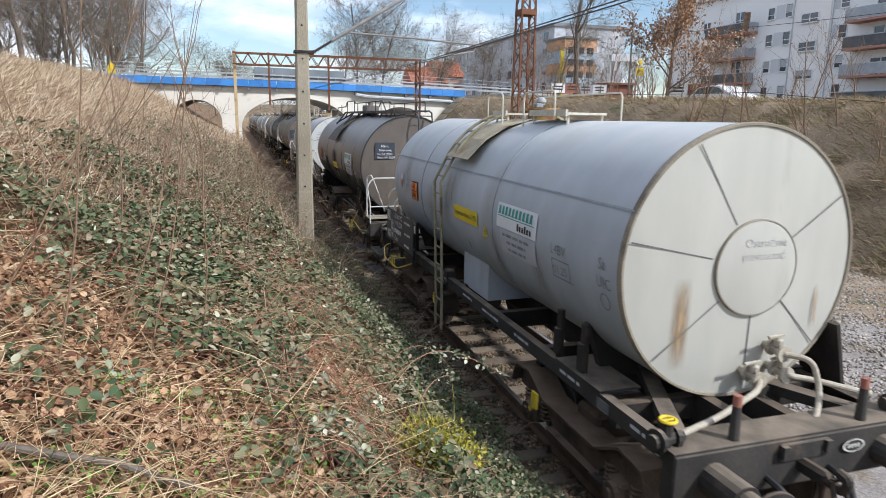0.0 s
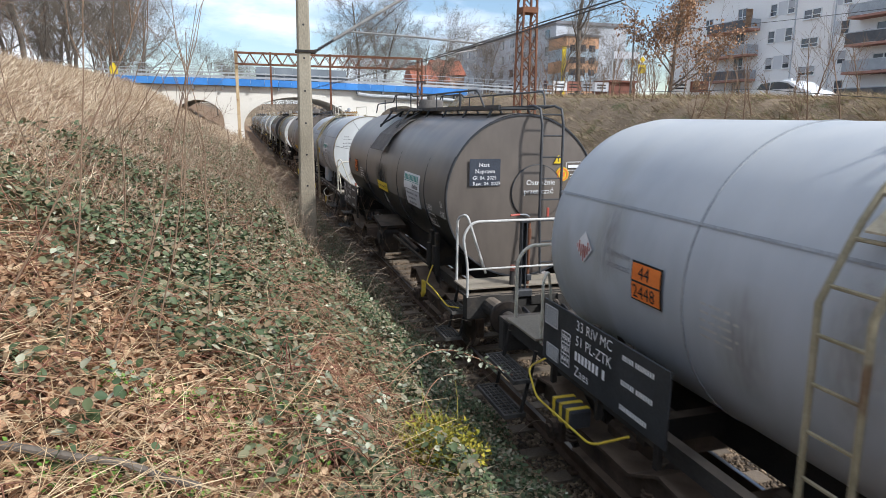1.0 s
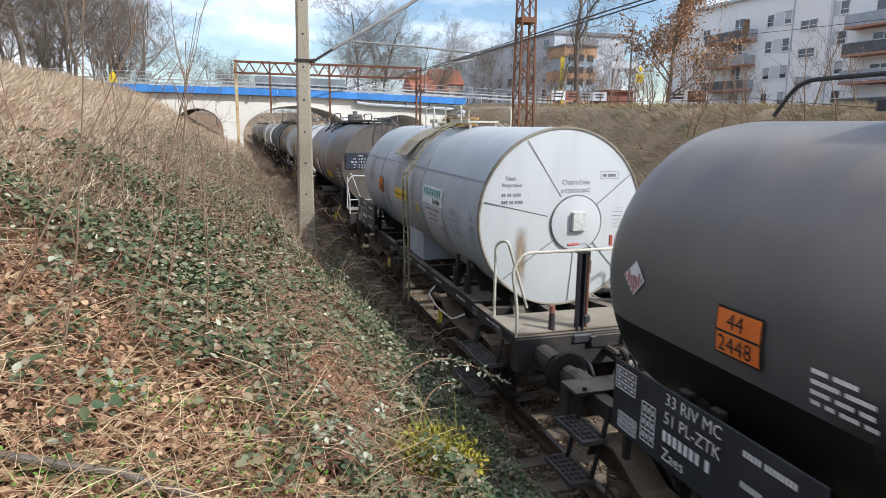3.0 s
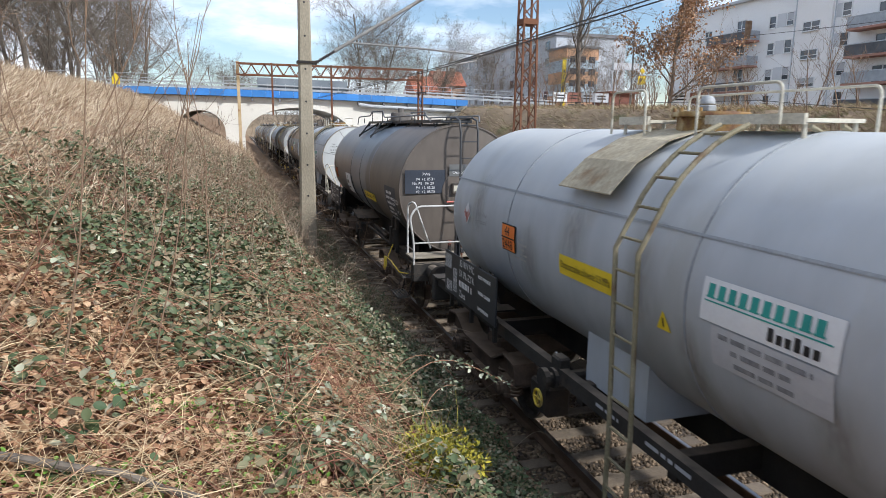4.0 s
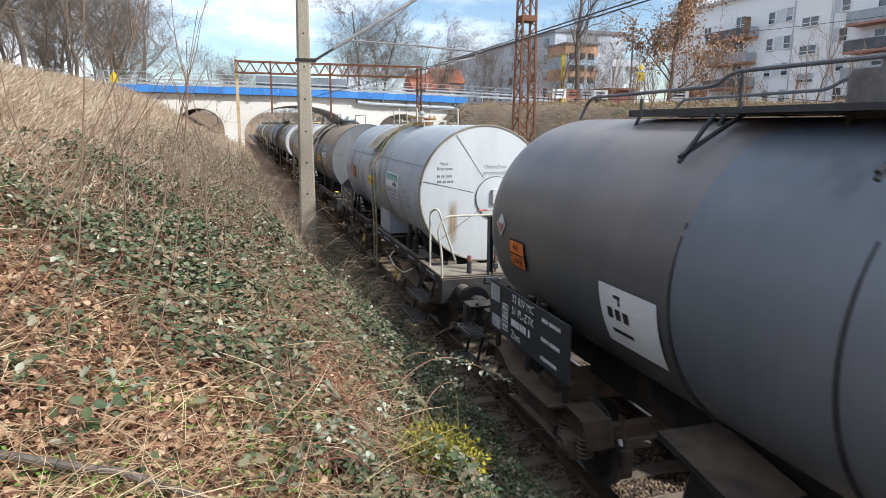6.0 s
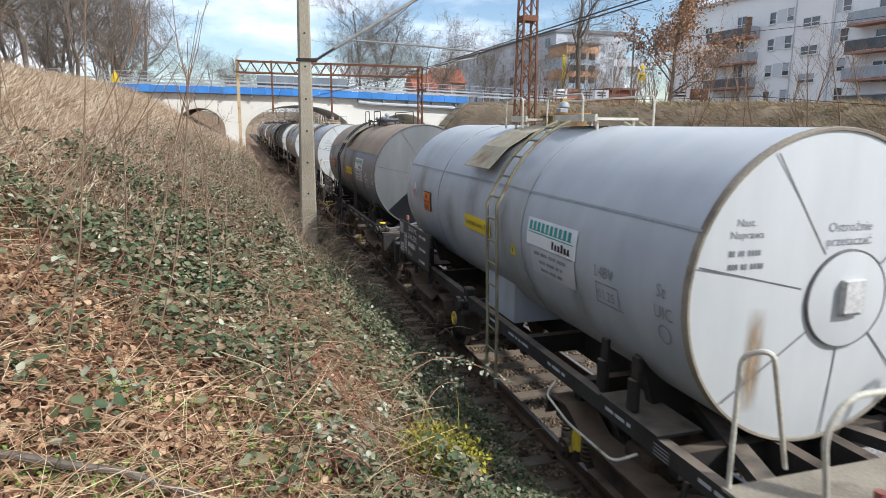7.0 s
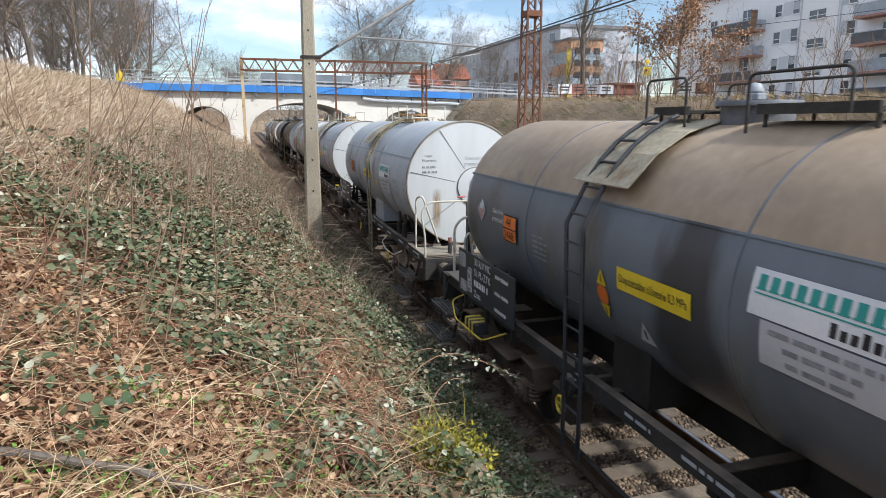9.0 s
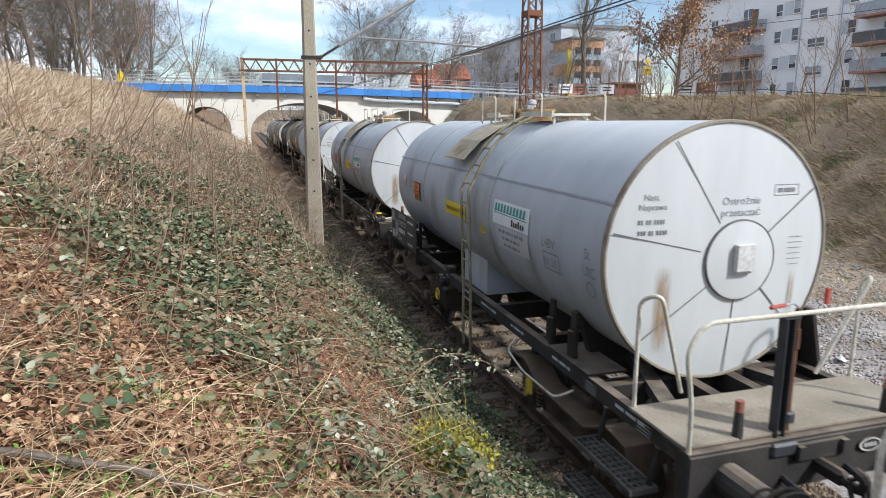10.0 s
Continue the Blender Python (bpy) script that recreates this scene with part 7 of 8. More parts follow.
def grow(rng, height, r0, levels, spreadness, kids, lean=(0, 0), first=0.3, droop=0.0, thin=0.010, reach=1.0):
    """A bare tree as arrays: thick limbs and thin twigs apart."""
    big, small = ([], []), ([], [])

    def ring_tube(pts, rads, store, seg):
        V, F = store
        start = len(V)
        for i, (p, r) in enumerate(zip(pts, rads)):
            d = (pts[min(i + 1, len(pts) - 1)] - pts[max(i - 1, 0)])
            d = d / (np.linalg.norm(d) + 1e-9)
            u = np.cross(d, (0.3, 0.9, 0.1))
            u /= np.linalg.norm(u) + 1e-9
            w = np.cross(d, u)
            for k in range(seg):
                a = 6.2832 * k / seg
                V.append(p + (u * math.cos(a) + w * math.sin(a)) * r)
        for i in range(len(pts) - 1):
            for k in range(seg):
                F.append((start + i * seg + k, start + i * seg + (k + 1) % seg, start + (i + 1) * seg + (k + 1) % seg, start + (i + 1) * seg + k))

    def limb(p, d, length, r, level):
        k = 6 if level == 0 else (4 if level < 3 else 3)
        pts, rads = [p], [r]
        for i in range(k):
            d = d + rng.normal(0, 0.10 + 0.05 * level, 3) + np.array([0, 0, (0.06 if level else 0.02) - droop * level])
            d = d / np.linalg.norm(d)
            pts.append(pts[-1] + d * length / k)
            rads.append(max(thin * 0.6, r * (1 - (0.62 if level == 0 else 0.75) * (i + 1) / k)))
        ring_tube(pts, rads, big if level < (1 if levels <= 2 else 2) else small, 7 if level == 0 else (5 if level == 1 else 3))
        if level >= levels:
            return
        n = kids[level]
        for j in range(n):
            t = first + (1 - first) * (j + rng.random()) / n if level == 0 else 0.2 + 0.8 * (j + rng.random()) / n
            i = min(k - 1, int(t * k))
            q = pts[i] + (pts[i + 1] - pts[i]) * (t * k - i)
            axis = pts[i + 1] - pts[i]
            axis = axis / np.linalg.norm(axis)
            s = rng.normal(0, 1, 3)
            s -= axis * (s @ axis)
            s /= np.linalg.norm(s) + 1e-9
            ang = spreadness * rng.uniform(0.6, 1.2)
            nd = axis * math.cos(ang) + s * math.sin(ang)
            nl = length * rng.uniform(0.38, 0.62) * ((1.15 - 0.5 * t) * reach if level == 0 else 1.0)
            limb(q, nd, nl, max(thin, r * (1 - 0.7 * t) * 0.55), level + 1)

    limb(np.zeros(3), np.array([lean[0], lean[1], 1.0]), height, r0, 0)
    return big, small


def tree(name, label, category, group, rng, at, height, r0, levels, spreadness, kids, leaves=None, bark=None, twig=None, **kw):
    t = thing(name, label, category, group, at=at)
    big, small = grow(rng, height, r0, levels, spreadness, kids, **kw)
    raw("trunk", big[0], big[1], bark or M_BARK, t, smooth=True)
    if small[0]:
        raw("crown", small[0], small[1], twig or M_TWIG, t)
    if leaves:
        n, size, mat = leaves
        tips = np.array(small[0])
        k = rng.integers(0, len(tips), n)
        p = tips[k] + rng.normal(0, size * 0.9, (n, 3))
        v, f = strew(LEAF_V, LEAF_F, p, rng.uniform(size * 0.6, size * 1.3, n), rng.uniform(0, 6.28, n), rng.normal(-0.6, 0.7, n), rng.normal(0, 0.7, n))
        raw("foliage", v, f, mat, t)
    return t


def woods():
    rng = np.random.default_rng(77)
    kinds = []
    for k in range(5):
        kinds.append(tree("bare_tree", "tall leafless winter tree with fine twigs", "tree", "bare trees behind the bridge", rng, (0, 0, 0), 13 + k, 0.20, 4, 0.88, (14, 8, 7, 6), thin=0.010, first=0.12))
    # along the left crest, from the camera's side to the bridge
    spots = [(-13, 34, 0.9), (-16, 38, 1.0), (-19, 44, 1.1), (-12, 46, 0.85), (-15.5, 50, 0.95), (-22, 50, 1.1), (-9.5, 58, 0.62), (-12.5, 60, 0.78), (-17, 60, 0.9), (-26, 46, 1.2), (-10.5, 30, 0.8), (-14, 28, 0.9), (-20, 34, 1.1), (-7.5, 62, 0.5), (-11.5, 38, 0.75), (-13.5, 42, 0.85), (-10.2, 50, 0.7), (-17.5, 42, 1.0), (-18, 52, 1.0), (-20, 58, 1.0), (-14, 64, 0.85), (-10.5, 66, 0.7), (-24, 40, 1.1), (-12, 24, 0.8), (-16, 26, 0.9), (-23, 62, 1.1), (-9, 72, 0.7), (-12, 74, 0.8),
             (12, 84, 0.95), (15, 88, 0.98), (18, 84, 0.9), (24, 88, 0.62), (28, 92, 0.66), (32, 86, 0.55), (38, 84, 0.62), (30, 98, 0.7), (37, 98, 0.72), (45, 88, 0.7), (20, 100, 0.8), (40, 66, 0.42), (47, 82, 0.5), (37, 58, 0.36),
             (9.5, 84, 0.45), (9.0, 96, 0.5), (0.5, 84, 0.4), (0, 96, 0.45), (10, 118, 0.6), (-1, 120, 0.6), (-3, 110, 0.7), (9, 140, 0.6), (4, 262, 0.9), (9, 258, 0.8), (-2, 266, 0.9), (14, 262, 0.9), (0, 258, 0.8)]
    bushes = []
    for k in range(3):
        bushes.append(tree("thicket_shrub", "tall tangled leafless shrub on the crest", "shrub", "thicket on the crest", rng, (0, 0, 0), 5.0 + k, 0.09, 3, 0.55, (16, 9, 6), thin=0.012, first=0.03))
    for j in range(26):
        x, y = rng.uniform(-20, -8.2), rng.uniform(34, 70)
        s = rng.uniform(0.55, 1.0)
        m = Matrix.Translation((x, y, ground_z(x, min(y, 60)) - 0.2)) @ Matrix.Rotation(j * 1.7, 4, "Z") @ Matrix.Scale(s, 4)
        if j < 3:
            bushes[j].matrix_basis = m
        else:
            copy_thing(bushes[j % 3], m)
    for j, (x, y, s) in enumerate(spots):
        src = kinds[j % 5]
        z = ground_z(x, y) - 0.3 if y < 200 else 6.0
        m = Matrix.Translation((x, y, z)) @ Matrix.Rotation(j * 2.4, 4, "Z") @ Matrix.Scale(s, 4)
        if j < 5:
            src.matrix_basis = m
        else:
            copy_thing(src, m)


def street_trees():
    rng = np.random.default_rng(5)
    tree("bare_tree", "dark leafless street tree with a forked crown", "tree", "", rng, (32.6, 60, 5.3), 15, 0.27, 4, 0.7, (9, 7, 6, 4), first=0.22, thin=0.016)
    tree("oak_tree", "oak tree still holding brown withered leaves", "tree", "", rng, (27.4, 38, 4.85), 11.5, 0.13, 3, 0.9, (19, 9, 7), leaves=(12000, 0.155, M_OAK), first=0.04, thin=0.012, reach=0.62, lean=(0.10, -0.04))


def saplings():
    rng = np.random.default_rng(15)
    spots = [(-1.95, 5.3, 2.3), (-1.05, 6.4, 1.9), (-1.9, 7.4, 2.1), (-0.4, 8.5, 1.4), (-2.4, 8.5, 2.0), (-0.9, 10.5, 1.5), (-1.9, 11.5, 1.8), (-0.2, 12.5, 1.4), (0.4, 14.0, 1.3), (0.9, 16.0, 1.4), (1.9, 15.0, 1.6), (2.3, 18.0, 1.8), (2.1, 21.0, 1.8), (2.5, 12.0, 1.5), (2.6, 16.5, 2.0), (2.2, 25.0, 2.0), (1.2, 20.0, 1.6)]
    for x, y, h in spots:
        tree("sapling", "thin leafless sapling on the slope", "sapling", "saplings on the slope", rng, (x, y, ground_z(x, y) - 0.05), h, 0.006 + 0.0008 * h, 2, 0.95, (9, 5), lean=(rng.normal(0.05, 0.12), rng.normal(0, 0.12)), first=0.15, thin=0.0026, bark=M_SAPLING, twig=M_SAPLING)
    # long thin shoots that lean over towards the track
    for x, y, dx, h in ((-0.75, 3.6, 0.35, 1.9), (-0.55, 3.9, 0.30, 2.0), (-0.9, 3.4, 0.22, 2.2), (-1.2, 3.1, 0.45, 2.0), (-0.3, 4.3, 0.22, 2.0)):
        tree("sapling", "long bare shoot leaning over the slope", "sapling", "saplings on the slope", rng, (x, y, ground_z(x, y) - 0.05), h, 0.0055, 1, 0.45, (5,), lean=(dx, 0.1), first=0.3, thin=0.0028, bark=M_SAPLING, twig=M_SAPLING)
    # shrubs on the far crest
    for k in range(72):
        y = rng.uniform(9, 46)
        x = rng.uniform(19.5, 25)
        h = rng.uniform(1.0, 3.4)
        tree("shrub", "leafless shrub on the far bank", "shrub", "shrubs on the far bank", rng, (x, y, ground_z(x, y) - 0.05), h, 0.03, 2, 0.5, (9, 5), lean=(rng.normal(0, 0.1), rng.normal(0, 0.1)), first=0.08, thin=0.006, bark=M_SAPLING, twig=M_SAPLING)


def far_grass():
    rng = np.random.default_rng(91)
    n = 80000
    def w(a, b):
        foot = 16.6 - 4.4 * min(1, max(0, (b - 14) / 36))
        return step01(a, foot - 0.4, foot + 0.6) * max(0.05, 0.6 + 1.1 * noise.noise((a * 0.8, b * 0.8, 1.0)))
    x, y = spread(rng, n, 11.5, 27.5, 8.0, 52.0, w, 1.2)
    z = heights(x, y) - 0.02
    ln = rng.uniform(0.14, 0.50, n) * np.array([1.0 + 0.9 * noise.noise((a * 0.9, b * 0.9, 6.0)) for a, b in zip(x.tolist(), y.tolist())])
    sz = np.stack([rng.uniform(0.008, 0.020, n), ln, ln * 1.5], -1)
    v, f = strew(RIB_V, RIB_F, np.stack([x, y, z], -1), sz, rng.normal(1.2, 0.8, n), rng.uniform(-0.1, 0.9, n), rng.uniform(-1.5, 1.5, n))
    tagged(raw("far_bank_grass", v, f, M_BANKGRASS), "matted dry grass on the far bank", "dry grass", kind="stuff")


def dead_branch():
    b = thing("fallen_branch", "grey fallen branch lying on leaf litter", "branch", at=(0, 0, 0))
    bm = bmesh.new()
    pts = [(-1.05, 2.45), (-0.85, 2.52), (-0.65, 2.62), (-0.50, 2.66), (-0.36, 2.64), (-0.22, 2.60)]
    tube(bm, [(x, y, ground_z(x, y) + 0.13 + 0.02 * (k % 2)) for k, (x, y) in enumerate(pts)], 0.016, 7)
    part("limb", bm, M_BARK, b, smooth=True)
    bm = bmesh.new()
    tube(bm, [(-0.20, 2.55, ground_z(-0.2, 2.55) + 0.03), (0.0, 2.72, ground_z(0, 2.72) + 0.10), (0.16, 2.9, ground_z(0.16, 2.9) + 0.20)], 0.010, 7)
    part("limb", bm, M_SAPLING, b, smooth=True)


brambles()
edge_brambles()
canes()
thicket_canes()
litter()
straw()
weeds()
mistletoe()
pale_leaves()
woods()
street_trees()
saplings()
far_grass()
dead_branch()


# ---- line equipment ----
M_PORCELAIN = surf("dark_insulator", (0.03, 0.025, 0.025), (0.05, 0.04, 0.04), 5, 0.3)
M_FACADE = surf("pale_render_facade", (0.84, 0.845, 0.85), (0.88, 0.885, 0.89), 0.25, 0.9, fine=0.04, bscale=8)
M_FACADE2 = surf("pinkish_render_facade", (0.84, 0.82, 0.81), (0.88, 0.865, 0.855), 0.25, 0.9, fine=0.04, bscale=8)
M_FACADE3 = surf("grey_render_field", (0.56, 0.58, 0.61), (0.62, 0.64, 0.67), 0.4, 0.9, fine=0.04)
M_PVC = surf("white_window_frame", (0.74, 0.75, 0.76), (0.80, 0.81, 0.82), 2, 0.4, fine=0.03)
M_PANE = surf("dark_window_glass", (0.035, 0.042, 0.055), (0.07, 0.08, 0.10), 0.6, 0.08, fine=0.05, spec=0.8)
M_BLIND = surf("pale_blind", (0.40, 0.41, 0.44), (0.46, 0.47, 0.50), 0.6, 0.6, fine=0.05)
M_SLAB = surf("salmon_balcony_edge", (0.36, 0.19, 0.15), (0.44, 0.24, 0.19), 1.5, 0.8)
M_BALUSTRADE = surf("dark_balcony_screen", (0.07, 0.075, 0.085), (0.11, 0.115, 0.125), 2, 0.5)
M_BALGLASS = surf("pale_balcony_screen", (0.30, 0.33, 0.37), (0.38, 0.41, 0.45), 2, 0.3)
M_ORANGEWALL = surf("orange_panel_wall", (0.58, 0.33, 0.19), (0.64, 0.37, 0.22), 0.6, 0.85)
M_BLUEWALL = surf("pale_blue_panel_wall", (0.40, 0.50, 0.58), (0.46, 0.56, 0.64), 0.6, 0.85)
M_GREYBLOCK = surf("grey_block_wall", (0.46, 0.49, 0.53), (0.52, 0.55, 0.59), 0.4, 0.85)
M_TILE = surf("red_roof_tiles", (0.34, 0.11, 0.065), (0.42, 0.15, 0.09), 0.8, 0.85, bump=0.3, bscale=10)
M_CARWHITE = surf("white_car_paint", (0.72, 0.73, 0.74), (0.76, 0.77, 0.78), 1, 0.25, fine=0.02, spec=0.6)
M_ASPHALT = surf("grey_asphalt", (0.05, 0.05, 0.052), (0.075, 0.075, 0.078), 1, 0.9, bump=0.3)
M_CHIMNEY = surf("pale_brick_chimney", (0.40, 0.27, 0.20), (0.48, 0.34, 0.26), 2, 0.9)
M_FENCE = surf("dark_red_kiosk_wall", (0.16, 0.06, 0.04), (0.21, 0.085, 0.06), 1, 0.8)
M_BOULDER = surf("pale_broken_concrete", (0.30, 0.26, 0.21), (0.40, 0.36, 0.30), 2, 0.9, bump=0.6, bscale=12)
M_PAPER = surf("white_paper", (0.72, 0.73, 0.75), (0.78, 0.79, 0.80), 5, 0.7, fine=0.03)


def concrete_pole():
    p = thing("catenary_pole", "weathered grey concrete catenary pole beside the track", "pole", at=(1.62, 17.3, 0))
    base = ground_z(1.62, 17.3) - 0.5
    bm = bmesh.new()
    segs = [(base, 0.225, 0.15), (2.0, 0.20, 0.14), (5.0, 0.165, 0.125), (9.6, 0.12, 0.10)]
    rings = []
    for z, hx, hy in segs:
        c = 0.04
        x0 = 0.006 * (z - base)
        rings.append([bm.verts.new((x0 + x, y, z)) for x, y in ((-hx + c, -hy), (hx - c, -hy), (hx, -hy + c), (hx, hy - c), (hx - c, hy), (-hx + c, hy), (-hx, hy - c), (-hx, -hy + c))])
    for a, b in zip(rings, rings[1:]):
        for k in range(8):
            bm.faces.new((a[k], a[(k + 1) % 8], b[(k + 1) % 8], b[k]))
    bm.faces.new(rings[-1])
    part("shaft", bm, M_CONCRETE, p)
    for k in range(9):
        z = 1.2 + 0.8 * k
        bm = bmesh.new()
        hy = 0.15 - 0.0052 * (z - base)
        rod(bm, (0.006 * (z - base), -hy - 0.006, z), (0.006 * (z - base), -hy + 0.02, z), 0.026, 10)
        part("bolt_hole", bm, M_BLACK, p)
    for z in (5.37, 7.9):
        bm = bmesh.new()
        box(bm, (0.035, 0, z), (0.40, 0.32, 0.06))
        box(bm, (0.27, 0, z), (0.14, 0.08, 0.10), None, 0.01)
        part("band", bm, M_FRAME, p)
    return p


def insulator(bm, a, b, r=0.07, n=5):
    a, b = Vector(a), Vector(b)
    rod(bm, a, b, 0.03, 8)
    for k in range(n):
        q = a.lerp(b, (k + 0.5) / n)
        d = (b - a).normalized() * 0.018
        rod(bm, q - d, q + d, r, 10, r * 0.55)


def cantilever():
    c = thing("cantilever", "grey tubular catenary cantilever with dark insulators", "cantilever", at=(0, 0, 0))
    Y = 17.3
    bm = bmesh.new()
    insulator(bm, (1.93, Y, 5.37), (2.45, Y, 5.70), 0.06, 6)
    part("insulator", bm, M_PORCELAIN, c)
    bm = bmesh.new()
    tube(bm, [(2.40, Y, 5.67), (4.58, Y, 7.0), (5.5, Y, 7.56)], 0.045, 9)
    part("inclined_tube", bm, M_TUBE, c, smooth=True)
    bm = bmesh.new()
    tube(bm, [(2.74, Y, 5.90), (4.6, Y, 5.84), (6.45, Y, 5.74)], 0.026, 8)
    part("registration_tube", bm, M_TUBE, c, smooth=True)
    bm = bmesh.new()
    tube(bm, [(6.30, Y, 5.72), (6.25, Y, 5.58), (5.1, Y, 5.36)], 0.02, 7)
    insulator(bm, (5.95, Y, 5.52), (5.55, Y, 5.45), 0.04, 3)
    part("steady_arm", bm, M_TUBE, c)
    bm = bmesh.new()
    rod(bm, (1.8, Y, 7.95), (5.4, Y, 7.52), 0.014, 6)
    part("stay_wire", bm, M_WIRE, c)


def wire(label, pts, r=0.008, sag=0.0):
    w = thing("overhead_wire", label, "wire", "overhead wires", at=(0, 0, 0))
    bm = bmesh.new()
    out = []
    for a, b in zip(pts, pts[1:]):
        a, b = Vector(a), Vector(b)
        for k in range(10):
            t = k / 10
            q = a.lerp(b, t)
            q.z -= sag * 4 * t * (1 - t)
            out.append(q)
    out.append(Vector(pts[-1]))
    tube(bm, out, r, 5)
    part("strand", bm, M_WIRE, w)


def lattice(x, y, z0, z1, w0, w1, owner, material, bays=9):
    """A four-legged lattice mast: legs, and the lacing of each face."""
    def corner(t, sx, sy):
        w = w0 + (w1 - w0) * t
        return Vector((x + sx * w / 2, y + sy * w / 2, z0 + (z1 - z0) * t))
    for sx in (-1, 1):
        for sy in (-1, 1):
            bm = bmesh.new()
            a, b = corner(0, sx, sy), corner(1, sx, sy)
            rod(bm, a, b, 0.055, 4, 0.05)
            part("leg", bm, material, owner)
    for k in range(bays):
        t0, t1 = k / bays, (k + 1) / bays
        for (p, q) in (((-1, -1), (1, -1)), ((1, -1), (1, 1)), ((1, 1), (-1, 1)), ((-1, 1), (-1, -1))):
            bm = bmesh.new()
            a, b = (corner(t0, *p), corner(t1, *q)) if k % 2 else (corner(t0, *q), corner(t1, *p))
            rod(bm, a, b, 0.026, 4)
            part("lacing", bm, material, owner)


def lattice_mast():
    m = thing("lattice_mast", "rusty brown steel lattice mast beside the gravel", "mast", at=(0, 0, 0))
    lattice(11.2, 25.0, -0.4, 10.5, 0.74, 0.52, m, M_RUST, 19)
    bm = bmesh.new()
    box(bm, (11.2, 25.0, 7.95), (0.66, 0.66, 0.22), None, 0.01)
    part("collar", bm, M_RUST, m)
    bm = bmesh.new()
    box(bm, (11.2, 25.0, -0.2), (1.2, 1.2, 0.5), None, 0.03)
    part("footing", bm, M_CONCRETE, m)


def gantry():
    g = thing("signal_gantry", "rusty lattice portal gantry spanning the cutting before the bridge", "gantry", at=(0, 0, 0))
    Y = 46.0
    bm = bmesh.new()
    box(bm, (0.05, Y, 4.3), (0.20, 0.20, 7.2), None, 0.01)
    part("post", bm, M_PALEPOST, g, "post with peeling cream paint over rust")
    for x in (12.30, 12.60):
        bm = bmesh.new()
        box(bm, (x, Y, 3.7), (0.09, 0.2, 8.2))
        part("post", bm, M_RUST, g)
    for k in range(14):
        bm = bmesh.new()
        s = 1 if k % 2 else -1
        rod(bm, (12.45 - 0.13 * s, Y, 0.4 + 0.5 * k), (12.45 + 0.13 * s, Y, 0.9 + 0.5 * k), 0.025, 4)
        part("lacing", bm, M_RUST, g)
    for z, yy in ((7.78, -0.3), (7.78, 0.3), (7.06, -0.3), (7.06, 0.3)):
        bm = bmesh.new()
        box(bm, (6.25, Y + yy, z), (12.6, 0.09, 0.09))
        part("chord", bm, M_RUST, g)
    for yy in (-0.3, 0.3):
        for k in range(30):
            bm = bmesh.new()
            x = 0.1 + 12.3 * k / 30
            a, b = (7.08, 7.76) if k % 2 else (7.76, 7.08)
            rod(bm, (x, Y + yy, a), (x + 0.41, Y + yy, b), 0.026, 4)
            part("lacing", bm, M_RUST, g)
    for x, z in ((2.2, 4.5), (6.1, 4.2)):
        bm = bmesh.new()
        box(bm, (x, Y - 0.36, (z + 7.85) / 2), (0.12, 0.12, 7.85 - z))
        part("drop_post", bm, M_RUST, g)
    bm = bmesh.new()
    insulator(bm, (12.45, Y - 0.3, 6.3), (12.45, Y - 0.3, 6.7), 0.10, 4)
    box(bm, (12.45, Y - 0.3, 6.2), (0.7, 0.15, 0.1))
    part("insulator", bm, M_PORCELAIN, g)


concrete_pole()
cantilever()
lattice_mast()
gantry()
for x in (0.0, 0.16):
    wire("black contact wire over the track", [(4.35 + x, -12, 5.32), (5.08 + x, 17.3, 5.35), (4.1 + x, 46, 5.4)], 0.010)
wire("messenger wire hung from the cantilever", [(4.4, -12, 7.1), (4.62, 17.3, 7.02), (4.3, 46, 6.9)], 0.008, 0.35)
wire("thin feeder wire high across the cutting", [(-3.0, 12.0, 9.6), (1.7, 17.3, 7.9), (12.45, 46, 7.9)], 0.007, 0.2)
wire("telephone wire in front of the flats", [(20, 12, 7.2), (26, 38.0, 9.4), (33, 60, 10.0)], 0.012, 0.2)
wire("low wire along the far bank", [(19.6, 6, 4.0), (18.3, 20, 4.9), (16.3, 40, 5.6)], 0.012, 0.15)


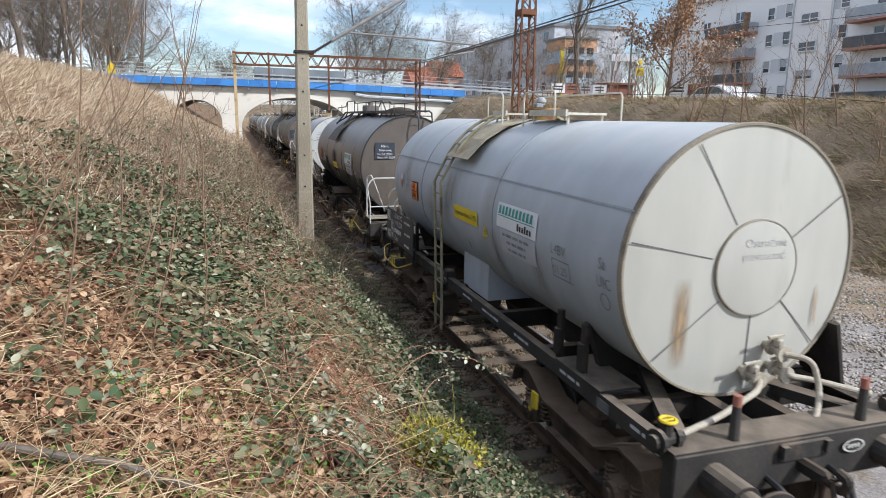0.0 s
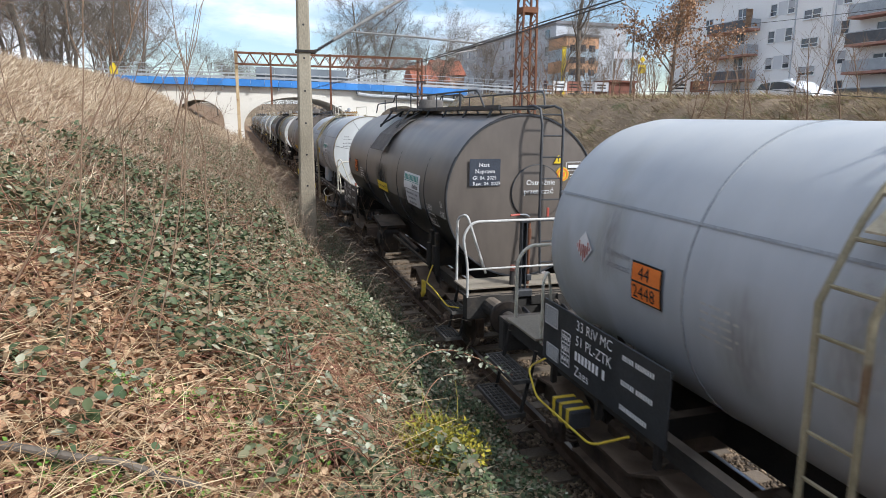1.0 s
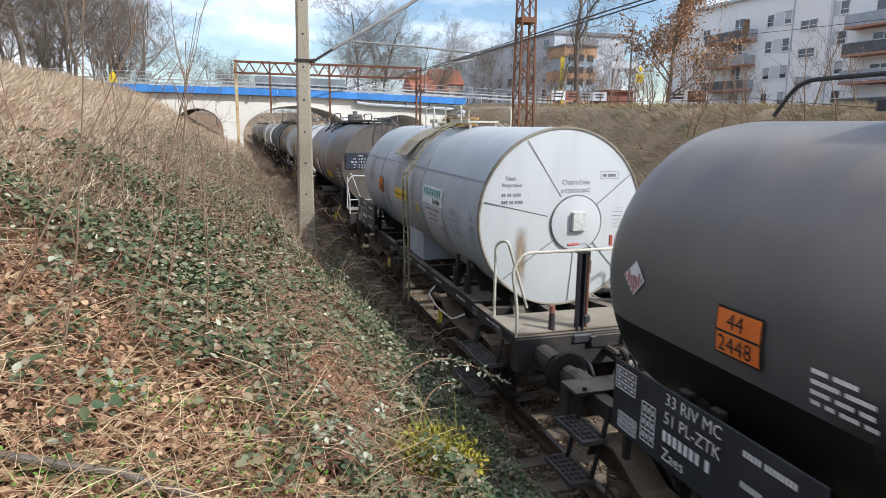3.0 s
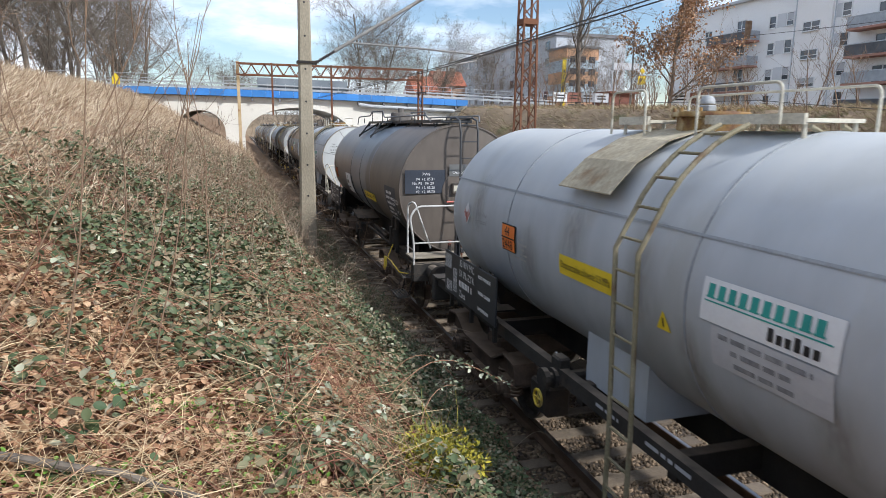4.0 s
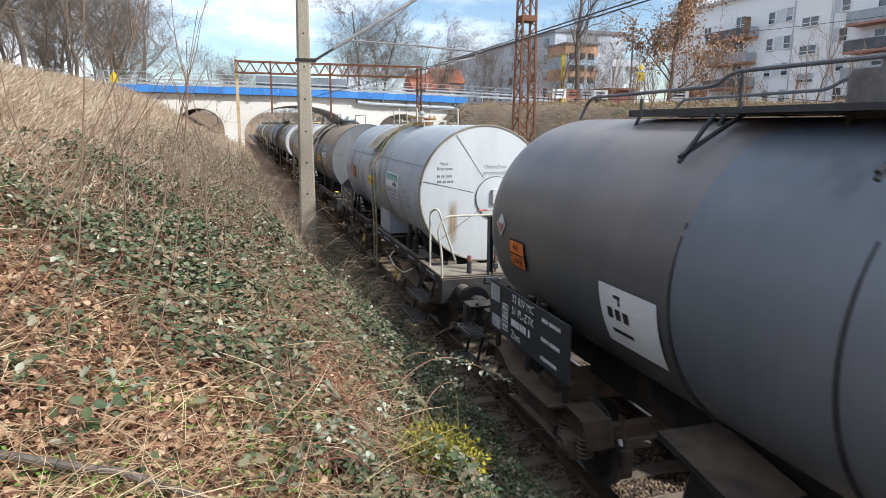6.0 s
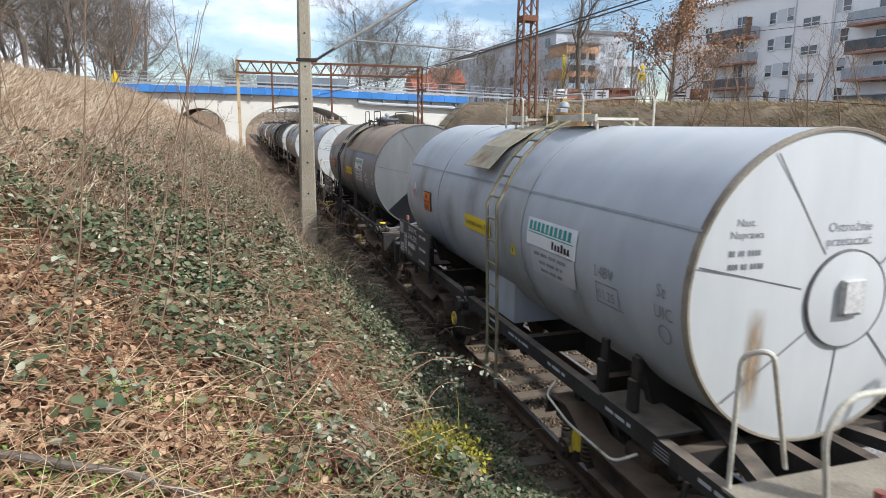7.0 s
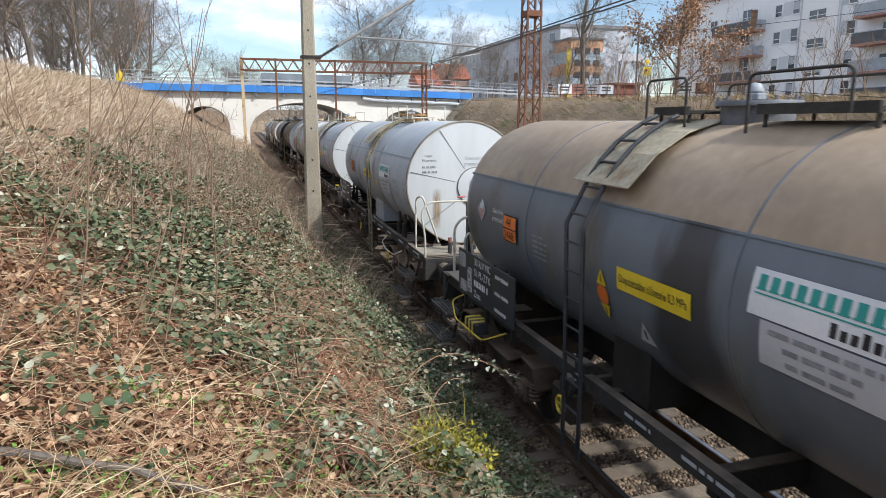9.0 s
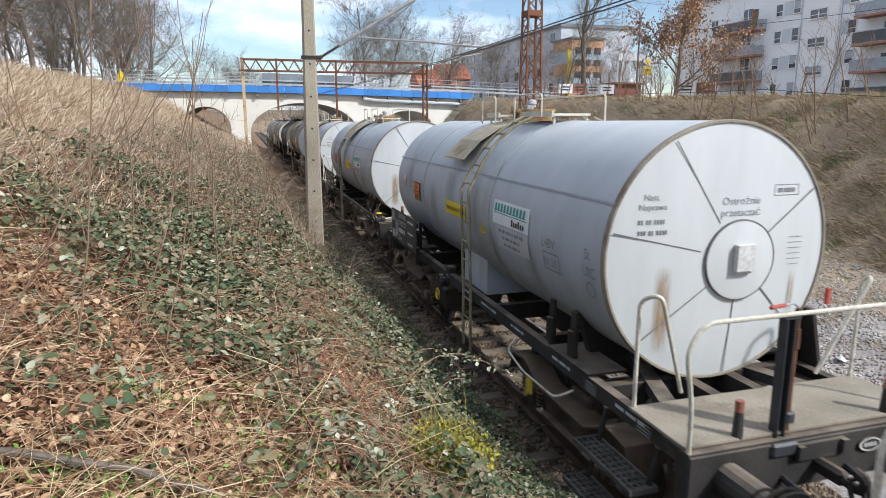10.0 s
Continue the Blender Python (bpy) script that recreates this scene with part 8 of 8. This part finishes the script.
# ---- the street above the far bank ----
def apartment_building():
    b = thing("apartment_building", "pale rendered five-storey apartment building with balconies", "apartment building", at=(0, 0, 0))
    X = 56.0
    for name, y0, y1, x, m in (("wall", 57.0, 78.0, X + 0.15, M_FACADE), ("wall", 52.6, 57.0, X, M_FACADE2), ("wall", 30.0, 52.6, X + 0.15, M_FACADE)):
        bm = bmesh.new()
        box(bm, (x + 6, (y0 + y1) / 2, 11.6), (12, y1 - y0, 13.4))
        part(name, bm, m, b)
    bm = bmesh.new()
    box(bm, (X + 6, 54, 18.4), (12.8, 49, 0.3))
    part("roof", bm, M_GREYBLOCK, b)
    for y, w in ((52.2, 0.08), (57.05, 0.10)):
        bm = bmesh.new()
        rod(bm, (X - 0.06, y, 5.5), (X - 0.06, y, 18.2), 0.06, 8)
        part("rain_pipe", bm, M_GREYBLOCK, b)

    def win(y, z, w, h, cols, x=X + 0.15, blind=False):
        bm = bmesh.new()
        for dy, dz, sy, sz in ((0, h / 2, w, 0.09), (0, -h / 2, w, 0.09), (-w / 2, 0, 0.09, h), (w / 2, 0, 0.09, h)):
            box(bm, (x - 0.03, y + dy, z + dz), (0.10, sy, sz))
        for k in range(1, cols):
            box(bm, (x - 0.03, y - w / 2 + w * k / cols, z), (0.10, 0.10, h))
        box(bm, (x - 0.03, y, z - h * 0.12), (0.08, w, 0.06))
        wi = part("window", bm, M_PVC, b)
        for k in range(cols):
            bm = bmesh.new()
            yy = y - w / 2 + w * (k + 0.5) / cols
            box(bm, (x - 0.006, yy, z), (0.02, w / cols - 0.08, h - 0.08))
            part("pane", bm, M_PANE, wi)
        if blind:
            bm = bmesh.new()
            box(bm, (x - 0.024, y, z + h * 0.18), (0.012, w - 0.1, h * 0.5))
            part("blind", bm, M_BLIND, wi)
        bm = bmesh.new()
        box(bm, (x - 0.10, y, z - h / 2 - 0.06), (0.16, w + 0.12, 0.04))
        part("sill", bm, M_PVC, wi)

    for k in range(4):
        win(54.95, 14.35 - 2.79 * k + 0.0, 2.1, 0.92, 2, X, k == 2)
        z = 12.65 + 2.79 - 2.79 * k
        win(60.3, z, 0.95, 1.25, 1, blind=k == 2)
        win(57.9, z + 0.05, 0.95, 1.35, 1, blind=k != 1)
        win(51.05, 15.4 - 2.79 * k, 0.98, 1.25, 1, blind=k == 2)
        win(65.0, 15.55 - 2.75 * k, 1.5, 1.5, 2)
        win(70.6, 15.2 - 2.75 * k, 1.3, 1.2, 2)
    for k in range(3):
        bm = bmesh.new()
        box(bm, (X + 0.145, 59.1, 12.7 + 2.79 - 2.79 * k), (0.03, 1.2, 1.4))
        part("grey_field", bm, M_FACADE3, b)
        bm = bmesh.new()
        box(bm, (X + 0.145, 51.9, 15.4 - 2.79 * k), (0.03, 0.7, 1.3))
        part("grey_field", bm, M_FACADE3, b)
    for k in range(4):
        for y, w, z in ((65.6, 7.0, 13.7 - 2.75 * k), (46.6, 6.0, 13.15 - 2.5 * k)):
            bm = bmesh.new()
            box(bm, (X - 0.6, y, z), (1.5, w, 0.22), None, 0.01)
            ba = part("balcony", bm, M_SLAB, b, "balcony with salmon edge")
            bm = bmesh.new()
            box(bm, (X - 1.3, y, z + 0.62), (0.06, w, 0.95))
            part("railing", bm, M_BALUSTRADE if (k + (y > 60)) % 2 else M_BALGLASS, ba)
            for s in (-1, 1):
                bm = bmesh.new()
                box(bm, (X - 0.6, y + s * w / 2, z + 0.62), (1.4, 0.05, 0.95))
                part("railing", bm, M_BALGLASS, ba)
            bm = bmesh.new()
            box(bm, (X - 1.3, y, z + 1.14), (0.10, w + 0.04, 0.07))
            part("hand_rail", bm, M_GREYBLOCK, ba)
            if y > 60 and k == 0:
                bm = bmesh.new()
                rod(bm, (X - 1.25, y - w / 2 + 0.3, z + 0.2), (X - 1.25, y - w / 2 + 0.3, z + 2.1), 0.35, 10)
                part("rolled_screen", bm, M_SAPLING, ba)
    for z in (7.9, 10.7, 13.5):
        win(46.6, z + 1.0, 2.2, 1.9, 2)
    return b


def far_block():
    b = thing("apartment_building", "long grey apartment block behind bare trees", "apartment building", at=(0, 0, 0))
    bm = bmesh.new()
    box(bm, (56.5, 126, 11.3), (13, 52, 15))
    part("wall", bm, M_GREYBLOCK, b)
    bm = bmesh.new()
    box(bm, (56.5, 126, 19.0), (13.6, 52.6, 0.5))
    part("roof", bm, M_SOFFIT, b)
    for j in range(5):
        for k in range(10):
            bm = bmesh.new()
            box(bm, (49.97, 103 + 5.0 * k, 6.6 + 2.7 * j), (0.12, 1.6, 1.4))
            part("window", bm, M_PANE, b)


def striped_block():
    b = thing("apartment_building", "panel block striped in orange and pale blue", "apartment building", at=(0, 0, 0))
    for j in range(6):
        bm = bmesh.new()
        box(bm, (50.0, 94, 6.2 + 1.75 * j), (5.4, 6, 1.74))
        part("wall", bm, M_ORANGEWALL if j in (1, 3, 5) else M_BLUEWALL, b)
    bm = bmesh.new()
    box(bm, (50.0, 94, 15.9), (5.8, 6.4, 0.3))
    part("roof", bm, M_SOFFIT, b)
    bm = bmesh.new()
    box(bm, (46.9, 90.9, 10), (0.6, 0.2, 8.5))
    part("pilaster", bm, M_YELLOW, b)
    for j in range(5):
        for k in range(3):
            bm = bmesh.new()
            box(bm, (48.4 + 1.6 * k, 90.96, 7.1 + 1.75 * j), (1.0, 0.12, 0.9))
            part("window", bm, M_PANE, b)


def red_house(x, y, z, w, h):
    b = thing("house", "house with a red tiled roof and pale chimneys", "house", "red roofed houses", at=(x, y, z))
    bm = bmesh.new()
    box(bm, (0, 0, h / 2), (w, 8, h))
    part("wall", bm, M_CHIMNEY, b)
    bm = bmesh.new()
    prism(bm, [(-4.5, h), (4.5, h), (0, h + 3.2)], -w / 2 - 0.3, w / 2 + 0.3, "x")
    part("roof", bm, M_TILE, b)
    for s in (-0.3, 0.2):
        bm = bmesh.new()
        box(bm, (s * w, -1.2, h + 2.4), (0.8, 0.8, 2.6))
        part("chimney", bm, M_CHIMNEY, b)
    for k in range(3):
        bm = bmesh.new()
        box(bm, (-w * 0.3 + w * 0.3 * k, -4.03, h * 0.6), (1.0, 0.1, 1.4))
        part("window", bm, M_PANE, b)


def street_lamp():
    z = ground_z(25.9, 40)
    p = thing("street_lamp", "tall grey street lamp with a curved arm", "street lamp", at=(25.8, 40, z))
    bm = bmesh.new()
    rod(bm, (0, 0, 0), (0, 0, 5.5), 0.075, 10, 0.05)
    part("column", bm, M_TUBE, p, smooth=True)
    bm = bmesh.new()
    tube(bm, rounded([(0, 0, 5.2), (-0.1, 0, 5.7), (-0.75, 0, 6.05)], 0.3), 0.03, 7)
    part("arm", bm, M_TUBE, p, smooth=True)
    bm = bmesh.new()
    box(bm, (-0.92, 0, 6.08), (0.42, 0.16, 0.10), Matrix.Rotation(radians(20), 4, "Y"), 0.03)
    part("lamp_head", bm, M_TUBE, p)


def road_sign():
    z = ground_z(25.6, 38.5)
    p = thing("road_sign", "yellow diamond road sign above a yellow plate", "road sign", at=(25.55, 38.5, z))
    bm = bmesh.new()
    rod(bm, (0, 0, 0), (0, 0, 2.7), 0.035, 8)
    part("post", bm, M_GALV, p)
    bm = bmesh.new()
    box(bm, (0, -0.05, 2.45), (0.45, 0.02, 0.45), Matrix.Rotation(radians(45), 4, "Y"), 0.004)
    part("white_edge", bm, M_PANEL, p)
    bm = bmesh.new()
    box(bm, (0, -0.07, 2.45), (0.30, 0.02, 0.30), Matrix.Rotation(radians(45), 4, "Y"), 0.004)
    part("yellow_face", bm, M_YELLOW, p)
    bm = bmesh.new()
    box(bm, (0, -0.06, 1.86), (0.60, 0.02, 0.55), None, 0.004)
    pl = part("plate", bm, M_YELLOW, p)
    bm = bmesh.new()
    for k in range(3):
        bar(bm, -0.15 + 0.1 * k, -0.1 + 0.06 * k, -0.08 + 0.1 * k, 0.12, front(0, 1.86, -0.075))
    part_flat("mark", bm, M_BLACK, pl)


def banner(x, y, w, h, mats, z=None, rz=0.0):
    g = ground_z(x, y) if z is None else z
    p = thing("banner", "printed advertising banner on a low fence", "banner", "banners along the street", at=(x, y, g), rz=rz)
    n = len(mats)
    for k, m in enumerate(mats):
        bm = bmesh.new()
        box(bm, (-w / 2 + w * (k + 0.5) / n, 0, 0.55 + h / 2), (w / n - 0.04, 0.03, h))
        q = part("sheet", bm, m, p)
        bm = bmesh.new()
        for j in range(2):
            bar(bm, -w / n * 0.34, 0.55 + h * (0.3 + 0.3 * j), w / n * 0.30, 0.55 + h * (0.45 + 0.3 * j), front(-w / 2 + w * (k + 0.5) / n, 0, -0.02))
        part_flat("printed_mark", bm, M_BLACK if m is not M_BLACK else M_PANEL, q)
    for k in range(n + 1):
        bm = bmesh.new()
        rod(bm, (-w / 2 + w * k / n, 0.03, 0), (-w / 2 + w * k / n, 0.03, 0.55 + h), 0.03, 6)
        part("post", bm, M_GALV, p)


def kiosk():
    z = ground_z(33, 55)
    k = thing("kiosk", "low dark red kiosk with a flat roof sign", "kiosk", at=(33.0, 54.0, z))
    bm = bmesh.new()
    box(bm, (0, 0, 0.9), (2.6, 3.0, 1.8))
    part("wall", bm, M_FENCE, k)
    bm = bmesh.new()
    box(bm, (0, 0, 1.9), (3.0, 3.6, 0.16))
    part("roof", bm, M_FENCE, k)
    bm = bmesh.new()
    box(bm, (0.4, -1.2, 4.2), (2.6, 0.12, 0.6))
    part("sign", bm, M_PANEL2, k)
    for x in (-0.9, 1.7):
        bm = bmesh.new()
        rod(bm, (x, -1.1, 1.9), (x, -1.1, 4.5), 0.05, 6)
        part("sign_post", bm, M_GALV, k)


def crest_sign():
    z = ground_z(-7.4, 45)
    p = thing("trackside_sign", "small yellow trackside sign on the bank", "sign", at=(-7.25, 46, z - 0.2))
    bm = bmesh.new()
    rod(bm, (0, 0, 0), (0, 0, 1.1), 0.03, 6)
    part("post", bm, M_GALV, p)
    bm = bmesh.new()
    prism(bm, [(-0.22, 0.5), (0.22, 0.5), (0.22, 0.9), (0.0, 1.2), (-0.22, 0.9)], -0.06, -0.035)
    part("plate", bm, M_YELLOW, p)


def boulder(x, y, s, seed):
    b = thing("boulder", "pale broken concrete block on the gravel", "boulder", "blocks on the gravel", at=(x, y, ground_z(x, y)))
    bm = bmesh.new()
    bmesh.ops.create_icosphere(bm, subdivisions=2, radius=1.0)
    for v in bm.verts:
        k = 1 + 0.3 * noise.noise(v.co * 1.2 + Vector((seed, 0, 0)))
        v.co = Vector((v.co.x * s * 1.4, v.co.y * s, (v.co.z + 0.5) * s * 0.5)) * k
    part("block", bm, M_BOULDER, b)


def scrap(x, y, z, s):
    p = thing("paper_scrap", "scrap of crumpled white paper litter", "litter", "paper scraps", at=(x, y, z))
    bm = bmesh.new()
    bmesh.ops.create_grid(bm, x_segments=4, y_segments=4, size=s)
    for v in bm.verts:
        v.co.z += s * 0.6 * noise.noise(v.co * (3 / s) * 0.4 + Vector((x, y, 0)))
    bmesh.ops.solidify(bm, geom=bm.faces[:], thickness=0.004)
    part("sheet", bm, M_PAPER, p)


def white_car():
    """A saloon that drives along the street; its front is towards -y."""
    c = thing("car", "white estate car driving along the street", "car", at=(28, 33, 0))
    bm = bmesh.new()
    out = [(-2.25, 0.30), (2.2, 0.30), (2.28, 0.65), (2.22, 0.95), (1.95, 1.0), (1.5, 1.40), (0.1, 1.50), (-0.7, 1.38), (-1.35, 0.98), (-2.1, 0.80), (-2.28, 0.55)]
    prism(bm, out, -0.86, 0.86, "x")
    bmesh.ops.bevel(bm, geom=bm.edges[:], offset=0.06, segments=2, affect="EDGES")
    part("body", bm, M_CARWHITE, c, smooth=True)
    for s in (-1, 1):
        for o in ([(1.75, 1.0), (1.42, 1.33), (0.75, 1.39), (0.75, 1.0)], [(0.68, 1.0), (0.68, 1.39), (0.1, 1.41), (-0.55, 1.31), (-1.1, 1.0)]):
            bm = bmesh.new()
            prism(bm, o, s * 0.868 - 0.004, s * 0.868 + 0.004, "x")
            part("side_window", bm, M_PANE, c)
    bm = bmesh.new()
    box(bm, (0, 0.3, 1.55), (0.16, 0.5, 0.12), None, 0.03)
    part("roof_sign", bm, M_PANEL, c)
    wh = []
    for y in (-1.4, 1.4):
        for s in (-1, 1):
            bm = bmesh.new()
            lathe(bm, [(0.0, -0.1), (0.2, -0.1), (0.31, -0.09), (0.32, 0.09), (0.2, 0.1), (0.0, 0.1)], 20, "x")
            w = part("wheel", bm, M_RUBBER, c, smooth=True)
            w.matrix_basis = pose(s * 0.80, y, 0.32)
            wh.append((w, s * 0.80, y))
            bm = bmesh.new()
            lathe(bm, [(0.0, s * 0.105), (0.17, s * 0.108), (0.2, s * 0.1)], 12, "x")
            part("rim", bm, M_GALV, w)
    return c, wh


def street():
    s = tagged(new("road"), "grey asphalt street above the far bank", "road", kind="structure")
    bm = bmesh.new()
    g = []
    for k in range(40):
        y = -6 + 2.0 * k
        g.append([bm.verts.new((x, y, ground_z(x, y) + 0.02)) for x in (28.6, 30, 33)])
    for a, b in zip(g, g[1:]):
        for k in range(2):
            bm.faces.new((a[k], a[k + 1], b[k + 1], b[k]))
    part("carriageway", bm, M_ASPHALT, s)


apartment_building()
far_block()
striped_block()
red_house(36, 128, 5.0, 7, 5.5)
red_house(41, 132, 5.5, 6, 6.5)
street()
street_lamp()
road_sign()
banner(27.5, 50.0, 5.2, 0.75, (M_PANEL, M_REDCAP, M_GREYTEXT, M_PANEL2))
banner(30.0, 39.2, 2.4, 0.75, (M_PANEL, M_FENCE), rz=-35, z=ground_z(30.0, 39.2) + 0.35)
kiosk()
crest_sign()
CAR, CAR_WHEELS = white_car()
for x, y, s, k in ((14.6, 16.2, 0.55, 1), (15.6, 17.4, 0.42, 2), (12.2, 12.4, 0.30, 4)):
    boulder(x, y, s, k)
scrap(9.6, 8.2, ground_z(9.6, 8.2) + 0.06, 0.10)
scrap(10.6, 9.9, ground_z(10.6, 9.9) + 0.06, 0.14)
scrap(0.37, 2.72, ground_z(0.37, 2.72) + 0.05, 0.04)


# ---- what moves ----
def travelled(t):
    """Metres that the train has come on by t seconds."""
    return 7.325 * t + 0.027 * ((t - 5) ** 2 - 25)


def motions():
    ts = [0.5 * k for k in range(21)]
    for w, wheels, y in TRAIN:
        walk(w, [(t, pose(TRACK_X, y - travelled(t), 0)) for t in ts])
    fine = [k / 15 for k in range(151)]
    for w, wheels, y in TRAIN[:7]:
        for ws, wy in wheels:
            walk(ws, [(t, pose(0, wy, 0.46, math.degrees(travelled(t) / 0.46) % 360)) for t in fine])
    # the car on the street, and its wheels
    def car_gone(t):
        s = min(2.0, max(0.0, t - 6.0))
        return 5.3 * (min(t, 6.0) + s - s * s / 4)

    def car_y(t):
        return 35.6 - car_gone(t)
    for_rows = [(t, pose(30.0, car_y(t), ground_z(30.0, max(-5.0, car_y(t))) + 0.02)) for t in ts]
    walk(CAR, for_rows)
    for w, x, y in CAR_WHEELS:
        walk(w, [(t, pose(x, y, 0.32, math.degrees(car_gone(t) / 0.32) % 360)) for t in fine])


motions()
